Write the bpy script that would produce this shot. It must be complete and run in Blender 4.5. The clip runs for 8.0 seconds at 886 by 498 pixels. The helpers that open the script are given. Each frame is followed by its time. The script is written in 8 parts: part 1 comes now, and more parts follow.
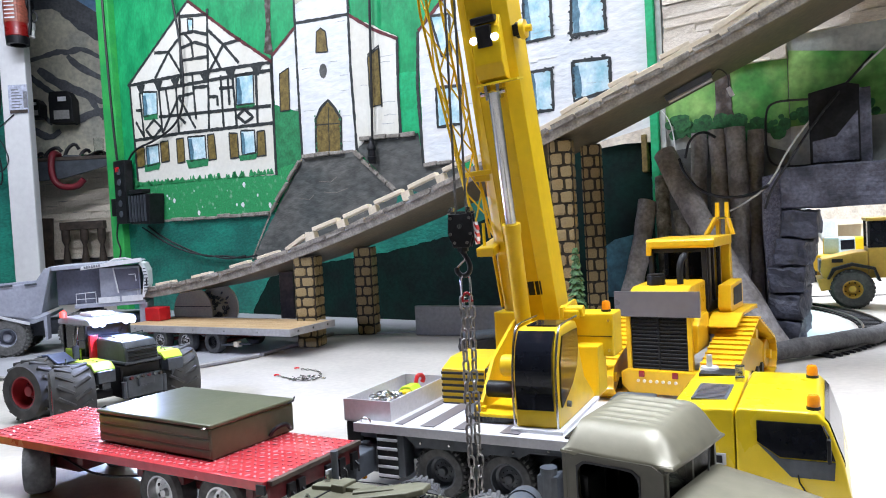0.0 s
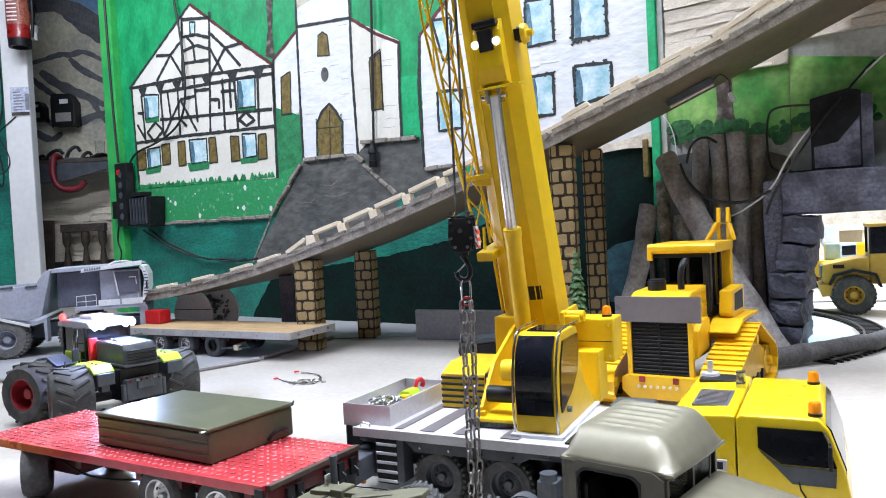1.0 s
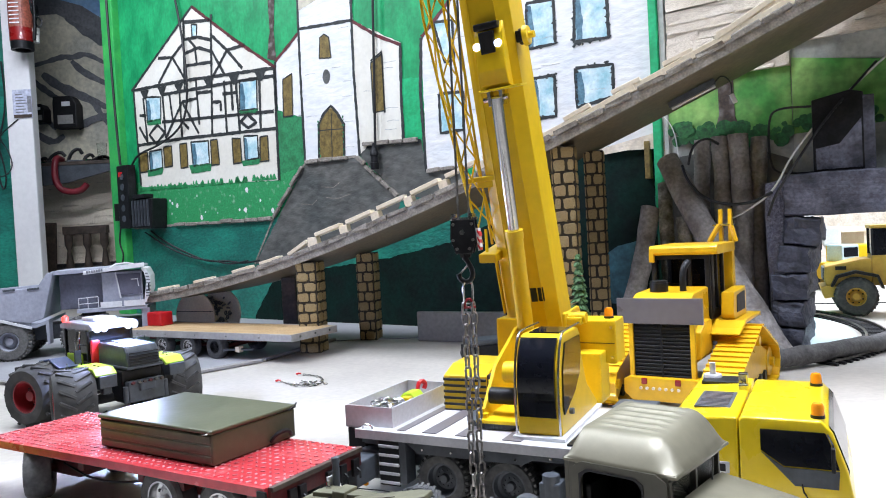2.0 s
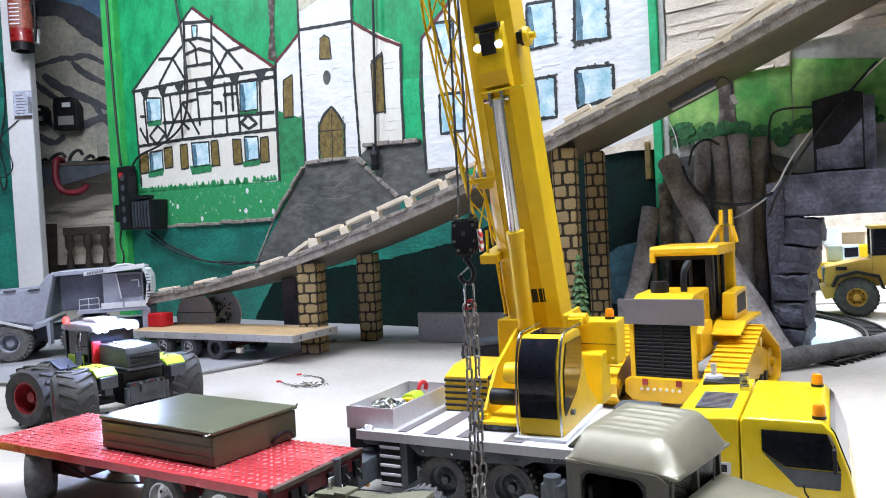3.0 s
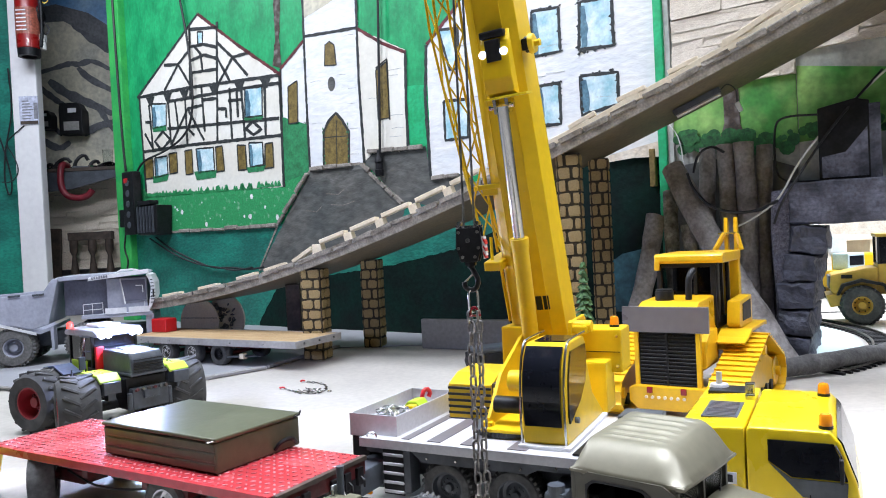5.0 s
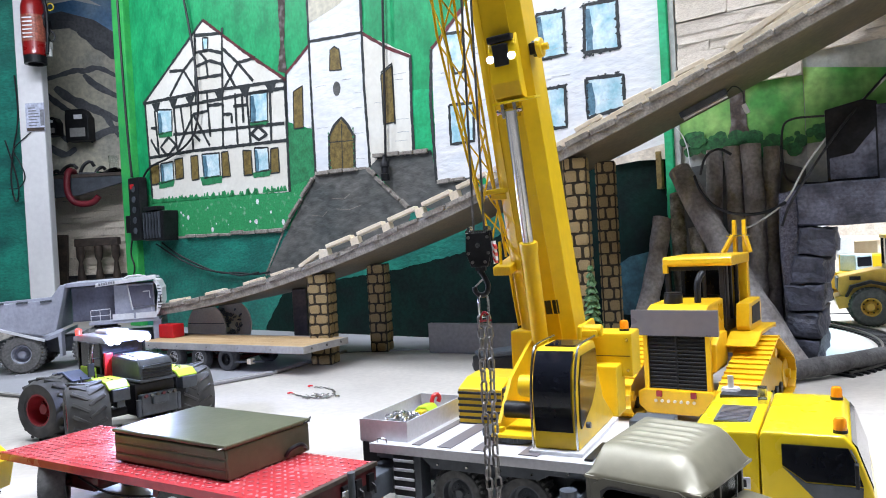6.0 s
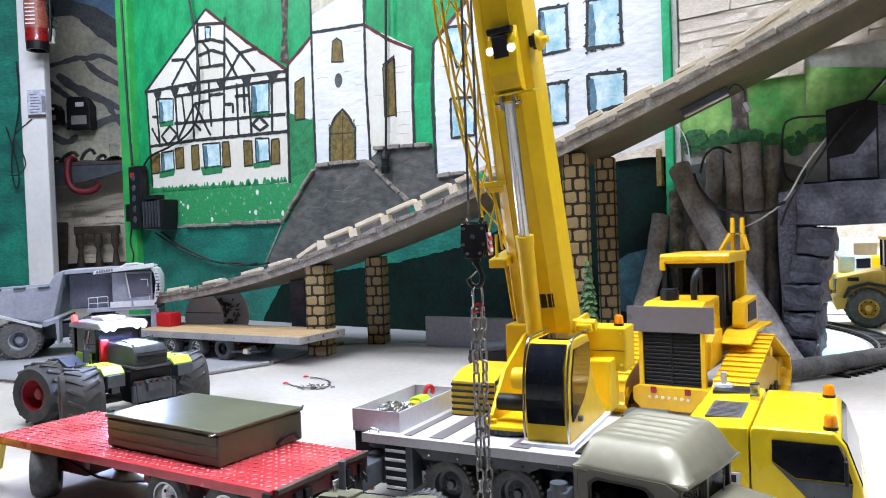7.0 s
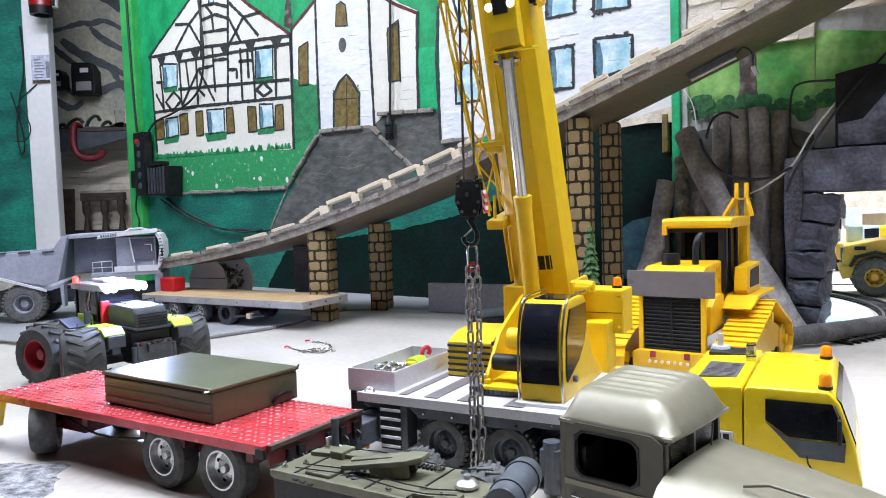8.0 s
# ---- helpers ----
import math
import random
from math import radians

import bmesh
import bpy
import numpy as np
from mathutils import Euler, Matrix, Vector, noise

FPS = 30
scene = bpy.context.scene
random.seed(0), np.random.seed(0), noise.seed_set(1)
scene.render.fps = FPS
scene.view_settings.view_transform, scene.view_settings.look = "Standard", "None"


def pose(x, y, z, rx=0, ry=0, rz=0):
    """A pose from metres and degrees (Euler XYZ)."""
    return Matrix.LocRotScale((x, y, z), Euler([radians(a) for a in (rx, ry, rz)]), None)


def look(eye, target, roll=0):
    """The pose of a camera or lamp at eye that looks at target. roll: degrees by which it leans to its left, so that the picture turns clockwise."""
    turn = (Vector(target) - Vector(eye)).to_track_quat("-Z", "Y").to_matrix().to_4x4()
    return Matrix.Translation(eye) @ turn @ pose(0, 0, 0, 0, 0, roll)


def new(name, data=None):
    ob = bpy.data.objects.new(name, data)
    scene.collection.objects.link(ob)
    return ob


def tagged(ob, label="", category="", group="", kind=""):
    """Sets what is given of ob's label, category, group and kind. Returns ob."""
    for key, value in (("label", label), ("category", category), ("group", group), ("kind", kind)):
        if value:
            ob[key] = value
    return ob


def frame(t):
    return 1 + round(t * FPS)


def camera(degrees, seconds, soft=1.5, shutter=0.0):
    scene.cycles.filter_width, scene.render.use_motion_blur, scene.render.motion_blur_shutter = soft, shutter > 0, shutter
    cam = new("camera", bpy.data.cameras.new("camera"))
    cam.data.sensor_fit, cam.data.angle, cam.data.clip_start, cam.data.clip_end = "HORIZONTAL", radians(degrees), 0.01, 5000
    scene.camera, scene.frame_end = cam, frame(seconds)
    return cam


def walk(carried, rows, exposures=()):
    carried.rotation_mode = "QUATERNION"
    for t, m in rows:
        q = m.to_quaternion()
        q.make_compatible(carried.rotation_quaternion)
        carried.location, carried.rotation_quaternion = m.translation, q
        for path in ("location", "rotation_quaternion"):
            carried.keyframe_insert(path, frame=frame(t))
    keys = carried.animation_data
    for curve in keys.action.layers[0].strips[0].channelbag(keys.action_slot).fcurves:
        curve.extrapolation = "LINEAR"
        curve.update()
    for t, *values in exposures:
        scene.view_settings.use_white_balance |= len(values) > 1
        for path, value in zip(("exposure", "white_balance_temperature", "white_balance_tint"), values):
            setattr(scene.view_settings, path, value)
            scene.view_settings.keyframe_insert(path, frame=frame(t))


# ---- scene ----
cam = camera(62.0, 8.0, soft=1.0)
walk(cam, [
    (0.0, pose(0.0020, -0.0044, 0.4286, 88.062, 3.182, -0.612)),
    (0.5, pose(0.0030, -0.0031, 0.4283, 88.203, 3.105, -0.566)),
    (1.0, pose(0.0028, -0.0015, 0.4290, 88.368, 2.931, -0.537)),
    (1.5, pose(0.0025, -0.0017, 0.4288, 88.485, 2.931, -0.461)),
    (3.0, pose(0.0006, -0.0026, 0.4299, 88.563, 3.028, -0.408)),
    (3.5, pose(0.0010, -0.0003, 0.4303, 88.695, 2.745, -0.308)),
    (4.0, pose(0.0002, 0.0004, 0.4300, 88.837, 2.685, -0.039)),
    (4.5, pose(0.0000, 0.0000, 0.4300, 88.912, 2.680, 0.012)),
    (5.8, pose(-0.0036, 0.0018, 0.4335, 89.300, 3.140, -0.330)),
    (6.0, pose(-0.0076, 0.0022, 0.4339, 89.340, 3.186, 0.234)),
    (6.5, pose(-0.0072, 0.0036, 0.4321, 89.517, 3.193, 0.531)),
    (7.0, pose(0.0001, 0.0033, 0.4269, 88.978, 2.136, 0.289)),
    (7.2, pose(0.0073, 0.0067, 0.4229, 88.619, 3.004, 0.420)),
    (7.3, pose(0.0091, 0.0085, 0.4199, 87.845, 2.554, 1.278)),
    (7.4, pose(0.0153, 0.0103, 0.4164, 87.503, 1.267, 2.567)),
    (7.5, pose(0.0182, 0.0098, 0.4088, 87.631, 0.339, 1.943)),
    (8.0, pose(0.0187, 0.0135, 0.4076, 86.750, 1.842, 0.928)),
], exposures=[(0.0, 0.0), (8.0, 0.0)])

# world: a dim hall, closed all round
world = bpy.data.worlds.new("hall_world")
scene.world = world
world.use_nodes = True
world.node_tree.nodes["Background"].inputs[0].default_value = (0.75, 0.85, 1.0, 1)
world.node_tree.nodes["Background"].inputs[1].default_value = 0.008


def area_lamp(name, eye, target, w, h, watts, spread=180, colour=(0.785, 0.850, 1.0)):
    lamp = bpy.data.lights.new(name, "AREA")
    lamp.shape, lamp.size, lamp.size_y, lamp.energy, lamp.color = "RECTANGLE", w, h, watts, colour
    lamp.spread = radians(spread)
    ob = new(name, lamp)
    ob.matrix_world = look(eye, target)
    return ob


# assumed fluorescent battens under the ceiling, unseen; placed and powered for the wanted brightness
area_lamp("ceiling_lamp", (-1.30, 2.05, 2.75), (-1.30, 2.05, 0), 1.5, 0.12, 82)
area_lamp("ceiling_lamp", (0.82, 2.02, 2.75), (0.82, 2.02, 0), 1.5, 0.12, 52)
area_lamp("ceiling_lamp", (0.3, 0.95, 2.75), (0.3, 0.95, 0), 1.5, 0.12, 25, 64)
# added to brighten the dim left side; no fixture known there
area_lamp("ceiling_lamp", (-2.05, 1.45, 2.75), (-2.05, 1.45, 0), 0.8, 0.12, 40)
area_lamp("ceiling_lamp", (1.75, 0.35, 2.75), (1.75, 0.35, 0), 0.6, 0.12, 38, 125)
# extra light for the dim recess and column, not a known fixture
area_lamp("ceiling_lamp", (-2.5, 3.6, 2.75), (-2.5, 3.6, 0), 1.5, 0.12, 60)
# the next hall behind the tunnel is lit far more strongly
area_lamp("next_hall_lamp", (2.6, 3.4, 2.3), (2.4, 3.3, 0), 1.6, 1.0, 250)


# ---- materials ----
def mat(name, colour, rough=0.5, metal=0.0, var=0.12, scale=9.0, fine=90.0, bump=0.15, other=None, spread=0.5, coat=0.0, spec=0.5, stretch=(1, 1, 1)):
    """A surface with two scales of variation; other: a second colour that shows in patches (spread: how much of it)."""
    m = bpy.data.materials.new(name)
    m.use_nodes = True
    n, l = m.node_tree.nodes, m.node_tree.links
    b = n["Principled BSDF"]
    geo = n.new("ShaderNodeTexCoord")
    info = n.new("ShaderNodeObjectInfo")
    shift = n.new("ShaderNodeVectorMath")
    shift.operation = "MULTIPLY_ADD"
    shift.inputs[1].default_value = stretch
    l.new(geo.outputs["Object"], shift.inputs[0])
    l.new(info.outputs["Random"], shift.inputs[2])
    big, small = n.new("ShaderNodeTexNoise"), n.new("ShaderNodeTexNoise")
    for t, s, d in ((big, scale, 6), (small, fine, 4)):
        l.new(shift.outputs[0], t.inputs["Vector"])
        t.inputs["Scale"].default_value, t.inputs["Detail"].default_value = s, d
    mix = n.new("ShaderNodeMix")
    mix.data_type = "RGBA"
    c = Vector(colour)
    o = Vector(other) if other else c * (1 - 2 * var)
    ramp = n.new("ShaderNodeMapRange")
    ramp.inputs[1].default_value, ramp.inputs[2].default_value = spread - 0.16, spread + 0.16
    l.new(big.outputs[0], ramp.inputs[0])
    l.new(ramp.outputs[0], mix.inputs["Factor"])
    mix.inputs["A"].default_value, mix.inputs["B"].default_value = (*o, 1), (*c, 1)
    val = n.new("ShaderNodeMapRange")
    val.inputs[1].default_value, val.inputs[2].default_value = 0.3, 0.7
    val.inputs[3].default_value, val.inputs[4].default_value = 1 - var, 1 + var * 0.6
    l.new(small.outputs[0], val.inputs[0])
    hsv = n.new("ShaderNodeHueSaturation")
    l.new(val.outputs[0], hsv.inputs["Value"])
    l.new(mix.outputs["Result"], hsv.inputs["Color"])
    l.new(hsv.outputs[0], b.inputs["Base Color"])
    rr = n.new("ShaderNodeMapRange")
    rr.inputs[3].default_value, rr.inputs[4].default_value = max(rough - 0.12, 0.03), min(rough + 0.12, 1)
    l.new(big.outputs[0], rr.inputs[0])
    l.new(rr.outputs[0], b.inputs["Roughness"])
    b.inputs["Metallic"].default_value = metal
    b.inputs["Coat Weight"].default_value = coat
    b.inputs["Specular IOR Level"].default_value = spec
    if bump:
        bp = n.new("ShaderNodeBump")
        bp.inputs["Strength"].default_value, bp.inputs["Distance"].default_value = bump, 0.3 / fine
        l.new(small.outputs[0], bp.inputs["Height"])
        l.new(bp.outputs[0], b.inputs["Normal"])
    return m


def glow(name, colour, strength):
    m = bpy.data.materials.new(name)
    m.use_nodes = True
    b = m.node_tree.nodes["Principled BSDF"]
    b.inputs["Base Color"].default_value = (*colour, 1)
    b.inputs["Emission Color"].default_value, b.inputs["Emission Strength"].default_value = (*colour, 1), strength
    return m


def glass(name, colour, rough=0.05, alpha=1.0):
    m = bpy.data.materials.new(name)
    m.use_nodes = True
    b = m.node_tree.nodes["Principled BSDF"]
    b.inputs["Base Color"].default_value, b.inputs["Roughness"].default_value = (*colour, 1), rough
    b.inputs["Transmission Weight"].default_value, b.inputs["IOR"].default_value = alpha, 1.1
    return m


FLOOR = mat("floor_paint", (0.53, 0.49, 0.435), 0.4, var=0.1, scale=2.6, fine=60, bump=0.06, other=(0.42, 0.385, 0.34))
FLOORGREY = mat("grey_floor_and_ramp_shade", (0.36, 0.36, 0.375), 0.42, var=0.08, scale=3, fine=60, bump=0.06, other=(0.29, 0.29, 0.305))
GRAVEL = mat("grey_gravel", (0.38, 0.38, 0.40), 0.9, var=0.4, scale=60, fine=260, bump=0.8)
GREEN = mat("green_wall_paint", (0.010, 0.37, 0.125), 0.5, var=0.2, scale=12, fine=55, bump=0.35, other=(0.004, 0.235, 0.08), spread=0.47, stretch=(1, 1, 0.55))
# Dark green paint; on the wall foot it also carries the ramp's shade.
DARKGREEN = mat("dark_green_paint_ramp_shade", (0.004, 0.020, 0.015), 0.6, var=0.3, scale=9, fine=60, bump=0.4, other=(0.006, 0.011, 0.010), spec=0.1)
JOINT = mat("pale_grey_brush_line", (0.62, 0.62, 0.60), 0.6, var=0.2, scale=30, fine=90, bump=0.1)
BRIGHT = mat("bright_green_paint", (0.05, 0.45, 0.09), 0.55, var=0.12, scale=8, fine=60, other=(0.02, 0.32, 0.08))
TEAL = mat("dark_teal_paint", (0.02, 0.25, 0.175), 0.34, var=0.3, scale=6, fine=70, bump=0.9, other=(0.016, 0.11, 0.09), stretch=(0.6, 1, 1.2))
SPECK = mat("flecked_green_paint", (0.03, 0.30, 0.10), 0.55, var=0.3, scale=30, fine=110, bump=0.4, other=(0.50, 0.68, 0.52), spread=0.25)
SLATE = mat("dark_slate_paint", (0.15, 0.145, 0.132), 0.32, var=0.35, scale=5, fine=26, bump=0.7, other=(0.085, 0.092, 0.088), stretch=(0.7, 1, 1.2))
CREAM = mat("cream_wall_paint", (0.80, 0.78, 0.70), 0.6, var=0.05, scale=4, fine=50, bump=0.2, other=(0.72, 0.68, 0.58))
WHITE = mat("white_wall_paint", (0.80, 0.79, 0.77), 0.6, var=0.08, scale=9, fine=42, bump=0.45, other=(0.66, 0.69, 0.72), spread=0.4, stretch=(0.55, 1, 1.3))
LINE = mat("black_brush_line", (0.022, 0.026, 0.026), 0.6, var=0.4, scale=45, fine=160, bump=0.2, other=(0.06, 0.062, 0.06), spread=0.36)
REDLINE = mat("dark_red_brush_line", (0.16, 0.025, 0.03), 0.6, var=0.3, scale=30)
BROWN = mat("painted_shutter_brown", (0.24, 0.17, 0.045), 0.6, var=0.3, scale=40, fine=120, other=(0.12, 0.08, 0.02))
BLUE = mat("painted_window_blue", (0.30, 0.55, 0.62), 0.5, var=0.14, scale=16, fine=90, other=(0.74, 0.84, 0.86), spread=0.5)
PANESHADE = mat("dark_blue_pane_paint", (0.05, 0.13, 0.19), 0.5, var=0.3, scale=30, fine=100, other=(0.12, 0.25, 0.32))
SHRUB = mat("painted_shrub_green", (0.02, 0.17, 0.06), 0.6, var=0.3, scale=20, fine=90, other=(0.03, 0.26, 0.10))
TRUNKP = mat("painted_trunk_brown", (0.06, 0.04, 0.03), 0.7, var=0.5, scale=30, fine=120, other=(0.30, 0.27, 0.25), spread=0.38)
PALEWOOD = mat("pale_raw_wood", (0.78, 0.68, 0.52), 0.6, var=0.1, scale=14, fine=120, other=(0.72, 0.60, 0.43))
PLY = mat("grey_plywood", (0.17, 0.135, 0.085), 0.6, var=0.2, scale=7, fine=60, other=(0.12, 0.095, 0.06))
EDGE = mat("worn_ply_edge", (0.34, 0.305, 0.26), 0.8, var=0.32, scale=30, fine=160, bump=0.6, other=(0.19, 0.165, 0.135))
BRICK = mat("painted_yellow_brick", (0.43, 0.32, 0.15), 0.75, var=0.35, scale=34, fine=120, bump=0.5, other=(0.21, 0.135, 0.05), spread=0.43)
MORTAR = mat("dark_brown_joint_paint", (0.055, 0.042, 0.024), 0.85, var=0.4, scale=40, other=(0.03, 0.024, 0.014))
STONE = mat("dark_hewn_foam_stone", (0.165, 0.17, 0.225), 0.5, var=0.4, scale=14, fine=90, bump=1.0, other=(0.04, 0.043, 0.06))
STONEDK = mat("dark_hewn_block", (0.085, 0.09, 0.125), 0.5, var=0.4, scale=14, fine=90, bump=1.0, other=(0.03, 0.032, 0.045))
SPECKLE = mat("speckled_grey_foam", (0.30, 0.30, 0.38), 0.7, var=0.5, scale=120, fine=300, bump=0.8, other=(0.14, 0.14, 0.20))
CLAD = mat("whitewashed_ledger_stone", (0.84, 0.74, 0.61), 0.75, var=0.16, scale=14, fine=60, bump=0.8, other=(0.64, 0.53, 0.41), spread=0.42)
CONCRETE = mat("grey_concrete", (0.34, 0.33, 0.31), 0.8, var=0.14, scale=5, fine=70, other=(0.27, 0.26, 0.25))
MOUNT = mat("painted_mountain_grey", (0.60, 0.555, 0.43), 0.65, var=0.2, scale=5, fine=40, other=(0.40, 0.385, 0.33), spread=0.42)
MOUNTDK = mat("painted_mountain_ridge", (0.075, 0.08, 0.09), 0.65, var=0.3, scale=5, fine=50, other=(0.14, 0.14, 0.15))
SKYBLUE = mat("painted_sky_blue", (0.09, 0.22, 0.42), 0.6, var=0.2, scale=4, fine=40, other=(0.30, 0.45, 0.60))
BARK = mat("grey_brown_log_bark", (0.37, 0.345, 0.335), 0.8, var=0.3, scale=14, fine=90, bump=0.8, other=(0.20, 0.175, 0.16))
BARKPALE = mat("flaking_birch_bark", (0.40, 0.39, 0.36), 0.8, var=0.4, scale=30, fine=110, bump=0.7, other=(0.12, 0.11, 0.09))
DARKWOOD = mat("dark_stained_wood", (0.085, 0.06, 0.045), 0.6, var=0.3, scale=18, fine=100)
DECKWOOD = mat("varnished_deck_wood", (0.52, 0.36, 0.19), 0.5, var=0.15, scale=12, fine=120, other=(0.42, 0.27, 0.13))
YELLOW = mat("crane_yellow_paint", (0.74, 0.49, 0.012), 0.36, var=0.06, scale=6, fine=60, bump=0.02, other=(0.66, 0.42, 0.01), coat=0.04, spec=0.3)
DOZYEL = mat("dozer_orange_yellow_paint", (0.79, 0.47, 0.012), 0.32, var=0.07, scale=8, fine=70, bump=0.03, other=(0.70, 0.39, 0.01), coat=0.15)
PALEYEL = mat("bright_yellow_paint", (0.78, 0.56, 0.01), 0.28, var=0.04, scale=6, fine=60, bump=0.02, coat=0.4)
CHARCOAL = mat("charcoal_frame_paint", (0.075, 0.085, 0.10), 0.45, var=0.2, scale=20, fine=90, bump=0.08)
GREYPLATE = mat("glossy_grey_plate", (0.15, 0.135, 0.145), 0.3, var=0.06, scale=6, fine=60, bump=0.03, coat=0.2)
ALU = mat("brushed_aluminium", (0.62, 0.62, 0.63), 0.34, 1.0, var=0.12, scale=14, fine=160, bump=0.06)
STEEL = mat("polished_steel", (0.60, 0.59, 0.58), 0.2, 1.0, var=0.1, scale=30, fine=160, bump=0.03)
DARKSTEEL = mat("dark_chain_steel", (0.34, 0.32, 0.30), 0.35, 1.0, var=0.25, scale=60, fine=200, bump=0.1)
BLACK = mat("matt_black_plastic", (0.014, 0.014, 0.016), 0.45, var=0.3, scale=30, fine=120, bump=0.1, spec=0.3)
RUBBER = mat("dusty_black_rubber", (0.045, 0.045, 0.047), 0.8, var=0.3, scale=40, fine=140, bump=0.3, other=(0.10, 0.098, 0.092), spread=0.42)
RUBBERDUST = mat("grey_dusted_rubber", (0.16, 0.155, 0.15), 0.85, var=0.25, scale=30, fine=120, bump=0.3, other=(0.10, 0.098, 0.095))
DARKGLASS = mat("dark_tinted_glass", (0.008, 0.009, 0.013), 0.09, var=0.05, bump=0, coat=0.1, spec=0.3)
SMOKE = glass("smoked_cab_glass", (0.30, 0.31, 0.31), 0.04)
CLEAR = glass("clear_cab_glass", (0.85, 0.88, 0.88), 0.03)
OLIVE = mat("olive_drab_paint", (0.135, 0.128, 0.082), 0.46, var=0.2, scale=14, fine=80, bump=0.07, other=(0.09, 0.084, 0.052))
# Cab walls take a darker olive than the roof and bonnet.
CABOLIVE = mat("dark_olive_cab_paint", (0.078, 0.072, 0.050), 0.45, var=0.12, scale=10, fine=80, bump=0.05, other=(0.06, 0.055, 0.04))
LAMPRED = mat("dark_red_lens", (0.28, 0.012, 0.018), 0.2, var=0.1, bump=0, coat=0.4)
HOSERED = mat("maroon_rubber", (0.20, 0.012, 0.022), 0.5, var=0.15, scale=20)
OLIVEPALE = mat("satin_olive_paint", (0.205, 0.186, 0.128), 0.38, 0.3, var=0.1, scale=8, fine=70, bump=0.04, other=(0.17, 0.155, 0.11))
RED = mat("red_chequer_plate_paint", (0.56, 0.05, 0.06), 0.26, var=0.12, scale=8, fine=70, bump=0.05, other=(0.45, 0.03, 0.04), coat=0.4)
TYREMUD = mat("dusty_lugged_rubber", (0.034, 0.034, 0.035), 0.75, var=0.25, scale=30, fine=120, bump=0.3, other=(0.075, 0.073, 0.07))
RIMRED = mat("red_rim_paint", (0.34, 0.02, 0.03), 0.4, var=0.15, scale=20)
BARKDK = mat("dark_branch_bark", (0.12, 0.115, 0.11), 0.8, var=0.3, scale=18, fine=90, bump=0.9, other=(0.055, 0.05, 0.05))
DARKRED = mat("dark_red_chassis_paint", (0.13, 0.014, 0.016), 0.5, var=0.25, scale=18, fine=90)
REDPLAS = mat("bright_red_plastic", (0.60, 0.015, 0.02), 0.35, var=0.08, scale=20)
LIME = mat("lime_green_paint", (0.42, 0.60, 0.03), 0.35, var=0.08, scale=18, fine=90)
GREYPAINT = mat("dumper_grey_paint", (0.38, 0.39, 0.46), 0.45, var=0.12, scale=9, fine=80, other=(0.30, 0.31, 0.36))
OFFWHITE = mat("dusty_white_paint", (0.72, 0.72, 0.73), 0.4, var=0.08, scale=14, fine=80)
COLUMNW = mat("white_column_paint", (0.80, 0.79, 0.78), 0.5, var=0.05, scale=3, fine=30, bump=0.05, other=(0.72, 0.70, 0.70))
AMBER = mat("amber_beacon_plastic", (0.85, 0.28, 0.01), 0.2, var=0.06, bump=0, coat=0.5)
EMERALD = mat("emerald_wall_paint", (0.012, 0.44, 0.17), 0.5, var=0.2, scale=12, fine=60, bump=0.3, other=(0.006, 0.30, 0.10))
HEDGE = mat("painted_hedge_green", (0.03, 0.17, 0.045), 0.7, var=0.4, scale=40, fine=110, other=(0.01, 0.07, 0.02))
CASEOLIVE = mat("olive_case_paint", (0.098, 0.096, 0.056), 0.36, 0.15, var=0.12, scale=12, fine=80, bump=0.06, other=(0.078, 0.076, 0.043))
HAULYEL = mat("dull_ochre_paint", (0.52, 0.32, 0.045), 0.45, var=0.12, scale=10, fine=70, other=(0.42, 0.25, 0.035))
LEAF = mat("model_tree_green", (0.09, 0.19, 0.07), 0.8, var=0.4, scale=60, fine=200, other=(0.05, 0.11, 0.04))
FOLIAGE = mat("painted_foliage_green", (0.06, 0.28, 0.045), 0.6, var=0.3, scale=7, fine=40, other=(0.32, 0.54, 0.15), spread=0.45)
PLASTER = mat("stained_plaster", (0.52, 0.52, 0.47), 0.8, var=0.2, scale=5, fine=60, other=(0.30, 0.32, 0.29))
HALLWALL = mat("hall_plaster", (0.10, 0.10, 0.098), 0.8, var=0.08, scale=2, fine=30)
LEDW = glow("white_led", (0.62, 0.74, 1.0), 5)
LEDT = glow("tractor_led", (0.55, 0.62, 1.0), 35)
DECKALU = mat("satin_aluminium_sheet", (0.58, 0.57, 0.59), 0.42, 0.3, var=0.08, scale=14, fine=160, bump=0.05, other=(0.58, 0.57, 0.59))
LEDR = glow("red_led", (1.0, 0.04, 0.03), 4)
# Studs are paler than the red plate between them.
STUD = mat("pale_red_studs", (0.80, 0.40, 0.42), 0.28, 0.3, var=0.15, scale=12, fine=90, bump=0.02, other=(0.52, 0.06, 0.08))
PAPER = mat("printed_white_paper", (0.86, 0.86, 0.88), 0.4, var=0.06, scale=20, bump=0)
SHEET = mat("laminated_sheet", (0.66, 0.68, 0.80), 0.14, var=0.2, scale=30, bump=0.2, other=(0.42, 0.44, 0.55), spread=0.45, coat=0.5)
INK = mat("grey_ink", (0.25, 0.25, 0.28), 0.6, var=0.2, scale=40, bump=0)
EXTRED = mat("extinguisher_red", (0.30, 0.010, 0.010), 0.3, var=0.08, scale=14, fine=80, bump=0.02, coat=0.4)
CABLE = mat("black_cable_rubber", (0.02, 0.02, 0.022), 0.5, var=0.3, scale=60, bump=0.05)
CABLEW = mat("white_cable", (0.75, 0.74, 0.70), 0.4, var=0.1, scale=60, bump=0)


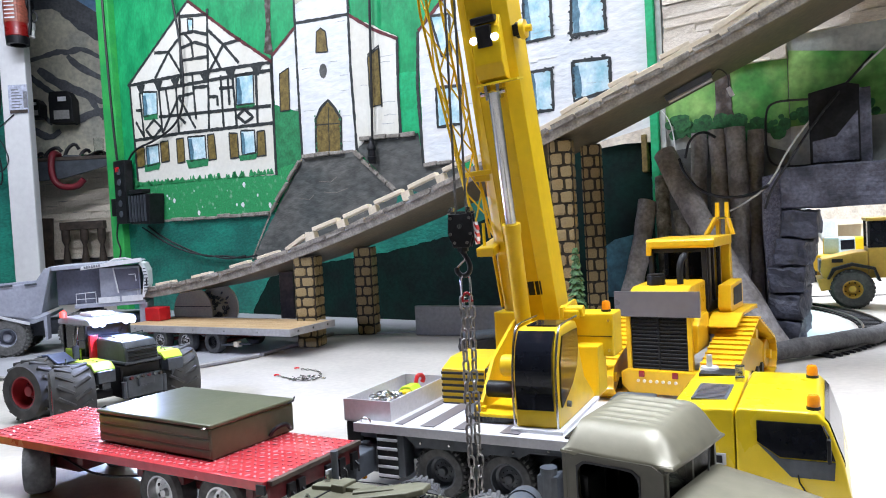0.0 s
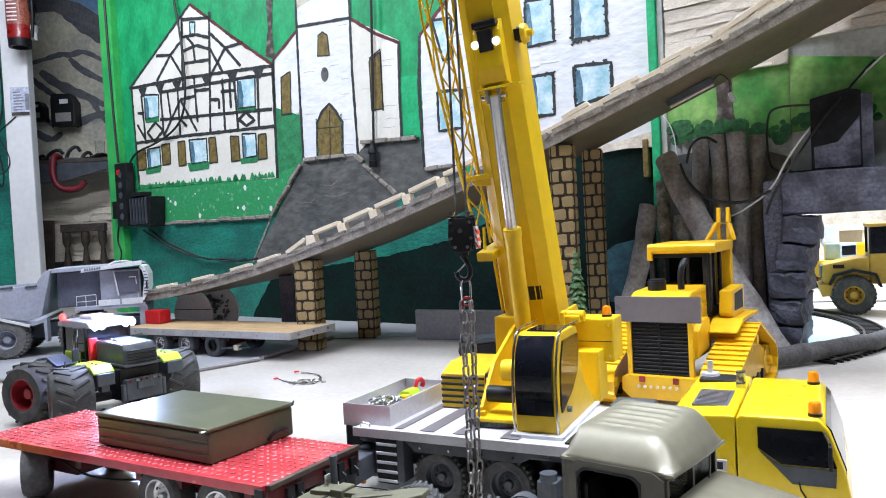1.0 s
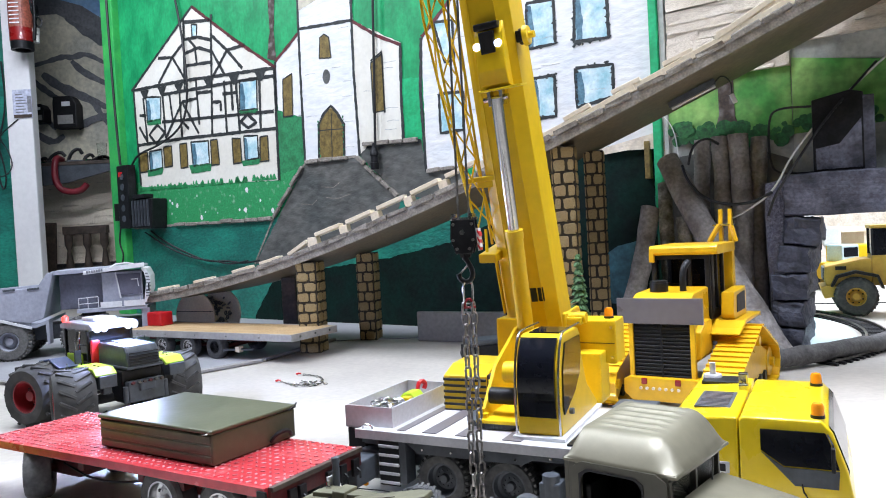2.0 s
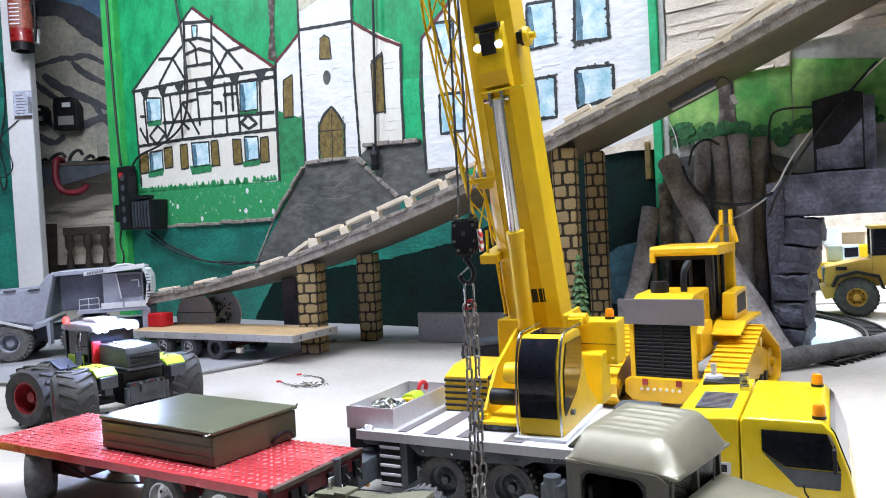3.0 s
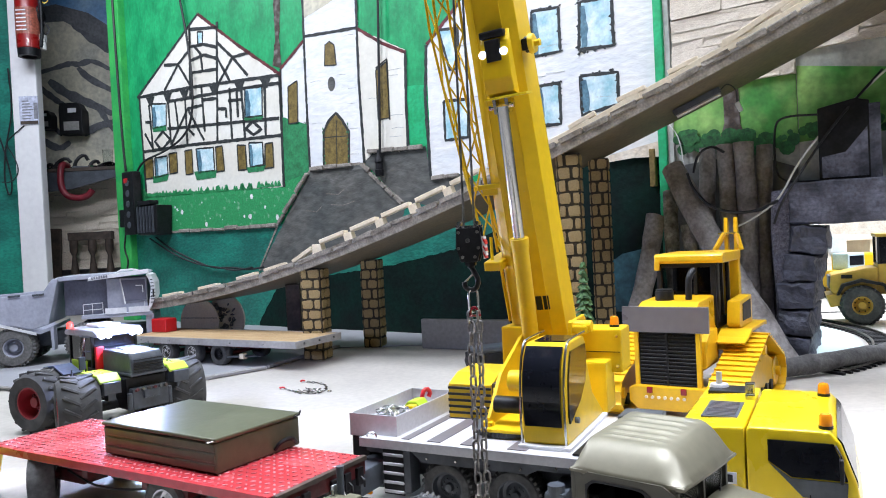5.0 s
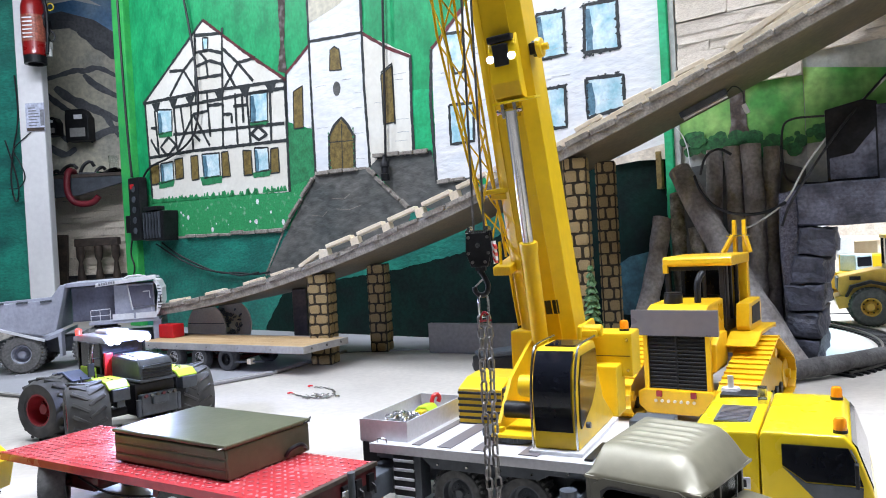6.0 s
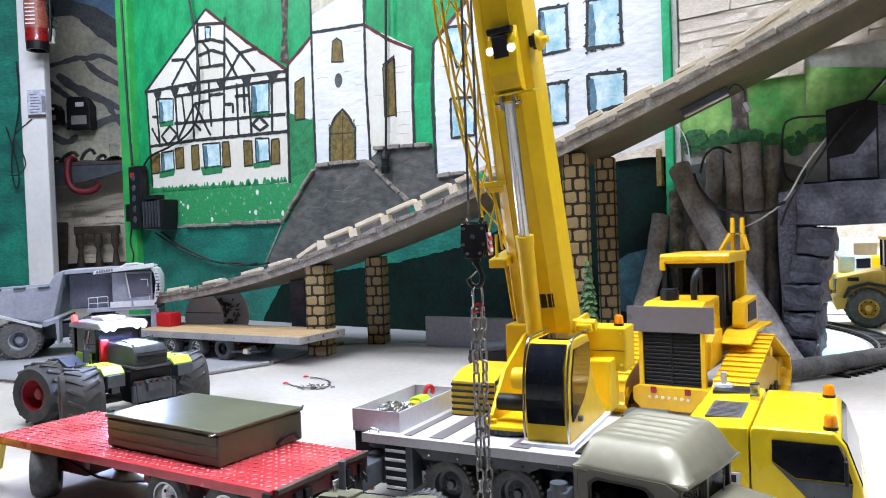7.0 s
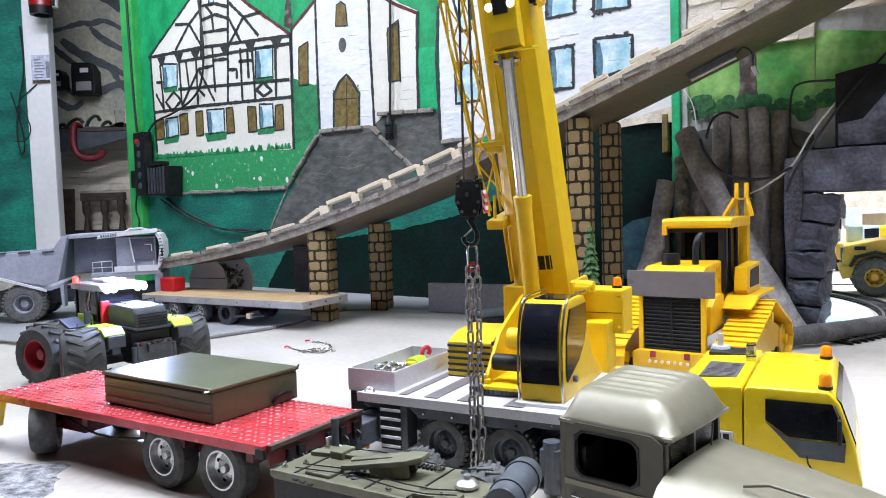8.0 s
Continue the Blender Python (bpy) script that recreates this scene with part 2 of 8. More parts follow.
# ---- building helpers ----
def ring_faces(bm, a, b):
    for i in range(len(a)):
        j = (i + 1) % len(a)
        try:
            bm.faces.new((a[i], a[j], b[j], b[i]))
        except ValueError:
            pass


def bev(bm, r, angle=0.6, seg=2):
    if r:
        es = [e for e in bm.edges if len(e.link_faces) == 2 and e.calc_face_angle(0) > angle]
        bmesh.ops.bevel(bm, geom=es, offset=r, segments=seg, affect="EDGES", profile=0.6, clamp_overlap=True)
    return bm


def merge(*bms):
    out = bmesh.new()
    for b in bms:
        me = bpy.data.meshes.new("tmp")
        b.to_mesh(me)
        b.free()
        out.from_mesh(me)
        bpy.data.meshes.remove(me)
    return out


def moved(bm, m):
    bmesh.ops.transform(bm, matrix=m, verts=bm.verts)
    return bm


def box(x0, x1, y0, y1, z0, z1, r=0.0, seg=2):
    bm = bmesh.new()
    bmesh.ops.create_cube(bm, size=1, matrix=Matrix.Translation(((x0 + x1) / 2, (y0 + y1) / 2, (z0 + z1) / 2)) @ Matrix.Diagonal((x1 - x0, y1 - y0, z1 - z0, 1)))
    return bev(bm, r, seg=seg)


def prism(pts, lo, hi, axis="y", r=0.0, seg=2):
    """A side profile (x, z), (y, z) or (x, y) pushed through from lo to hi along the axis left out."""
    bm = bmesh.new()
    place = {"y": lambda p, d: (p[0], d, p[1]), "x": lambda p, d: (d, p[0], p[1]), "z": lambda p, d: (p[0], p[1], d)}[axis]
    a = [bm.verts.new(place(p, lo)) for p in pts]
    b = [bm.verts.new(place(p, hi)) for p in pts]
    ring_faces(bm, a, b)
    bm.faces.new(a), bm.faces.new(b)
    bmesh.ops.recalc_face_normals(bm, faces=bm.faces)
    return bev(bm, r, 0.35, seg)


def cyl(p0, p1, r0, r1=None, seg=20, bevel=0.0):
    p0, p1 = Vector(p0), Vector(p1)
    d = p1 - p0
    bm = bmesh.new()
    bmesh.ops.create_cone(bm, cap_ends=True, segments=seg, radius1=r0, radius2=r0 if r1 is None else r1, depth=d.length,
                          matrix=Matrix.Translation((p0 + p1) / 2) @ d.to_track_quat("Z", "Y").to_matrix().to_4x4())
    return bev(bm, bevel, 0.9)


def tube(pts, r, seg=8, smooth=0):
    """A round bar or cable along points; smooth: rounds of corner cutting."""
    p = [Vector(q) for q in pts]
    for _ in range(smooth):
        p = [p[0]] + [q for a, b in zip(p, p[1:]) for q in (a.lerp(b, 0.25), a.lerp(b, 0.75))] + [p[-1]]
    bm = bmesh.new()
    rings, side = [], None
    for i, q in enumerate(p):
        t = (p[min(i + 1, len(p) - 1)] - p[max(i - 1, 0)]).normalized()
        if side is None:
            side = t.orthogonal().normalized()
        side = (side - t * side.dot(t)).normalized()
        up = t.cross(side)
        rings.append([bm.verts.new(q + r * (math.cos(2 * math.pi * k / seg) * side + math.sin(2 * math.pi * k / seg) * up)) for k in range(seg)])
    for a, b in zip(rings, rings[1:]):
        ring_faces(bm, a, b)
    bm.faces.new(rings[0]), bm.faces.new(rings[-1])
    bmesh.ops.recalc_face_normals(bm, faces=bm.faces)
    return bm


def lathe(profile, seg=32, axis="y"):
    """Radius and place along the axis, turned round it; a closed outline."""
    bm = bmesh.new()
    rows = []
    for k in range(seg):
        a = 2 * math.pi * k / seg
        c, s = math.cos(a), math.sin(a)
        rows.append([bm.verts.new({"y": (r * c, h, r * s), "z": (r * c, r * s, h), "x": (h, r * c, r * s)}[axis]) for r, h in profile])
    n = len(profile)
    for k in range(seg):
        a, b = rows[k], rows[(k + 1) % seg]
        for i in range(n):
            j = (i + 1) % n
            bm.faces.new((a[i], a[j], b[j], b[i]))
    bmesh.ops.remove_doubles(bm, verts=bm.verts, dist=1e-5)
    bmesh.ops.recalc_face_normals(bm, faces=bm.faces)
    return bm


def part(name, bm, material, parent=None, label="", smooth=False):
    me = bpy.data.meshes.new(name)
    bm.to_mesh(me)
    bm.free()
    me.materials.append(material)
    if smooth:
        me.polygons.foreach_set("use_smooth", [True] * len(me.polygons))
        me.set_sharp_from_angle(angle=radians(40))
    ob = new(name, me)
    if parent:
        ob.parent = parent
    if label:
        tagged(ob, label)
    return ob


def piece(name, mesh, parent, m):
    ob = new(name, mesh)
    ob.parent = parent
    ob.matrix_basis = m
    return ob


def thing(name, m, label, category, group="", kind=""):
    ob = new(name)
    ob.empty_display_size = 0.05
    ob.matrix_basis = m
    return tagged(ob, label, category, group, kind)


def solid(name, bm, material, m, label, category, group="", kind="", smooth=False):
    ob = part(name, bm, material, smooth=smooth)
    ob.matrix_basis = m
    return tagged(ob, label, category, group, kind)


I4 = Matrix.Identity(4)


def wheel(parent, x, y, z, r, w, rim_r, rim_mat, tyre_mat, name="wheel", lugs=0, out=-1, hub=0.3, bolts=8):
    """A wheel on its side axle at (x, y, z): tyre with tread blocks, dished rim, hub and bolts. out: the side that shows."""
    t = new(name)
    t.parent = parent
    t.matrix_basis = pose(x, y, z)
    h = w / 2
    tyre = lathe([(rim_r, -h * 0.9), (rim_r * 1.12, -h), (r * 0.86, -h), (r * 0.97, -h * 0.72), (r, 0), (r * 0.97, h * 0.72), (r * 0.86, h), (rim_r * 1.12, h), (rim_r, h * 0.9)], 40)
    if lugs:
        blocks = []
        for k in range(lugs):
            for s in (-1, 1):
                b = box(-r * 0.05, r * 0.05, 0.0, h * 0.92, 0, r * 0.115, r * 0.015, 1)
                b = moved(b, pose(0, 0, 0, 0, 0, 32) if lugs < 30 else I4)
                if s < 0:
                    b = moved(b, Matrix.Diagonal((1, -1, 1, 1)))
                a = 360 * (k + (0.5 if s < 0 else 0)) / lugs
                blocks.append(moved(b, pose(0, 0, 0, 0, a, 0) @ pose(0, 0, r * 0.90)))
        tread = merge(*blocks)
        bmesh.ops.recalc_face_normals(tread, faces=tread.faces)
        tagged(part("tread", tread, tyre_mat, t), "raised tread blocks of the tyre", kind="stuff")
    part("tyre", tyre, tyre_mat, t, smooth=True)
    o = out
    rim = lathe([(rim_r * 1.02, o * h * 0.92), (rim_r * 1.02, -o * h * 0.5), (0.001, -o * h * 0.5), (0.001, o * h * 0.25), (rim_r * 0.55, o * h * 0.25), (rim_r * 0.72, o * h * 0.05), (rim_r * 0.88, o * h * 0.2), (rim_r * 0.93, o * h * 0.92)], 32)
    part("rim", rim, rim_mat, t, smooth=True)
    hb = [cyl((0, o * h * 0.2, 0), (0, o * h * 0.62, 0), rim_r * hub, rim_r * hub * 0.8, 16, rim_r * 0.03)]
    for k in range(bolts):
        a = 2 * math.pi * k / bolts
        c, s = math.cos(a) * rim_r * 0.48, math.sin(a) * rim_r * 0.48
        hb.append(cyl((c, o * h * 0.2, s), (c, o * h * 0.36, s), rim_r * 0.06, seg=6))
    part("hub", merge(*hb), rim_mat, t, smooth=True)
    if bolts == 8:
        holes = []
        for k in range(8):
            a = 2 * math.pi * (k + 0.5) / 8
            c, s = math.cos(a) * rim_r * 0.74, math.sin(a) * rim_r * 0.74
            holes.append(cyl((c, o * h * 0.02, s), (c, o * h * 0.14, s), rim_r * 0.10, seg=10))
        tagged(part("hand_holes", merge(*holes), BLACK, t), "dark round holes in the rim", kind="stuff")
    return t


def link_mesh(length, width, wire, seg=7, n=14):
    """One chain link, long in z, lying in the xz plane."""
    pts = []
    rr, hs = width / 2 - wire, length / 2 - width / 2
    for k in range(n):
        a = 2 * math.pi * k / n
        pts.append(Vector((rr * math.cos(a), 0, rr * math.sin(a) + (hs if math.sin(a) >= 0 else -hs))))
    bm = bmesh.new()
    rings = []
    for i in range(n):
        t = (pts[(i + 1) % n] - pts[i - 1]).normalized()
        side = t.cross(Vector((0, 1, 0)))
        rings.append([bm.verts.new(pts[i] + wire * (math.cos(2 * math.pi * k / seg) * side + math.sin(2 * math.pi * k / seg) * Vector((0, 1, 0)))) for k in range(seg)])
    for i in range(n):
        ring_faces(bm, rings[i], rings[(i + 1) % n])
    bmesh.ops.recalc_face_normals(bm, faces=bm.faces)
    return bm


# ---- the setting ----
floor = solid("floor", box(-6.0, 7.0, -3.5, 9.0, -0.05, 0.0), FLOOR, I4, "pale beige painted concrete hall floor, dusty", "floor", kind="structure")
# The covering's right end carries the shade under the ramp in its grey.
solid("floor_zone", prism([(-4.9, 3.1), (-1.49, 2.432), (-1.32, 2.335), (-0.86, 2.35), (-0.64, 2.556), (-0.445, 2.993), (-0.10, 2.95), (0.25, 3.02), (-0.35, 3.47), (-1.9, 4.62), (-4.9, 4.9)], 0.0, 0.004, "z"), FLOORGREY, I4, "cool grey floor covering behind the weathered battens, its right end the shade under the ramp", "floor", kind="structure")
WALL = pose(0, 3.25, 0, 0, 0, -36.5)     # local x runs along the painted wall, -y is the room


def wall_box(name, x0, x1, z0, z1, material, label, y0=0.0, y1=0.12, m=WALL):
    return solid(name, box(x0, x1, y0, y1, z0, z1), material, m, label, "wall", kind="structure")


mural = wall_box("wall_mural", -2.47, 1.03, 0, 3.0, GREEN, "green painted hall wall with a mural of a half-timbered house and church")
wall_right = wall_box("wall_right", 1.03, 1.455, 0, 3.0, PLASTER, "stained plaster wall beside the tunnel")
wall_box("wall_over_tunnel", 1.455, 3.2, 0.42, 3.0, PLASTER, "stained plaster wall above the tunnel opening")
wall_box("wall_far_right", 3.2, 5.5, 0, 3.0, PLASTER, "plain plaster wall at the end of the hall")


def paint(name, pts, material, layer):
    rag = []
    for (x0, z0), (x1, z1) in zip(pts, pts[1:] + pts[:1]):
        k = max(1, int(math.hypot(x1 - x0, z1 - z0) / 0.018))
        for i in range(k):
            j = 0.0028 if i else 0.001
            rag.append((x0 + (x1 - x0) * i / k + random.uniform(-j, j), z0 + (z1 - z0) * i / k + random.uniform(-j, j)))
    bm = prism(rag, -0.0007 * layer, -0.0007 * layer + 0.0005)
    return part(name, bm, material, mural)


def stroke(name, pts, width, material, layer):
    """A brush line of uneven width along the points."""
    p = [Vector((x, z)) for x, z in pts]
    fine = []
    for a, b in zip(p, p[1:]):
        k = max(2, int((b - a).length / 0.016))
        fine += [a.lerp(b, i / k) for i in range(k)]
    fine.append(p[-1])
    left, right = [], []
    for i, q in enumerate(fine):
        t = (fine[min(i + 1, len(fine) - 1)] - fine[max(i - 1, 0)]).normalized()
        n = Vector((-t.y, t.x)) * width * 0.41 * random.uniform(0.78, 1.18)
        j = Vector((random.uniform(-1, 1), random.uniform(-1, 1))) * 0.0009
        left.append(q + n + j)
        right.append(q - n + j)
    bm = bmesh.new()
    y = -0.0007 * layer
    top = [[bm.verts.new((v.x, y, v.y)) for v in s] for s in (left, right)]
    low = [[bm.verts.new((v.x, y + 0.0005, v.y)) for v in s] for s in (left, right)]
    for i in range(len(fine) - 1):
        for a, b in ((top[0], top[1]), (top[1], low[1]), (low[0], top[0])):
            bm.faces.new((a[i], a[i + 1], b[i + 1], b[i]))
    bmesh.ops.recalc_face_normals(bm, faces=bm.faces)
    return part(name, bm, material, mural)


paint("teal_zone", [(-2.47, 0.56), (-1.06, 0.54), (-0.48, 0.55), (1.02, 0.75), (1.02, 0.0), (-2.47, 0.0)], TEAL, 1)
paint("flecked_grass", [(-2.31, 0.82), (-1.01, 0.76), (-0.85, 0.8), (-1.06, 0.54), (-1.89, 0.54), (-2.36, 0.54)], SPECK, 2)
paint("slate_path", [(-1.23, 0.3), (-0.8, 0.8), (-0.46, 0.8), (-0.19, 0.58), (-0.27, 0.43), (-0.81, 0.28)], SLATE, 3)
paint("slate_bank", [(-0.43, 0.8), (-0.39, 0.85), (-0.06, 0.83), (-0.04, 0.69), (0.18, 0.7), (0.18, 0.58), (-0.19, 0.58)], SLATE, 2)
paint("shrub", [(-0.99, 1.09), (-0.88, 1.04), (-0.77, 1.05), (-0.77, 0.81), (-0.83, 0.78), (-1.01, 0.76)], SHRUB, 3)
paint("house_front", [(-2.28, 1.39), (-1.65, 1.77), (-0.99, 1.31), (-1.0, 0.73), (-1.57, 0.76), (-2.26, 0.79)], CREAM, 3)
paint("church_tower", [(-0.79, 1.81), (-0.43, 1.72), (-0.43, 0.8), (-0.8, 0.8)], WHITE, 4)
paint("church_annex", [(-0.98, 1.34), (-0.8, 1.45), (-0.8, 1.03), (-0.98, 1.09)], WHITE, 3)
paint("church_nave", [(-0.44, 1.44), (-0.15, 1.28), (-0.16, 0.83), (-0.38, 0.84), (-0.43, 0.8)], CREAM, 4)
paint("townhouse_front", [(-0.03, 1.28), (0.15, 1.42), (0.29, 1.54), (1.03, 1.41), (1.0, 0.71), (0.18, 0.7), (-0.04, 0.69)], WHITE, 3)
paint("bright_strip", [(-0.16, 1.12), (-0.04, 1.11), (-0.05, 0.83), (-0.16, 0.83)], EMERALD, 2)
paint("painted_window", [(-2.15, 1.33), (-2.0, 1.31), (-2.01, 1.18), (-2.15, 1.18)], BLUE, 5)
stroke("sash_line", [(-2.15, 1.33), (-2.0, 1.31), (-2.01, 1.18), (-2.15, 1.18), (-2.15, 1.33)], 0.013, LINE, 6)
paint("painted_window", [(-1.27, 1.29), (-1.13, 1.28), (-1.14, 1.12), (-1.28, 1.13)], BLUE, 5)
stroke("sash_line", [(-1.27, 1.29), (-1.13, 1.28), (-1.14, 1.12), (-1.28, 1.13), (-1.27, 1.29)], 0.013, LINE, 6)
paint("painted_window", [(-1.66, 1.67), (-1.61, 1.66), (-1.62, 1.59), (-1.66, 1.59)], BLUE, 5)
stroke("sash_line", [(-1.66, 1.67), (-1.61, 1.66), (-1.62, 1.59), (-1.66, 1.59), (-1.66, 1.67)], 0.013, LINE, 6)
paint("painted_window", [(-2.15, 1.0), (-2.02, 1.0), (-2.02, 0.89), (-2.15, 0.88)], BLUE, 5)
stroke("sash_line", [(-2.15, 1.0), (-2.02, 1.0), (-2.02, 0.89), (-2.15, 0.88), (-2.15, 1.0)], 0.013, LINE, 6)
paint("painted_window", [(-1.73, 1.01), (-1.57, 1.0), (-1.57, 0.87), (-1.72, 0.87)], BLUE, 5)
stroke("sash_line", [(-1.73, 1.01), (-1.57, 1.0), (-1.57, 0.87), (-1.72, 0.87), (-1.73, 1.01)], 0.013, LINE, 6)
paint("painted_window", [(-1.26, 0.99), (-1.15, 0.98), (-1.15, 0.86), (-1.26, 0.86)], BLUE, 5)
stroke("sash_line", [(-1.26, 0.99), (-1.15, 0.98), (-1.15, 0.86), (-1.26, 0.86), (-1.26, 0.99)], 0.013, LINE, 6)
paint("painted_shutter", [(-2.26, 1.0), (-2.17, 1.0), (-2.17, 0.88), (-2.26, 0.88)], BROWN, 5)
stroke("shutter_line", [(-2.26, 1.0), (-2.17, 1.0), (-2.17, 0.88), (-2.26, 0.88), (-2.26, 1.0)], 0.011, LINE, 6)
paint("painted_shutter", [(-2.0, 1.01), (-1.92, 1.01), (-1.92, 0.89), (-2.0, 0.89)], BROWN, 5)
stroke("shutter_line", [(-2.0, 1.01), (-1.92, 1.01), (-1.92, 0.89), (-2.0, 0.89), (-2.0, 1.01)], 0.011, LINE, 6)
paint("painted_shutter", [(-1.84, 1.01), (-1.77, 1.01), (-1.77, 0.87), (-1.84, 0.87)], BROWN, 5)
stroke("shutter_line", [(-1.84, 1.01), (-1.77, 1.01), (-1.77, 0.87), (-1.84, 0.87), (-1.84, 1.01)], 0.011, LINE, 6)
paint("painted_shutter", [(-1.55, 1.0), (-1.49, 1.0), (-1.48, 0.86), (-1.55, 0.86)], BROWN, 5)
stroke("shutter_line", [(-1.55, 1.0), (-1.49, 1.0), (-1.48, 0.86), (-1.55, 0.86), (-1.55, 1.0)], 0.011, LINE, 6)
paint("painted_shutter", [(-1.36, 0.99), (-1.29, 0.98), (-1.29, 0.85), (-1.36, 0.85)], BROWN, 5)
stroke("shutter_line", [(-1.36, 0.99), (-1.29, 0.98), (-1.29, 0.85), (-1.36, 0.85), (-1.36, 0.99)], 0.011, LINE, 6)
paint("painted_shutter", [(-1.13, 0.97), (-1.07, 0.97), (-1.07, 0.84), (-1.14, 0.84)], BROWN, 5)
stroke("shutter_line", [(-1.13, 0.97), (-1.07, 0.97), (-1.07, 0.84), (-1.14, 0.84), (-1.13, 0.97)], 0.011, LINE, 6)
paint("window_flowers", [(-2.18, 0.89), (-2.01, 0.89), (-2.03, 0.85), (-2.18, 0.85)], SHRUB, 6)
paint("window_flowers", [(-1.76, 0.88), (-1.55, 0.87), (-1.56, 0.83), (-1.74, 0.83)], SHRUB, 6)
paint("window_flowers", [(-1.29, 0.86), (-1.13, 0.86), (-1.15, 0.83), (-1.28, 0.83)], SHRUB, 6)
paint("window_flowers", [(-2.16, 1.19), (-2.01, 1.18), (-2.01, 1.15), (-2.15, 1.16)], SHRUB, 6)
paint("window_flowers", [(-1.29, 1.13), (-1.13, 1.12), (-1.14, 1.1), (-1.28, 1.11)], SHRUB, 6)
stroke("beam_line", [(-2.28, 1.39), (-1.78, 1.37), (-0.99, 1.31)], 0.022, LINE, 6)
stroke("beam_line", [(-1.98, 1.32), (-1.32, 1.29), (-0.99, 1.27)], 0.022, LINE, 6)
stroke("beam_line", [(-2.0, 1.16), (-1.01, 1.09)], 0.022, LINE, 6)
stroke("beam_line", [(-2.26, 1.05), (-1.81, 1.04), (-1.0, 1.0)], 0.022, LINE, 6)
stroke("beam_line", [(-2.28, 1.39), (-2.26, 0.8)], 0.022, LINE, 6)
stroke("beam_line", [(-2.18, 1.33), (-2.16, 1.04)], 0.022, LINE, 6)
stroke("beam_line", [(-1.98, 1.33), (-1.97, 1.06)], 0.022, LINE, 6)
stroke("beam_line", [(-1.81, 1.32), (-1.81, 1.04)], 0.022, LINE, 6)
stroke("beam_line", [(-1.91, 1.31), (-1.89, 1.15)], 0.022, LINE, 6)
stroke("beam_line", [(-1.48, 1.69), (-1.53, 1.03)], 0.022, LINE, 6)
stroke("beam_line", [(-1.73, 1.72), (-1.76, 1.31)], 0.022, LINE, 6)
stroke("beam_line", [(-1.4, 1.31), (-1.4, 1.02)], 0.022, LINE, 6)
stroke("beam_line", [(-1.3, 1.29), (-1.29, 1.02)], 0.022, LINE, 6)
stroke("beam_line", [(-1.11, 1.28), (-1.12, 1.01)], 0.022, LINE, 6)
stroke("beam_line", [(-0.99, 1.31), (-1.0, 0.73)], 0.022, LINE, 6)
stroke("beam_line", [(-2.0, 1.54), (-1.86, 1.52), (-1.76, 1.39)], 0.022, LINE, 6)
stroke("beam_line", [(-1.75, 1.58), (-1.86, 1.52), (-2.01, 1.39)], 0.022, LINE, 6)
stroke("beam_line", [(-1.48, 1.57), (-1.36, 1.47), (-1.24, 1.35)], 0.022, LINE, 6)
stroke("beam_line", [(-1.49, 1.35), (-1.36, 1.47), (-1.21, 1.47)], 0.022, LINE, 6)
stroke("beam_line", [(-1.74, 1.7), (-1.49, 1.66)], 0.022, LINE, 6)
stroke("beam_line", [(-1.74, 1.6), (-1.61, 1.59), (-1.49, 1.55)], 0.022, LINE, 6)
stroke("beam_line", [(-1.74, 1.52), (-1.61, 1.53), (-1.5, 1.49)], 0.022, LINE, 6)
stroke("beam_line", [(-1.74, 1.45), (-1.5, 1.43)], 0.022, LINE, 6)
stroke("beam_line", [(-1.7, 1.6), (-1.64, 1.54), (-1.63, 1.44)], 0.022, LINE, 6)
stroke("beam_line", [(-1.49, 1.49), (-1.39, 1.34)], 0.022, LINE, 6)
stroke("beam_line", [(-1.97, 1.06), (-1.79, 1.25), (-1.65, 1.05)], 0.022, LINE, 6)
stroke("beam_line", [(-1.97, 1.09), (-2.05, 1.15), (-2.14, 1.1), (-2.07, 1.04), (-1.98, 1.09)], 0.022, LINE, 6)
stroke("beam_line", [(-1.28, 1.07), (-1.22, 1.1), (-1.15, 1.05), (-1.22, 1.03), (-1.28, 1.07)], 0.022, LINE, 6)
stroke("beam_line", [(-2.23, 1.23), (-2.16, 1.22)], 0.022, LINE, 6)
stroke("beam_line", [(-2.24, 1.16), (-2.16, 1.06)], 0.022, LINE, 6)
stroke("beam_line", [(-1.65, 1.28), (-1.52, 1.27)], 0.022, LINE, 6)
stroke("beam_line", [(-1.51, 1.21), (-1.44, 1.2), (-1.44, 1.15)], 0.022, LINE, 6)
stroke("beam_line", [(-1.42, 1.24), (-1.29, 1.23)], 0.022, LINE, 6)
stroke("beam_line", [(-1.34, 1.3), (-1.34, 1.14)], 0.022, LINE, 6)
stroke("beam_line", [(-1.65, 1.36), (-1.64, 1.1)], 0.022, LINE, 6)
stroke("beam_line", [(-1.79, 1.25), (-1.65, 1.25)], 0.022, LINE, 6)
stroke("beam_line", [(-1.74, 1.09), (-1.79, 1.13)], 0.022, LINE, 6)
stroke("roof_line", [(-2.3, 1.39), (-1.65, 1.77)], 0.02, LINE, 6)
stroke("roof_line", [(-1.65, 1.77), (-1.3, 1.52), (-0.98, 1.31)], 0.022, REDLINE, 6)
stroke("wall_line", [(-0.8, 1.47), (-0.44, 1.44)], 0.019, LINE, 6)
stroke("wall_line", [(-0.79, 1.81), (-0.8, 1.22), (-0.8, 0.8)], 0.019, LINE, 6)
stroke("wall_line", [(-0.43, 1.72), (-0.44, 1.21), (-0.43, 0.8)], 0.019, LINE, 6)
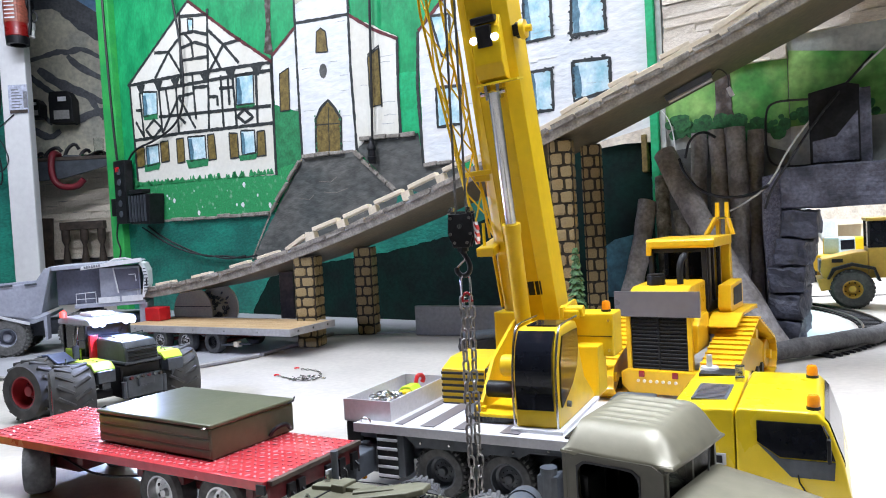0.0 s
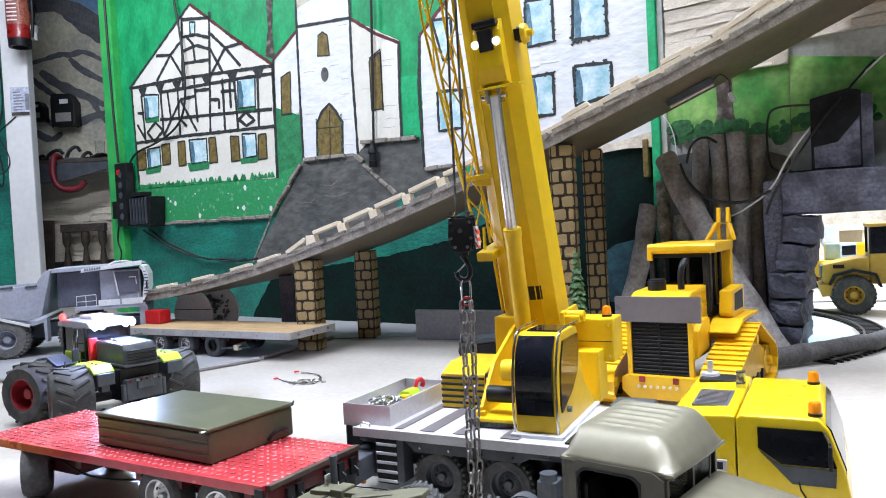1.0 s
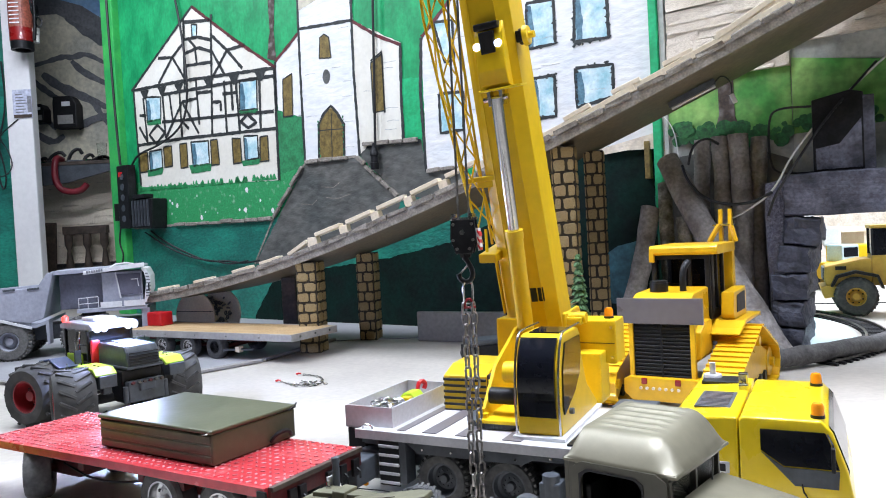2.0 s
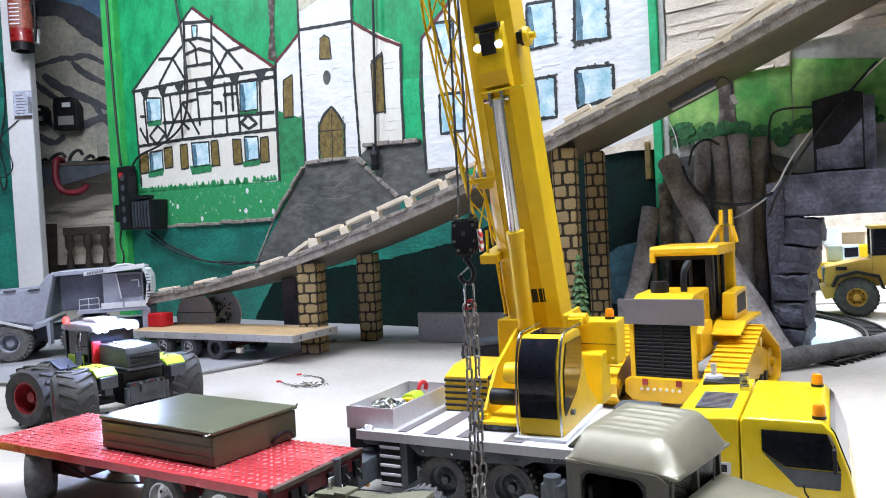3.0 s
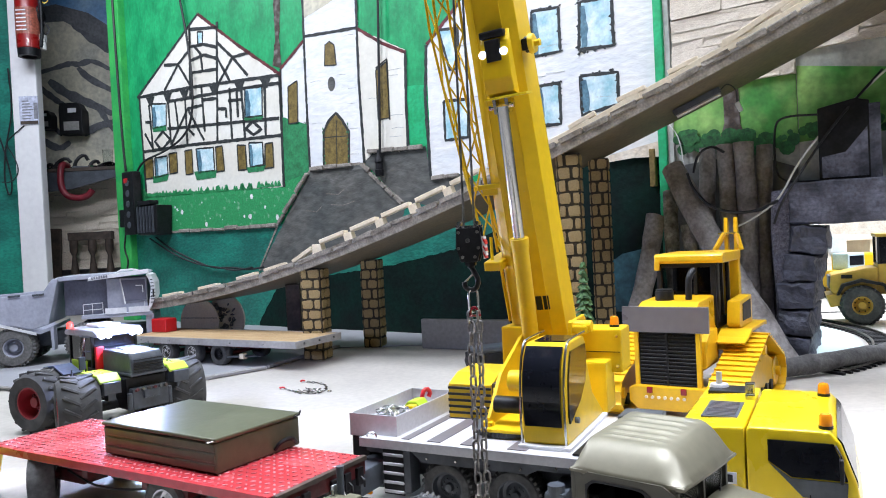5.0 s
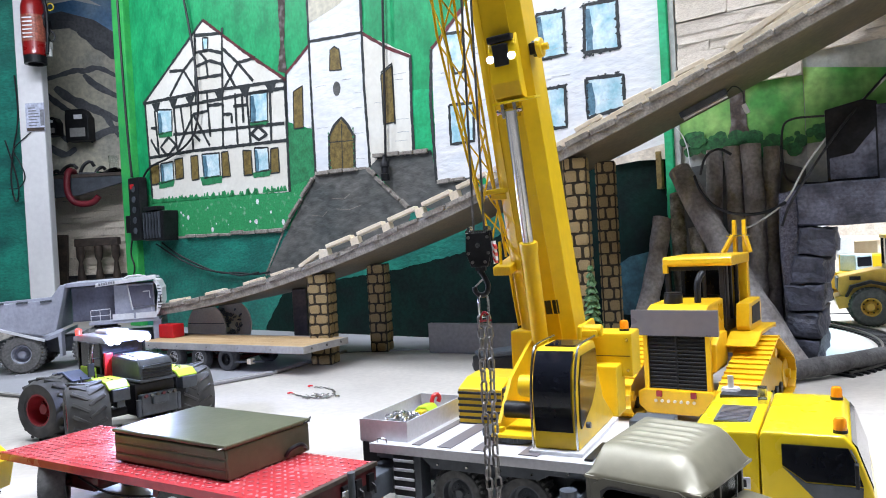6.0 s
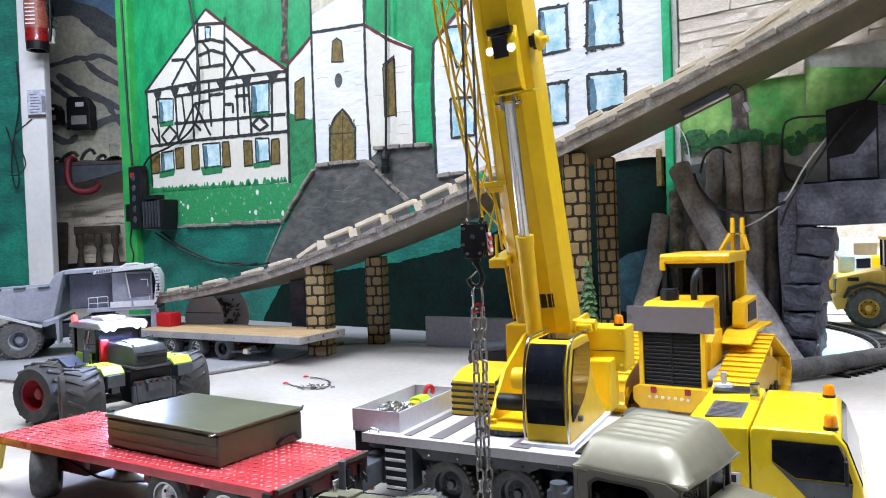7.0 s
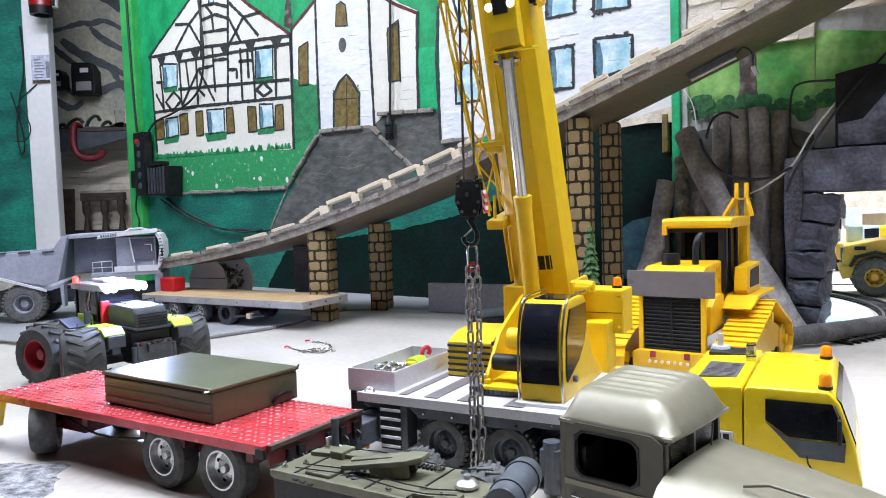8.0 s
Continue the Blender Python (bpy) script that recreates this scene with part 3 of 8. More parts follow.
stroke("wall_line", [(-0.15, 1.28), (-0.16, 1.04), (-0.16, 0.83)], 0.019, LINE, 6)
stroke("wall_line", [(-0.98, 1.34), (-0.99, 1.09)], 0.019, LINE, 6)
stroke("wall_line", [(-0.03, 1.28), (-0.05, 1.05), (-0.04, 0.69)], 0.019, LINE, 6)
stroke("wall_line", [(-0.06, 0.83), (-0.25, 0.84), (-0.38, 0.84)], 0.019, LINE, 6)
stroke("wall_line", [(1.02, 1.35), (1.0, 0.73)], 0.019, LINE, 6)
stroke("roof_line", [(-0.98, 1.34), (-0.8, 1.45)], 0.02, REDLINE, 6)
stroke("roof_line", [(-0.44, 1.44), (-0.29, 1.34), (-0.15, 1.27)], 0.02, REDLINE, 6)
stroke("roof_line", [(-0.03, 1.28), (0.15, 1.42)], 0.02, REDLINE, 6)
stroke("path_edge", [(-1.23, 0.3), (-1.06, 0.54), (-0.8, 0.8)], 0.014, EDGE, 6)
stroke("path_edge", [(-0.8, 0.8), (-0.46, 0.8), (-0.19, 0.58)], 0.014, EDGE, 6)
stroke("bank_edge", [(-2.36, 0.54), (-1.89, 0.54), (-1.06, 0.53)], 0.016, EDGE, 6)
paint("trunk", [(-1.01, 1.86), (-0.94, 1.85), (-0.98, 1.48), (-0.97, 1.34), (-1.04, 1.37), (-1.01, 1.51)], TRUNKP, 3)
paint("tower_window", [(-0.66, 1.3), (-0.65, 1.4), (-0.62, 1.41), (-0.59, 1.39), (-0.58, 1.29)], BROWN, 6)
stroke("window_edge", [(-0.66, 1.3), (-0.65, 1.4), (-0.62, 1.41), (-0.59, 1.39), (-0.58, 1.29), (-0.66, 1.3)], 0.008, LINE, 7)
paint("oculus", [(-0.62 + 0.026 * math.cos(i * 0.524), 1.205 + 0.036 * math.sin(i * 0.524)) for i in range(12)], SLATE, 6)
paint("painted_door", [(-0.7, 0.81), (-0.69, 0.98), (-0.65, 1.03), (-0.6, 1.05), (-0.56, 1.02), (-0.52, 0.96), (-0.53, 0.8)], BROWN, 6)
stroke("door_line", [(-0.7, 0.8), (-0.69, 0.98), (-0.65, 1.03), (-0.6, 1.06), (-0.56, 1.02), (-0.52, 0.96), (-0.53, 0.8)], 0.019, LINE, 7)
stroke("door_line", [(-0.6, 1.03), (-0.61, 0.8)], 0.006, LINE, 7)
stroke("door_line", [(-0.69, 0.95), (-0.52, 0.94)], 0.006, LINE, 7)
paint("annex_window", [(-0.93, 1.24), (-0.86, 1.26), (-0.87, 1.05), (-0.94, 1.05)], BROWN, 5)
stroke("window_edge", [(-0.93, 1.24), (-0.86, 1.26), (-0.87, 1.05), (-0.94, 1.05), (-0.93, 1.24)], 0.008, LINE, 7)
paint("nave_window", [(-0.33, 1.22), (-0.26, 1.25), (-0.26, 0.99), (-0.33, 0.99)], BROWN, 6)
stroke("window_edge", [(-0.33, 1.22), (-0.26, 1.25), (-0.26, 0.99), (-0.33, 0.99), (-0.33, 1.22)], 0.008, LINE, 7)
stroke("nave_line", [(-0.33, 1.23), (-0.26, 1.26), (-0.26, 0.98)], 0.01, LINE, 7)
paint("painted_window", [(0.71, 1.3), (0.84, 1.29), (0.84, 1.11), (0.7, 1.12)], BLUE, 5)
stroke("window_line", [(0.71, 1.3), (0.84, 1.29), (0.84, 1.11), (0.7, 1.12), (0.71, 1.3)], 0.016, LINE, 6)
paint("painted_window", [(0.5, 1.31), (0.62, 1.3), (0.62, 1.13), (0.5, 1.13)], BLUE, 5)
stroke("window_line", [(0.5, 1.31), (0.62, 1.3), (0.62, 1.13), (0.5, 1.13), (0.5, 1.31)], 0.016, LINE, 6)
paint("painted_window", [(0.7, 1.02), (0.85, 1.01), (0.85, 0.89), (0.7, 0.87)], BLUE, 5)
stroke("window_line", [(0.7, 1.02), (0.85, 1.01), (0.85, 0.89), (0.7, 0.87), (0.7, 1.02)], 0.016, LINE, 6)
paint("painted_window", [(0.51, 1.01), (0.61, 1.01), (0.61, 0.85), (0.51, 0.85)], BLUE, 5)
stroke("window_line", [(0.51, 1.01), (0.61, 1.01), (0.61, 0.85), (0.51, 0.85), (0.51, 1.01)], 0.016, LINE, 6)
paint("painted_window", [(0.05, 1.02), (0.18, 1.01), (0.17, 0.85), (0.05, 0.85)], BLUE, 5)
stroke("window_line", [(0.05, 1.02), (0.18, 1.01), (0.17, 0.85), (0.05, 0.85), (0.05, 1.02)], 0.016, LINE, 6)
paint("painted_window", [(0.04, 1.33), (0.14, 1.32), (0.14, 1.15), (0.09, 1.15)], BLUE, 5)
stroke("window_line", [(0.04, 1.33), (0.14, 1.32), (0.14, 1.15), (0.09, 1.15), (0.04, 1.33)], 0.016, LINE, 6)
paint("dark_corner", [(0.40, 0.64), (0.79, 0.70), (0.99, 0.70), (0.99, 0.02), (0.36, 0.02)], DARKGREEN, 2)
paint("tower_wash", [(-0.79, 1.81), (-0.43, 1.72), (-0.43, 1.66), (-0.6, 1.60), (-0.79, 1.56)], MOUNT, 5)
for x0, x1, z0, z1, n in ((-0.78, -0.46, 0.84, 1.42, 10), (-0.41, -0.18, 0.87, 1.24, 6), (0.0, 0.95, 0.74, 1.32, 16)):
    for k in range(n):
        x, z, w = random.uniform(x0, x1 - 0.05), random.uniform(z0, z1), random.uniform(0.04, 0.14)
        w = min(w, x1 - x)
        stroke("joint_line", [(x, z), (x + w / 2, z + random.uniform(-0.004, 0.004)), (x + w, z - 0.004)], 0.0035, JOINT, 5)
for k in range(18):
    x, z = random.uniform(-2.28, -1.05), random.uniform(0.56, 0.70)
    r = random.choice((0.004, 0.006, 0.009, 0.016))
    paint("white_fleck", [(x + r * 0.8 * math.cos(i), z + r * math.sin(i)) for i in range(6)], WHITE, 3)
for k in range(70):
    x = random.uniform(-2.27, -1.03)
    z, h, w = 0.778 - 0.022 * (x + 2.27), random.uniform(0.004, 0.026), random.uniform(0.008, 0.022)
    paint("grass_tuft", [(x - w, z - 0.012), (x - w * 0.4, z + h * 0.8), (x + w * 0.2, z + h), (x + w, z - 0.012)], SPECK, 6)
for k in range(4):
    x = random.uniform(-1.0, -0.3)
    z = random.uniform(0.38, 0.72)
    stroke("chalk_streak", [(x, z), (x + 0.08, z - 0.01), (x + random.uniform(0.1, 0.18), z + random.uniform(-0.02, 0.02))], 0.004, EDGE, 4)
for x, z in ((-2.16, 1.375), (-1.98, 1.37), (-1.81, 1.365), (-1.53, 1.345), (-1.31, 1.33), (-1.10, 1.315)):
    paint("painted_bracket", [(x - 0.045, z), (x + 0.045, z - 0.004), (x + 0.012, z - 0.055), (x - 0.012, z - 0.054)], LINE, 7)
for x, z, w, h in ((-2.15, 1.185, 0.045, 0.125), (-1.275, 1.13, 0.045, 0.145), (-2.15, 0.89, 0.035, 0.105), (-1.725, 0.875, 0.045, 0.125), (-1.26, 0.865, 0.03, 0.115), (0.70, 0.88, 0.035, 0.125), (0.51, 0.855, 0.03, 0.15), (0.71, 1.125, 0.03, 0.16), (0.50, 1.135, 0.03, 0.165)):
    paint("pane_shade", [(x, z), (x, z + h), (x + w * 0.7, z + h - 0.004), (x + w, z + h * 0.4), (x + w * 0.8, z)], PANESHADE, 6)
for k in range(120):
    x0, x1, z0, z1 = random.choice(((0.50, 0.62, 1.13, 1.31), (0.70, 0.84, 1.11, 1.30), (0.70, 0.85, 0.88, 1.02), (0.51, 0.61, 0.85, 1.01)))
    side = random.random()
    x, z = (random.choice((x0, x1)), random.uniform(z0, z1)) if side < 0.5 else (random.uniform(x0, x1), random.choice((z0, z1)))
    r = random.uniform(0.004, 0.009)
    x, z = x + random.uniform(-0.008, 0.008), z + random.uniform(-0.008, 0.008)
    paint("brush_dab", [(x - r, z), (x, z + r * 0.7), (x + r * 1.1, z + r * 0.2), (x + r * 0.2, z - r * 0.8)], LINE, 8)
for k in range(26):
    x, z, r = random.choice((-0.692, -0.528)) + random.uniform(-0.006, 0.006), random.uniform(0.79, 1.0), random.uniform(0.002, 0.005)
    paint("moss_dab", [(x - r, z), (x, z + r * 1.6), (x + r, z + 0.001), (x, z - r * 1.4)], SHRUB, 8)
# thin stone ledges glued along the painted banks
def ledge(x0, z0, x1, z1, n):
    for k in range(n):
        f0, f1 = k / n, (k + 0.93) / n
        a, b = Vector((x0 + (x1 - x0) * f0, z0 + (z1 - z0) * f0)), Vector((x0 + (x1 - x0) * f1, z0 + (z1 - z0) * f1))
        d = (b - a)
        o = part("ledge_slab", box(0, d.length, -0.016 - random.uniform(0, 0.004), 0, -0.009, 0.009 + random.uniform(-0.002, 0.003), 0.003, 1), EDGE, mural)
        o.matrix_basis = pose(a.x, -0.003, a.y + random.uniform(-0.003, 0.003), 0, -math.degrees(math.atan2(d.y, d.x)) + random.uniform(-2, 2), 0)


ledge(-1.92, 0.54, -1.06, 0.535, 8)
ledge(-1.05, 0.545, -0.81, 0.79, 5)
ledge(-0.79, 0.803, -0.50, 0.803, 3)
ledge(-0.44, 0.79, -0.20, 0.59, 5)
ledge(-0.40, 0.848, -0.07, 0.832, 4)
ledge(-0.03, 0.692, 0.12, 0.70, 2)
# Near-black green along the wall foot stands for the ramp's shade.
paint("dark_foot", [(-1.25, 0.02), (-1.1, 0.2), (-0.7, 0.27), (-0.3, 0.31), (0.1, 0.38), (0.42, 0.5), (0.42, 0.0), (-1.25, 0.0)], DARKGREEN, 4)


# the green post where the mural ends, and the foliage painted beyond it
# Grey strip put in for the shade along the post.
part("post_strip", box(1.031, 1.052, -0.016, 0, 0.45, 3.0, 0.002), PLASTER, mural, "grey strip standing for the shade beside the post")
part("post", box(1.0, 1.03, -0.03, 0, 0.45, 3.0, 0.004), EMERALD, mural, "emerald green corner post")
part("painted_foliage", prism([(1.05, 0.735), (1.2, 0.70), (1.453, 0.68), (1.453, 0.93), (1.3, 0.92), (1.05, 0.90)], -0.006, -0.002), FOLIAGE, wall_right)
for x, w in ((1.225, 0.05),):
    part("painted_trunk", prism([(x - w * 0.4, 0.70), (x + w * 1.5, 0.70), (x + w * 1.05, 0.76), (x + w, 0.9), (x, 0.9), (x + w * 0.02, 0.77)], -0.010, -0.007), TRUNKP, wall_right)
for k in range(90):
    x, r = random.uniform(1.06, 1.445), random.uniform(0.008, 0.026)
    z = random.uniform(0.70, 0.755) - 0.10 * (x - 1.06) - r * 0.2
    y = -0.0112 - 0.0001 * k
    part("painted_bush", prism([(x + r * math.cos(i * 0.7) * random.uniform(0.8, 1.2), z + r * math.sin(i * 0.7)) for i in range(9)], y, y + 0.00008), HEDGE, wall_right)

# ledger stones on the upper wall right of the post
stone_shapes = []
for k in range(4):
    b = box(-0.5, 0.5, -0.5, 0.5, -0.5, 0.5)
    bmesh.ops.subdivide_edges(b, edges=b.edges, cuts=2)
    for v in b.verts:
        v.co += Vector((random.uniform(-0.02, 0.02), random.uniform(-0.16, 0.16), random.uniform(-0.05, 0.05)))
    me = bpy.data.meshes.new("ledger_stone")
    b.to_mesh(me)
    b.free()
    me.materials.append(CLAD)
    stone_shapes.append(me)


def ledger(parent, x0, x1, z0, z1, low=None):
    z = z0
    while z < z1:
        h = random.choice((0.035, 0.045, 0.055))
        x = x0
        while x < x1:
            w = min(random.uniform(0.10, 0.24), x1 - x)
            if w > 0.02 and (low is None or z > low(x)):
                d = random.uniform(0.014, 0.028)
                piece("ledger_stone", random.choice(stone_shapes), parent, pose(x + w / 2, -d / 2, z + h / 2) @ Matrix.Diagonal((w - 0.002, d, h - 0.002, 1)))
            x += w
        z += h


# left of the mural: light green edge post, recess with a painted mountain, white column
edge_post = solid("edge_post", box(-2.53, -2.40, -0.045, 0.08, 0, 3.0, 0.006), BRIGHT, WALL, "bright green painted corner post at the end of the mural", "post", kind="structure")
RECESS = pose(-3.2, 5.75, 0)
recess = solid("wall_recess", box(-2.5, 1.9, 0, 0.1, 0, 3.0), MOUNTDK, RECESS, "recess wall painted with grey mountains over a blue sky", "wall", kind="structure")
solid("wall_recess_side", box(-2.46, -2.34, 0.12, 1.6, 0, 3.0), GREEN, WALL, "green side wall of the recess", "wall", kind="structure")


def rpaint(name, pts, material, layer):
    return part(name, prism(pts, -0.004 * layer, -0.004 * layer + 0.003), material, recess)


rpaint("painted_mountain", [(-0.2, 0.95), (0.95, 0.95), (0.95, 1.86), (0.72, 2.03), (0.59, 2.15), (0.45, 2.25), (0.36, 2.29), (0.17, 2.27), (-0.2, 2.2)], MOUNT, 1)
rpaint("painted_sky", [(-0.2, 2.3), (0.3, 2.38), (0.55, 2.30), (0.95, 2.02), (0.95, 2.95), (-0.2, 2.95)], SKYBLUE, 1)
rpaint("painted_cloud", [(0.1, 2.42), (0.4, 2.46), (0.62, 2.40), (0.45, 2.50), (0.15, 2.50)], WHITE, 2)


ridge_layer = [2.0]


def ridge(pts, width):
    """A dark brush ridge that swells in its middle."""
    p = [Vector(q) for q in pts]
    for _ in range(2):
        p = [p[0]] + [q for a, b in zip(p, p[1:]) for q in (a.lerp(b, 0.25), a.lerp(b, 0.75))] + [p[-1]]
    up, low = [], []
    for i, q in enumerate(p):
        t = (p[min(i + 1, len(p) - 1)] - p[max(i - 1, 0)]).normalized()
        w = width * (0.45 + 0.55 * math.sin(math.pi * (i + 1) / (len(p) + 1))) * random.uniform(0.75, 1.2) / 2
        up.append((q.x - t.y * w, q.y + t.x * w))
        low.append((q.x + t.y * w, q.y - t.x * w))
    ridge_layer[0] += 0.12
    part("painted_ridge", prism(up + low[::-1], -0.004 * ridge_layer[0], -0.004 * ridge_layer[0] + 0.0004), MOUNTDK, recess)


ridge([(0.12, 1.85), (0.25, 1.88), (0.40, 1.92), (0.45, 1.90), (0.54, 1.93), (0.61, 1.91), (0.72, 1.84)], 0.045)
ridge([(0.22, 1.79), (0.35, 1.68), (0.49, 1.62), (0.70, 1.51)], 0.075)
ridge([(0.45, 1.88), (0.53, 1.79), (0.71, 1.69)], 0.05)
ridge([(0.43, 2.23), (0.55, 2.12), (0.72, 1.99)], 0.07)
ridge([(0.05, 2.22), (0.17, 2.26), (0.36, 2.28), (0.45, 2.23), (0.59, 2.15), (0.74, 2.03)], 0.06)
ridge([(0.10, 1.78), (0.24, 1.66), (0.33, 1.59)], 0.05)
ridge([(0.47, 1.36), (0.57, 1.42), (0.70, 1.45)], 0.06)
ridge([(0.12, 1.35), (0.27, 1.25), (0.36, 1.31)], 0.05)
ridge([(0.56, 1.60), (0.62, 1.52), (0.70, 1.38)], 0.045)
ridge([(0.10, 1.52), (0.2, 1.48), (0.3, 1.36)], 0.04)
low_clad = new("recess_cladding")
low_clad.matrix_basis = RECESS @ pose(0.0, -0.02, 0)
tagged(low_clad, "greyish ledger stone cladding low in the recess", "cladding", kind="structure")
ledger(low_clad, -0.02, 0.78, 0.32, 0.98)

column = solid("column", box(-0.087, 0.087, -0.12, -0.04, 0, 3.0, 0.01), COLUMNW, pose(-2.811, 5.2, 0), "white painted square steel hall column", "column", kind="structure")
solid("wall_left", box(-5.0, -2.86, 5.16, 5.26, 0, 3.0), TEAL, I4, "green painted wall left of the column", "wall", kind="structure")

# plain walls and ceiling that close the hall
solid("wall_west", box(-5.1, -5.0, -3.5, 9.0, 0, 3.0), HALLWALL, I4, "plain hall wall", "wall", kind="structure")
solid("wall_south", box(-5.0, 6.0, -3.6, -3.5, 0, 3.0), HALLWALL, I4, "plain hall wall", "wall", kind="structure")
solid("wall_east", box(6.0, 6.1, -3.5, 9.0, 0, 3.0), HALLWALL, I4, "plain hall wall", "wall", kind="structure")
next_wall = solid("wall_next_hall", box(-0.5, 6.0, 0, 0.1, 0, 3.0), CLAD, pose(1.6, 5.6, 0), "whitewashed wall of the next hall", "wall", kind="structure")
solid("ceiling", box(-5.1, 6.1, -3.6, 9.0, 3.0, 3.1), HALLWALL, I4, "plain hall ceiling", "ceiling", kind="structure")


# ---- the ramp ----
RAMP = pose(0, 2.45, 0, 0, 0, -26.57)    # local x along the near edge, y away from the room


def ramp_z(s):
    """Height of the roadway above the floor along the ramp."""
    return 0.535 + 0.3475 * s + 0.061 * s * s - 0.015 * s ** 3


def ramp_strip(y0, y1, dz0, dz1, s0, s1, step=0.1):
    bm = bmesh.new()
    rows = []
    n = int((s1 - s0) / step)
    for i in range(n + 1):
        s = s0 + (s1 - s0) * i / n
        z = ramp_z(s)
        rows.append([bm.verts.new(p) for p in ((s, y0, z + dz0), (s, y1, z + dz0), (s, y1, z + dz1), (s, y0, z + dz1))])
    for a, b in zip(rows, rows[1:]):
        ring_faces(bm, a, b)
    bm.faces.new(rows[0]), bm.faces.new(rows[-1])
    bmesh.ops.recalc_face_normals(bm, faces=bm.faces)
    return bm


ramp = thing("ramp", RAMP, "long curved plywood ramp rising along the painted wall", "ramp", kind="structure")
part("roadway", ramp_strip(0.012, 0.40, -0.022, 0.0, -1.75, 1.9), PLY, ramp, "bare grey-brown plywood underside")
part("edge", ramp_strip(0.0, 0.012, -0.024, 0.004, -1.75, 1.9), EDGE, ramp, "worn grey plywood edge")
part("road_surface", ramp_strip(0.004, 0.40, 0.004, 0.012, -1.75, 1.9), CONCRETE, ramp, "grey road surface")


def slope(s):
    return math.degrees(math.atan2(ramp_z(s + 0.02) - ramp_z(s - 0.02), 0.04))


# loose worn edge slabs along the near side
for k in range(34):
    s = -1.5 + k * 0.085 + random.uniform(-0.01, 0.01)
    b = box(-0.04, 0.04, -0.006, 0.03, -0.008, 0.008, 0.002, 1)
    for v in b.verts:
        v.co += Vector((random.uniform(-1, 1), random.uniform(-1, 1), random.uniform(-1, 1))) * 0.0025
    o = part("kerb_slab", b, EDGE, ramp)
    o.matrix_basis = pose(s, 0.0, ramp_z(s) + 0.012, 0, -slope(s) + random.uniform(-3, 3), 0)

# pale wooden parapet: upright blocks bridged by battens
def parapet_block(s, w, h, lift=0.0, tilt=0.0, d=0.03):
    o = part("parapet_block", box(-w / 2, w / 2, 0, d, 0, h, 0.0015, 1), PALEWOOD, ramp)
    o.matrix_basis = pose(s, 0.012, ramp_z(s) + 0.016 + lift, random.uniform(-2, 2), -slope(s) + tilt, random.uniform(-3, 3))


for k in range(6):
    s = -0.47 + k * 0.135
    parapet_block(s - 0.04, 0.034, 0.034)
    parapet_block(s + 0.02, 0.115, 0.014, 0.036)
parapet_block(-0.585, 0.10, 0.014, 0.012, -14)
parapet_block(-0.52, 0.036, 0.038, 0, 14)
for s in (-1.26, -1.06, -0.86, -0.72):
    parapet_block(s, 0.095, 0.016, 0.0, 0)
for k in range(6):
    s = 0.44 + k * 0.15
    parapet_block(s, 0.17, 0.022, 0.0, random.uniform(-2, 2))
    parapet_block(s + 0.05, 0.09, 0.014, 0.024, random.uniform(-4, 4))
for s in (1.0, 1.12, 1.3, 1.5):
    parapet_block(s, 0.24, 0.016, 0.03, -6, 0.02)

# brick-painted piers carrying the ramp
brick_shapes = []
for k in range(4):
    b = box(-0.5, 0.5, -0.5, 0.5, -0.5, 0.5)
    bmesh.ops.bevel(b, geom=list(b.edges), offset=0.11, segments=2, affect="EDGES")
    for v in b.verts:
        v.co += Vector((random.uniform(-0.06, 0.06), random.uniform(-0.05, 0.05), random.uniform(-0.08, 0.08)))
    me = bpy.data.meshes.new("brick")
    b.to_mesh(me)
    b.free()
    me.materials.append(BRICK)
    brick_shapes.append(me)


def pier(m, w, h, label, rows):
    t = thing("ramp_pier", m, label, "pier", "piers under the ramp")
    part("core", box(-w / 2, w / 2, -w / 2, w / 2, 0, h), MORTAR, t)
    rh = h / rows
    for k in range(rows):
        z = (k + 0.5) * rh
        cut = (0.36, 0.62)[k % 2] + random.uniform(-0.06, 0.06)
        for face in (0, 90, -90):
            x = -w / 2
            for bw in (w * cut, w * (1 - cut)):
                piece("brick", random.choice(brick_shapes), t, pose(0, 0, 0, 0, 0, face) @ pose(x + bw / 2, -w / 2 - 0.001, z) @ Matrix.Diagonal((bw - 0.008, 0.006, rh - 0.008, 1)))
                x += bw
    return t


def on_ramp(s, y):
    p = RAMP @ Vector((s, y, 0))
    return p.x, p.y


x, y = on_ramp(-0.565, 0.055)
pier(pose(x, y, 0, 0, 0, -15), 0.078, ramp_z(-0.565) - 0.024, "square pier painted as yellow bricks under the ramp foot", 9)
x, y = on_ramp(-0.504, 0.36)
pier(pose(x, y, 0, 0, 0, -15), 0.070, ramp_z(-0.504) - 0.024, "square pier painted as yellow bricks, close to the wall", 9)
x, y = on_ramp(0.428, 0.06)
pier(pose(x, y, 0, 0, 0, -15), 0.070, ramp_z(0.428) - 0.026, "tall square pier painted as yellow bricks under the ramp", 17)
x, y = on_ramp(0.446, 0.36)
pier(pose(x, y, 0, 0, 0, -15), 0.062, ramp_z(0.446) - 0.026, "tall square pier painted as yellow bricks near the wall", 17)
x, y = on_ramp(-0.88, 0.33)
solid("wooden_prop", box(-0.03, 0.03, -0.03, 0.03, 0, ramp_z(-0.88) - 0.024, 0.003), DARKWOOD, pose(x, y, 0), "dark wooden prop under the ramp foot", "post")


# ---- mobile crane ----
CRANE = pose(-0.012, 1.123, 0, 0, 0, -28)


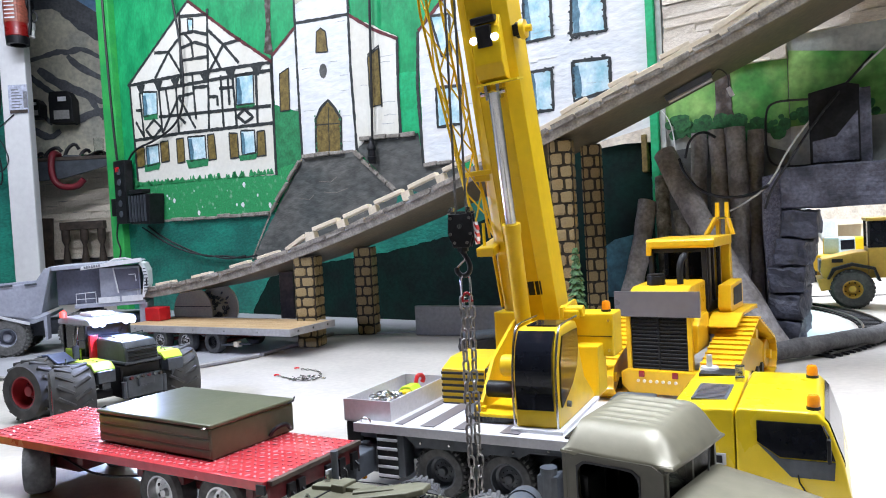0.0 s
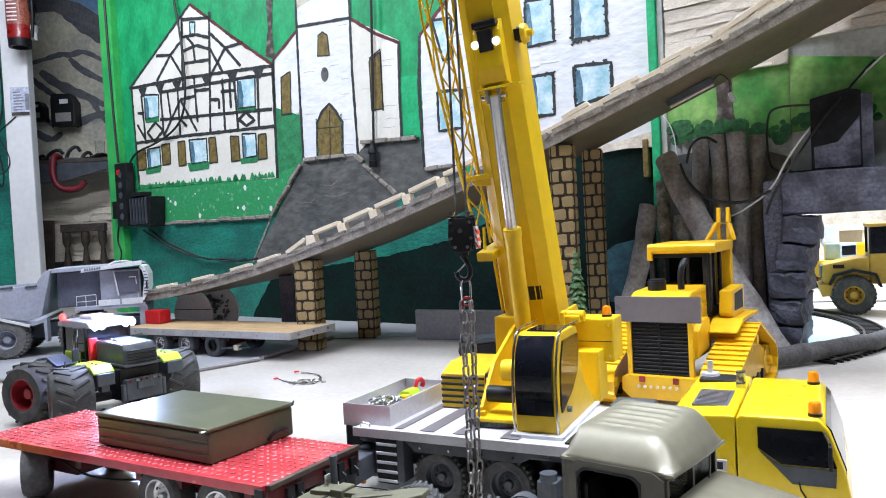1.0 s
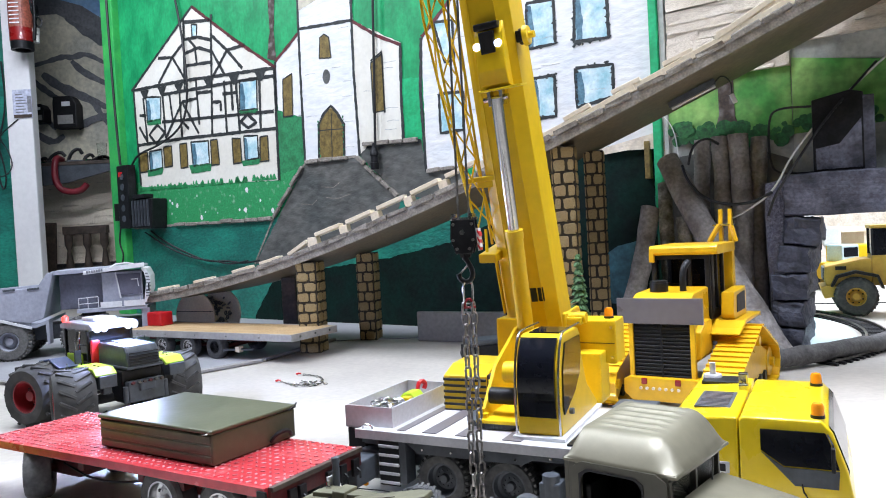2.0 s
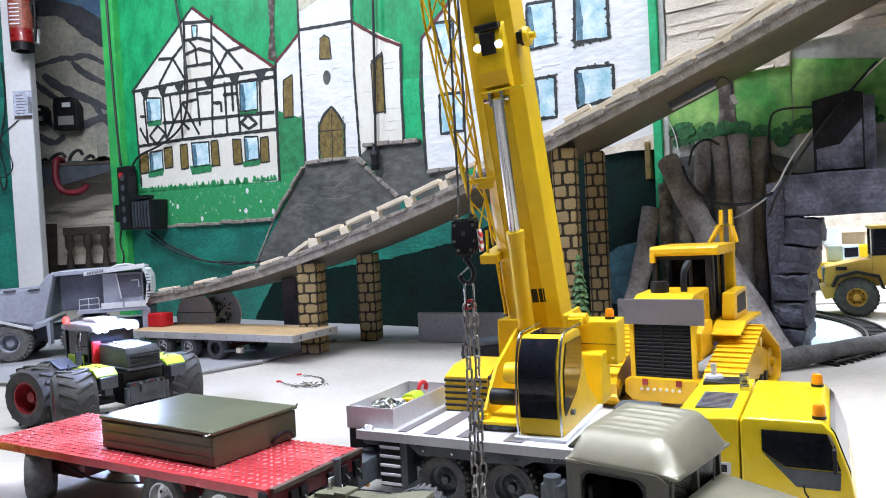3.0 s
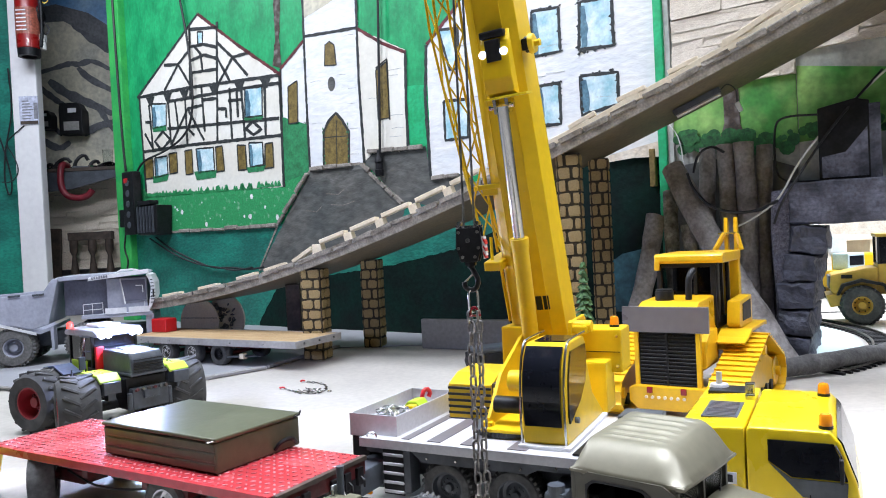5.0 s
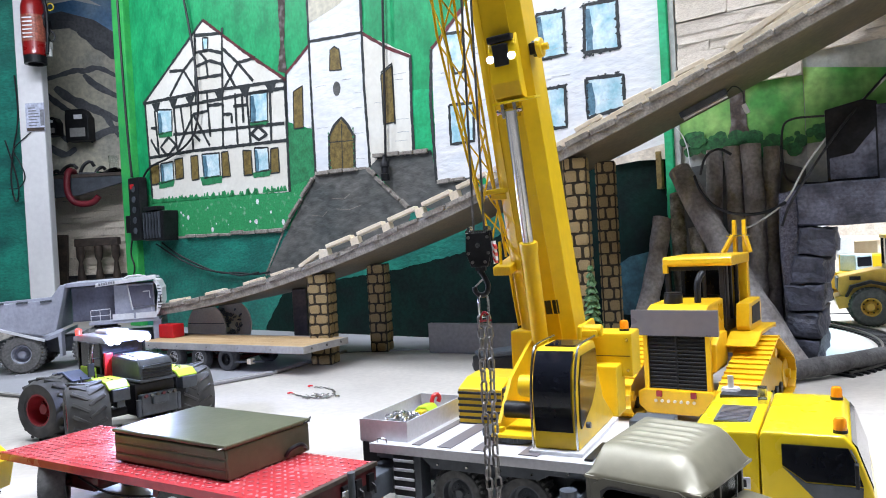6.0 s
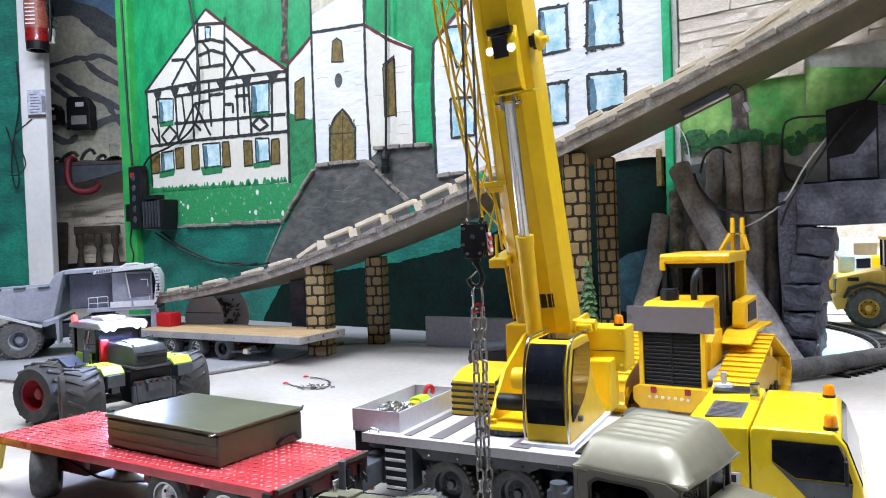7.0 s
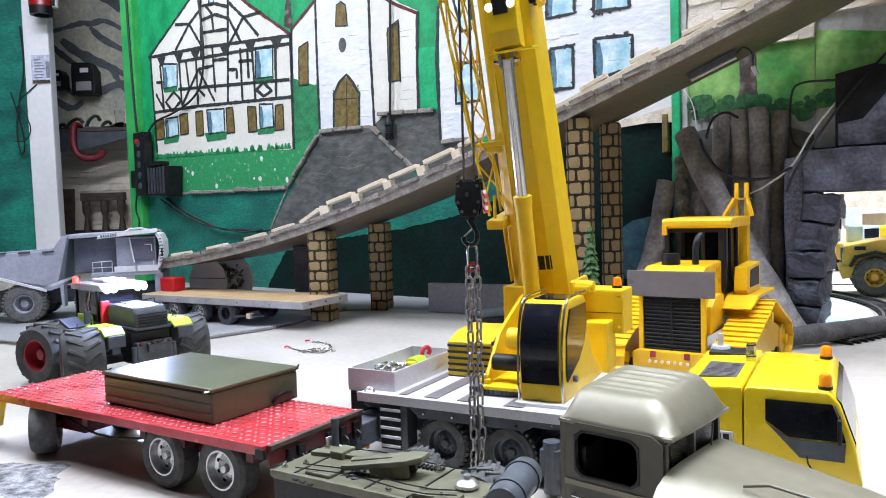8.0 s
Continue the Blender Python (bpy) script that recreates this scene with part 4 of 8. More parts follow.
def stripes(parent, name, x0, x1, y0, y1, z0, z1, n, material, proud):
    h = (z1 - z0) / n
    for k in range(n):
        part(name, box(x0 - proud, x1 + proud, y0 - proud, y1 + proud, z0 + h * (k + 0.22), z0 + h * (k + 0.78), 0.001, 1), material, parent)


def beacon(parent, x, y, z, r=0.0088):
    b = new("beacon")
    b.parent = parent
    b.matrix_basis = pose(x, y, z)
    part("base", cyl((0, 0, 0), (0, 0, r * 0.5), r * 1.1, seg=20), BLACK, b)
    part("lens", lathe([(0.0005, r * 0.5), (r, r * 0.5), (r * 0.97, r * 1.9), (r * 0.75, r * 2.35), (0.0005, r * 2.5)], 20, "z"), AMBER, b, "amber lens", True)
    return b


crane = thing("mobile_crane", CRANE, "yellow five-axle model mobile crane with charcoal chassis and raised boom", "crane")
part("chassis", merge(box(-0.17, 0.55, 0.045, 0.175, 0.045, 0.085, 0.004), box(-0.16, 0.42, 0.02, 0.21, 0.082, 0.104, 0.003)), CHARCOAL, crane)
part("deck", merge(box(-0.155, 0.36, 0.0, 0.225, 0.103, 0.112, 0.002), box(-0.155, 0.36, -0.003, 0.002, 0.098, 0.113, 0.001)), DECKALU, crane, "satin aluminium deck with dark gaps")
for x, w in ((-0.082, 0.014), (-0.036, 0.024), (0.022, 0.022), (0.10, 0.03)):
    part("deck_gap", box(x, x + w, 0.010, 0.22, 0.1125, 0.1135), GREYPLATE, crane)
part("deck_handle", tube([(-0.145, 0.006, 0.112), (-0.144, 0.006, 0.119), (-0.128, 0.006, 0.119), (-0.127, 0.006, 0.112)], 0.0014, 8, 1), STEEL, crane)
part("mudguard", merge(box(-0.11, -0.062, 0.0, 0.03, 0.03, 0.1, 0.002), box(-0.048, 0.28, 0.003, 0.04, 0.088, 0.1, 0.002)), CHARCOAL, crane)
# Black sheet stands for the shade between the rungs.
part("ladder_back", box(-0.111, -0.074, -0.0012, 0.001, 0.026, 0.099), BLACK, crane)
for k in range(5):
    part("ladder_rung", box(-0.112, -0.074, -0.002, 0.012, 0.028 + 0.0145 * k, 0.0335 + 0.0145 * k, 0.001, 1), DECKALU, crane)
part("outrigger_beam", merge(box(-0.150, -0.118, -0.056, 0.1, 0.036, 0.074, 0.003), box(-0.153, -0.115, 0.004, 0.03, 0.032, 0.078, 0.003)), CHARCOAL, crane)
part("outrigger_front", merge(box(0.17, 0.20, -0.03, 0.24, 0.03, 0.07, 0.003), cyl((0.185, -0.02, 0.008), (0.185, -0.02, 0.08), 0.012)), CHARCOAL, crane)
for k in range(5):
    for y, o in ((0.017, -1), (0.208, 1)):
        wheel(crane, 0.0 + 0.111 * k + (0.03 if k > 1 else 0), y + (0.006 * (-1 if o > 0 else 1) if k == 4 else 0), 0.044, 0.044, 0.034, 0.026, CHARCOAL, RUBBER, lugs=30, out=o, bolts=10)
# tool tray on the deck's end
tray = new("tool_tray")
tray.parent = crane
tray.matrix_basis = pose(-0.188, 0.02, 0.112)
part("floor", box(0, 0.092, 0, 0.205, -0.004, -0.001), DECKALU, tray)
part("side", merge(box(0, 0.092, 0, 0.0022, -0.004, 0.033), box(0, 0.092, 0.2028, 0.205, -0.004, 0.033), box(0, 0.0022, 0.0022, 0.2028, -0.004, 0.033), box(0.0898, 0.092, 0.0022, 0.2028, -0.004, 0.033)), DECKALU, tray, "thin bent aluminium sheet")
part("rear_frame", box(-0.185, -0.15, 0.02, 0.215, 0.05, 0.108, 0.003), BLACK, crane)

# driver's cab at the front
bay = new("engine_bay")
bay.parent = crane
bay.matrix_basis = pose(0.008, -0.012, 0.010) @ Matrix.Diagonal((1, 0.82, 1.03, 1))
part("engine_cover", prism([(0.338, 0.06), (0.4225, 0.06), (0.4225, 0.161), (0.405, 0.161), (0.345, 0.157), (0.338, 0.150)], 0.0, 0.30, r=0.003), PALEYEL, bay, "bright yellow engine cover")
part("cover_gap", box(0.318, 0.339, 0.02, 0.28, 0.09, 0.125, 0.002), BLACK, bay)
part("cover_grille", box(0.364, 0.410, 0.06, 0.17, 0.157, 0.1618, 0.0006, 1), CHARCOAL, bay)
part("black_panel", box(0.352, 0.412, 0.245, 0.298, 0.15, 0.163, 0.001, 1), BLACK, bay)
for k in range(12):
    part("grille_slat", box(0.368, 0.406, 0.064 + k * 0.0088, 0.068 + k * 0.0088, 0.1616, 0.1626), GREYPLATE, bay)
front_cab = new("front_cab")
front_cab.parent = crane
front_cab.matrix_basis = pose(0.109, -0.012, 0.010) @ Matrix.Diagonal((0.77, 0.72, 1.03, 1))
part("shell", prism([(0.42, 0.04), (0.565, 0.04), (0.585, 0.06), (0.575, 0.105), (0.555, 0.15), (0.54, 0.163), (0.425, 0.163), (0.42, 0.158)], 0.0, 0.32, r=0.006, seg=3), PALEYEL, front_cab, smooth=True)
part("side_window", prism([(0.452, 0.15), (0.545, 0.15), (0.553, 0.135), (0.563, 0.108), (0.485, 0.108), (0.452, 0.125)], -0.003, 0.001), DARKGLASS, front_cab)
part("side_panel", prism([(0.452, 0.123), (0.485, 0.106), (0.563, 0.106), (0.561, 0.085), (0.500, 0.085)], -0.002, 0.001), CHARCOAL, front_cab)
part("windscreen", prism([(0.550, 0.157), (0.5575, 0.15), (0.5765, 0.106), (0.5765, 0.09), (0.570, 0.09)], 0.012, 0.308), DARKGLASS, front_cab)
part("mirror", merge(tube([(0.548, -0.002, 0.148), (0.555, -0.02, 0.14), (0.556, -0.022, 0.12)], 0.0015), box(0.552, 0.558, -0.032, -0.014, 0.11, 0.138, 0.002)), BLACK, front_cab)
part("door_handle", tube([(0.51, -0.001, 0.088), (0.512, -0.006, 0.08), (0.52, -0.006, 0.07), (0.525, -0.001, 0.066)], 0.0012), BLACK, front_cab)
part("step", box(0.50, 0.56, -0.008, 0.01, 0.04, 0.046, 0.001), BLACK, front_cab)
part("badge_strip", box(0.362, 0.412, -0.0025, 0.0, 0.092, 0.106, 0.0), OFFWHITE, bay, "white badge plate with dark bars")
for k in range(4):
    part("badge_bar", box(0.372 + k * 0.0095, 0.379 + k * 0.0095, -0.0035, -0.002, 0.0945, 0.1035), BLACK, bay)
beacon(crane, 0.521, 0.006, 0.178, 0.0075)
beacon(crane, 0.517, 0.190, 0.178, 0.0075)
part("exhaust_cap", merge(cyl((0.372, 0.222, 0.176), (0.372, 0.222, 0.182), 0.015, 0.013), cyl((0.372, 0.222, 0.181), (0.372, 0.222, 0.20), 0.0045)), DECKALU, crane, smooth=True)
part("latch_block", merge(box(0.415, 0.428, 0.165, 0.178, 0.172, 0.196, 0.002), box(0.417, 0.43, 0.145, 0.155, 0.172, 0.184, 0.002)), STEEL, crane)
part("tow_hook", tube([(0.585, 0.02, 0.06), (0.60, 0.015, 0.06), (0.61, 0.005, 0.062)], 0.002), CHARCOAL, crane)

part("skirt_panel", prism([(-0.06, 0.098), (0.36, 0.098), (0.36, 0.082), (0.26, 0.082), (0.235, 0.094), (0.16, 0.094), (0.135, 0.082), (-0.04, 0.082)], -0.001, 0.003, r=0.0005), CHARCOAL, crane)
for x in (-0.03, 0.02, 0.075, 0.125, 0.18, 0.235, 0.29, 0.34):
    part("skirt_bolt", cyl((x, -0.004, 0.0895 if 0.13 > x or x > 0.26 else 0.096), (x, -0.001, 0.0895 if 0.13 > x or x > 0.26 else 0.096), 0.0018, seg=8), STEEL, crane)
part("deck_locker", box(0.225, 0.29, 0.165, 0.22, 0.1125, 0.135, 0.003), CHARCOAL, crane)
for x in (0.20, 0.30):
    part("deck_step", box(x, x + 0.012, 0.01, 0.10, 0.1125, 0.1155, 0.001), BLACK, crane)
part("amber_marker", box(-0.155, -0.135, -0.006, 0.0, 0.022, 0.032, 0.001), AMBER, crane)

# superstructure; its own frame: x ahead of the cab, y to the cab's side
SUPER = CRANE.inverted() @ pose(0.10, 1.20, 0, 0, 0, -116)


def spart(name, bm, material, label="", smooth=False):
    """A part of the slewing superstructure."""
    ob = part(name, bm, material, crane, label, smooth)
    ob.matrix_basis = SUPER
    return ob


spart("slew_ring", merge(lathe([(0.045, 0.1136), (0.063, 0.1136), (0.063, 0.122), (0.045, 0.122)], 48, "z"), *[moved(box(-0.0013, 0.0013, 0.062, 0.0655, 0.1145, 0.1215), pose(0, 0, 0, 0, 0, k * 6)) for k in range(60)]), CHARCOAL)
spart("base_plate", box(-0.26, 0.066, -0.028, 0.05, 0.122, 0.128, 0.002), YELLOW)
spart("side_plate", prism([(0.052, 0.126), (0.046, 0.136), (-0.015, 0.200), (-0.12, 0.246), (-0.22, 0.258), (-0.25, 0.24), (-0.25, 0.126)], -0.026, -0.020, r=0.001), YELLOW)
spart("side_plate", prism([(-0.13, 0.126), (-0.13, 0.27), (-0.22, 0.275), (-0.25, 0.24), (-0.25, 0.126)], 0.062, 0.068, r=0.001), YELLOW)
spart("winch", cyl((0.03, 0.012, 0.198), (0.03, 0.05, 0.198), 0.017, seg=28, bevel=0.003), YELLOW, smooth=True)
spart("winch_drum", merge(cyl((0.025, -0.016, 0.158), (0.025, 0.048, 0.158), 0.0135, seg=28)), BLACK, smooth=True)
spart("bolt_cap", merge(box(0.045, 0.058, -0.03, -0.012, 0.128, 0.136, 0.002), cyl((0.05, -0.022, 0.136), (0.05, -0.022, 0.142), 0.004)), YELLOW)

for x, z in ((0.0, 0.175), (-0.03, 0.185), (-0.09, 0.222), (-0.15, 0.24), (-0.06, 0.15), (0.035, 0.138), (-0.02, 0.15)):
    spart("plate_bolt", cyl((x, -0.0295, z), (x, -0.0255, z), 0.003, seg=6), YELLOW)
spart("rear_box_seam", box(-0.1652, -0.1642, 0.075, 0.144, 0.214, 0.2152), BLACK)
for z in (0.19, 0.243):
    spart("rear_box_bolt", cyl((-0.166, 0.139, z), (-0.163, 0.139, z), 0.003, seg=6), STEEL)
counter = new("slatted_counterweight")
counter.parent = crane
counter.matrix_basis = SUPER @ pose(0.02, 0.030, -0.006)
part("block", merge(prism([(-0.06, 0.114), (-0.06, 0.179), (-0.10, 0.193), (-0.17, 0.196), (-0.17, 0.114)], -0.162, -0.080, r=0.002)), YELLOW, counter)
for k in range(6):
    part("slat", box(-0.064, -0.0585, -0.163, -0.081, 0.116 + k * 0.0108, 0.1205 + k * 0.0108, 0.0008, 1), BLACK, counter)
    part("side_slat", box(-0.075, -0.062, -0.164, -0.1615, 0.116 + k * 0.0108, 0.1205 + k * 0.0108), BLACK, counter)
part("end_cheek", box(-0.10, -0.0615, -0.080, -0.070, 0.114, 0.182, 0.001), DARKWOOD, counter)

op_cab = new("operator_cab")
op_cab.parent = crane
op_cab.matrix_basis = SUPER @ pose(0, 0, 0.0072) @ Matrix.Diagonal((1, 1, 0.935, 1))
prof = [(0.088, 0.118), (0.092, 0.16), (0.088, 0.225), (0.07, 0.268), (0.055, 0.274), (-0.02, 0.274), (-0.03, 0.262), (-0.03, 0.235), (-0.06, 0.17), (-0.12, 0.125), (-0.12, 0.118)]
part("body", prism(prof, 0.052, 0.120, r=0.003), YELLOW, op_cab)
arc = [Vector(q) for q in ((0.0925, 0.147), (0.0985, 0.188), (0.0935, 0.240), (0.072, 0.271))]
for _ in range(3):
    arc = [arc[0]] + [q for a, b in zip(arc, arc[1:]) for q in (a.lerp(b, 0.25), a.lerp(b, 0.75))] + [arc[-1]]
part("windscreen", prism([(q.x, q.y) for q in arc] + [(q.x - 0.007, q.y - 0.002) for q in arc[::-1]], 0.056, 0.113), DARKGLASS, op_cab, "large dark curved windscreen")
part("side_window", prism([(0.078, 0.15), (0.083, 0.165), (0.079, 0.222), (0.062, 0.262), (-0.018, 0.262), (-0.022, 0.235), (-0.01, 0.20), (0.02, 0.175)], 0.1195, 0.1225), DARKGLASS, op_cab, "dark tinted side window")
part("roof_window", box(-0.01, 0.05, 0.062, 0.11, 0.2735, 0.2765, 0.001), DARKGLASS, op_cab)
for y in (0.052, 0.119):
    part("trim_bar", tube([(0.094, y, 0.12), (0.098, y, 0.165), (0.093, y, 0.228), (0.074, y, 0.276), (0.05, y, 0.280), (-0.028, y, 0.2805)], 0.0019, smooth=2), STEEL, op_cab, "polished trim bar", True)
part("base_rim", box(-0.125, 0.10, 0.046, 0.127, 0.112, 0.118, 0.001), OFFWHITE, op_cab)
part("door_knob", cyl((0.045, 0.12, 0.148), (0.045, 0.126, 0.148), 0.005), CHARCOAL, op_cab)

spart("rear_box", box(-0.235, -0.165, 0.070, 0.147, 0.178, 0.2545, 0.003), YELLOW, "square yellow winch housing")
spart("low_box", box(-0.185, -0.125, 0.085, 0.128, 0.116, 0.203, 0.003), YELLOW)
spart("tall_box", box(-0.24, -0.16, -0.075, -0.03, 0.128, 0.258, 0.003), YELLOW)
spart("rope_guide", merge(box(-0.165, -0.135, 0.065, 0.095, 0.25, 0.264, 0.004), cyl((-0.15, 0.06, 0.262), (-0.15, 0.10, 0.262), 0.01)), YELLOW)
bc = beacon(crane, 0, 0, 0, 0.008)
bc.matrix_basis = SUPER @ pose(-0.20, 0.128, 0.2545)

# boom: box section leaning ahead, telescoped
BOOM = pose(-0.205, -0.008, 0.275, 3.2, 11.1, 0)
boom = new("boom")
boom.parent = crane
boom.matrix_basis = SUPER @ BOOM


def section(hw, d0, d1, z0, z1, across, deep):
    """A boom section: wide box with a chamfered belly."""
    return prism([(d0, -hw), (d1 - deep, -hw), (d1, -hw + across), (d1, hw - across), (d1 - deep, hw), (d0, hw)], z0, z1, "z", r=0.0015)


base = section(0.049, -0.05, 0.034, -0.14, 0.66, 0.023, 0.014)
for v in base.verts:
    if v.co.y < 0:
        v.co.y *= 1.2 if v.co.z < 0.2 else 0.80
part("base_section", base, YELLOW, boom)
for y, q in ((-0.0312, -0.0209), (0.026, 0.026)):
    part("weld_seam", tube([(0.034, y, -0.13), (0.034, q, 0.65)], 0.0009, 6), YELLOW, boom)
part("wear_plate", box(0.0335, 0.0352, -0.0205, 0.025, 0.24, 0.44, 0.0006), YELLOW, boom)
part("jib_arm", merge(box(0.022, 0.033, -0.083, -0.022, 0.252, 0.261, 0.0015), cyl((0.021, -0.075, 0.2565), (0.035, -0.075, 0.2565), 0.0032, seg=10)), YELLOW, boom)
part("gusset", prism([(0.022, 0.0), (0.022, 0.10), (0.034, 0.10), (0.034, 0.0)], -0.056, -0.053, r=0.001), YELLOW, boom)
part("collar", section(0.051, -0.052, 0.036, 0.648, 0.665, 0.023, 0.014), YELLOW, boom)
part("slot", box(0.030, 0.0346, 0.004, 0.029, 0.020, 0.046), BLACK, boom)
part("slot_bar", box(0.0338, 0.0352, 0.0165, 0.0185, 0.020, 0.046), YELLOW, boom)
part("inner_section", section(0.044, -0.045, 0.029, 0.66, 1.32, 0.02, 0.012), YELLOW, boom)
part("boom_head", merge(box(-0.05, 0.05, -0.036, 0.036, 1.30, 1.36, 0.004), cyl((0.055, -0.02, 1.335), (0.055, 0.02, 1.335), 0.035, seg=32)), YELLOW, boom)
LIFT = pose(0, 0.011, 0.082)
SIDE = pose(0, 0.010, 0.05)
part("sheave_bracket", merge(box(-0.01, 0.02, 0.04, 0.052, 0.43, 0.45, 0.002), cyl((0.005, 0.044, 0.44), (0.005, 0.054, 0.44), 0.014)), BLACK, boom).matrix_basis = SIDE
part("sheave", merge(cyl((0.005, 0.052, 0.44), (0.005, 0.06, 0.44), 0.018, 0.016, 24), cyl((0.005, 0.058, 0.44), (0.005, 0.07, 0.44), 0.006)), YELLOW, boom, smooth=True).matrix_basis = SIDE
part("lug_plate", prism([(0.036, 0.325), (0.036, 0.44), (0.05, 0.42), (0.062, 0.36), (0.058, 0.335)], -0.024, 0.028, r=0.002), YELLOW, boom).matrix_basis = LIFT
part("lug_lip", box(0.031, 0.066, -0.027, 0.050, 0.325, 0.329, 0.001), PALEYEL, boom).matrix_basis = LIFT
part("lug_pin", merge(cyl((0.05, -0.026, 0.312), (0.05, 0.02, 0.312), 0.005), box(0.04, 0.058, -0.016, -0.01, 0.30, 0.33, 0.001), box(0.04, 0.058, 0.006, 0.012, 0.30, 0.33, 0.001)), STEEL, boom).matrix_basis = LIFT
# work lamps on the boom
lamp = new("work_lamp")
lamp.parent = crane
lamp.matrix_basis = SUPER @ BOOM @ LIFT
part("housing", merge(box(0.038, 0.058, -0.014, 0.013, 0.388, 0.425, 0.002), box(0.036, 0.056, -0.022, 0.022, 0.428, 0.44, 0.003)), BLACK, lamp)
for y in (-0.020, 0.019):
    part("led", cyl((0.05, y, 0.404), (0.058, y, 0.402), 0.0055, 0.0065), LEDW, lamp, "glaring white lamp")

# luffing cylinder
cyl_low, cyl_mid, cyl_top = Vector((-0.150, -0.008, 0.17)), Vector((-0.0925, -0.006, 0.418)), Vector((-0.0215, 0.001, 0.642))
spart("cylinder_barrel", merge(cyl(cyl_low, cyl_mid, 0.0145, seg=24), cyl(cyl_mid - Vector((0.0025, 0, 0.011)), cyl_mid + Vector((0.001, 0, 0.004)), 0.0162, seg=24)), YELLOW, smooth=True)
spart("cylinder_rod", cyl(cyl_mid, cyl_top, 0.0098, seg=20), STEEL, "polished steel rod", True)

# lattice jib stowed along the boom's side
jib = new("lattice_jib")
jib.parent = crane
jib.matrix_basis = SUPER @ BOOM @ pose(0.01, -0.052, 0.13, -3.4)
ends = [((0.0, 0.0), (0.028, -0.006)), ((0.045, -0.004), (0.03, -0.055)), ((-0.035, -0.004), (-0.03, -0.055)), ((0.0, -0.02), (0.0, -0.085))]
def jib_at(k, z):
    (a, b), (c, d) = ends[k]
    f = min(max(z / 0.45, 0), 1) ** 0.8
    return Vector((a + (c - a) * f, b + (d - b) * f - 0.012, z))
for k in range(4):
    part("chord", tube([jib_at(k, z) for z in (0.0, 0.1, 0.2, 0.3, 0.42, 0.75)], 0.0026, 8), YELLOW, jib, smooth=True)
zs = [0.03, 0.09, 0.16, 0.235, 0.315, 0.40, 0.48, 0.56, 0.64, 0.72]
for i, (z, q) in enumerate(zip(zs, zs[1:])):
    for a, b in ((0, 1), (1, 3), (3, 2), (2, 0)):
        p = (a, b) if i % 2 else (b, a)
        part("lacing", tube([jib_at(p[0], z), jib_at(p[1], q)], 0.0017, 6), YELLOW, jib)
part("jib_foot", box(-0.045, 0.05, -0.022, 0.012, -0.025, -0.008, 0.003), YELLOW, jib)
part("jib_bracket", box(-0.02, 0.02, -0.02, 0.03, 0.11, 0.122, 0.002), YELLOW, jib)
for x in (-0.03, 0.03):
    part("jib_pin", tube([(x, -0.012, -0.01), (x * 0.3, -0.018, 0.03)], 0.003, 8), PALEYEL, jib)


# ---- hook block, ropes and the double chain ----
HX, HY = 0.040, 1.055
hook = thing("hook_block", pose(HX, HY, 0.397, 0, 0, -14) @ Matrix.Diagonal((0.9, 0.9, 0.9, 1)), "black crane hook block hanging on wire ropes", "hook block")
part("cheek", merge(prism([(-0.019, 0.05), (0.019, 0.05), (0.021, 0.02), (0.013, -0.004), (-0.013, -0.004), (-0.021, 0.02)], -0.013, -0.009, r=0.001), prism([(-0.019, 0.05), (0.019, 0.05), (0.021, 0.02), (0.013, -0.004), (-0.013, -0.004), (-0.021, 0.02)], 0.009, 0.013, r=0.001), box(-0.012, 0.012, -0.009, 0.009, -0.002, 0.04)), BLACK, hook)
part("sheave", merge(*[cyl((0, y - 0.0025, 0.03), (0, y + 0.0025, 0.03), 0.017, seg=28) for y in (-0.005, 0.005)]), DARKSTEEL, hook, smooth=True)
part("axle", merge(cyl((0, -0.018, 0.03), (0, 0.018, 0.03), 0.004), box(-0.022, 0.022, -0.004, 0.004, 0.05, 0.054, 0.001), box(-0.017, -0.012, -0.014, 0.014, 0.052, 0.060, 0.001), box(0.012, 0.017, -0.014, 0.014, 0.052, 0.060, 0.001)), STEEL, hook)
part("warning_plate", prism([(0.0205, 0.036), (0.024, 0.036), (0.027, 0.006), (0.023, 0.0)], -0.011, 0.011), OFFWHITE, hook, "white plate with red slanting bars")
for k in range(3):
    part("warning_bar", prism([(0.0225, 0.034 - 0.011 * k), (0.0262, 0.028 - 0.011 * k), (0.0265, 0.023 - 0.011 * k), (0.0228, 0.029 - 0.011 * k)], -0.0116, 0.0116), REDPLAS, hook)
part("hook", merge(cyl((0, 0, -0.014), (0, 0, 0.0), 0.0055, seg=14), tube([(0, 0, -0.012), (0.006, 0, -0.022), (0.011, 0, -0.034), (0.008, 0, -0.046), (-0.002, 0, -0.05), (-0.011, 0, -0.044), (-0.012, 0, -0.036)], 0.0042, 10, 2)), BLACK, hook, smooth=True)
for x, z in ((-0.015, 0.043), (0.015, 0.043), (-0.010, 0.004), (0.010, 0.004), (-0.016, 0.018), (0.016, 0.018)):
    part("cheek_bolt", cyl((x, -0.0165, z), (x, -0.0125, z), 0.0026, seg=6), DARKSTEEL, hook)
part("rope_guard", merge(cyl((-0.014, -0.018, 0.0535), (-0.014, 0.018, 0.0535), 0.0028, seg=8), cyl((0.014, -0.018, 0.0535), (0.014, 0.018, 0.0535), 0.0028, seg=8)), STEEL, hook, smooth=True)
part("swivel_nut", cyl((0, 0, -0.010), (0, 0, -0.002), 0.0095, seg=6), BLACK, hook)
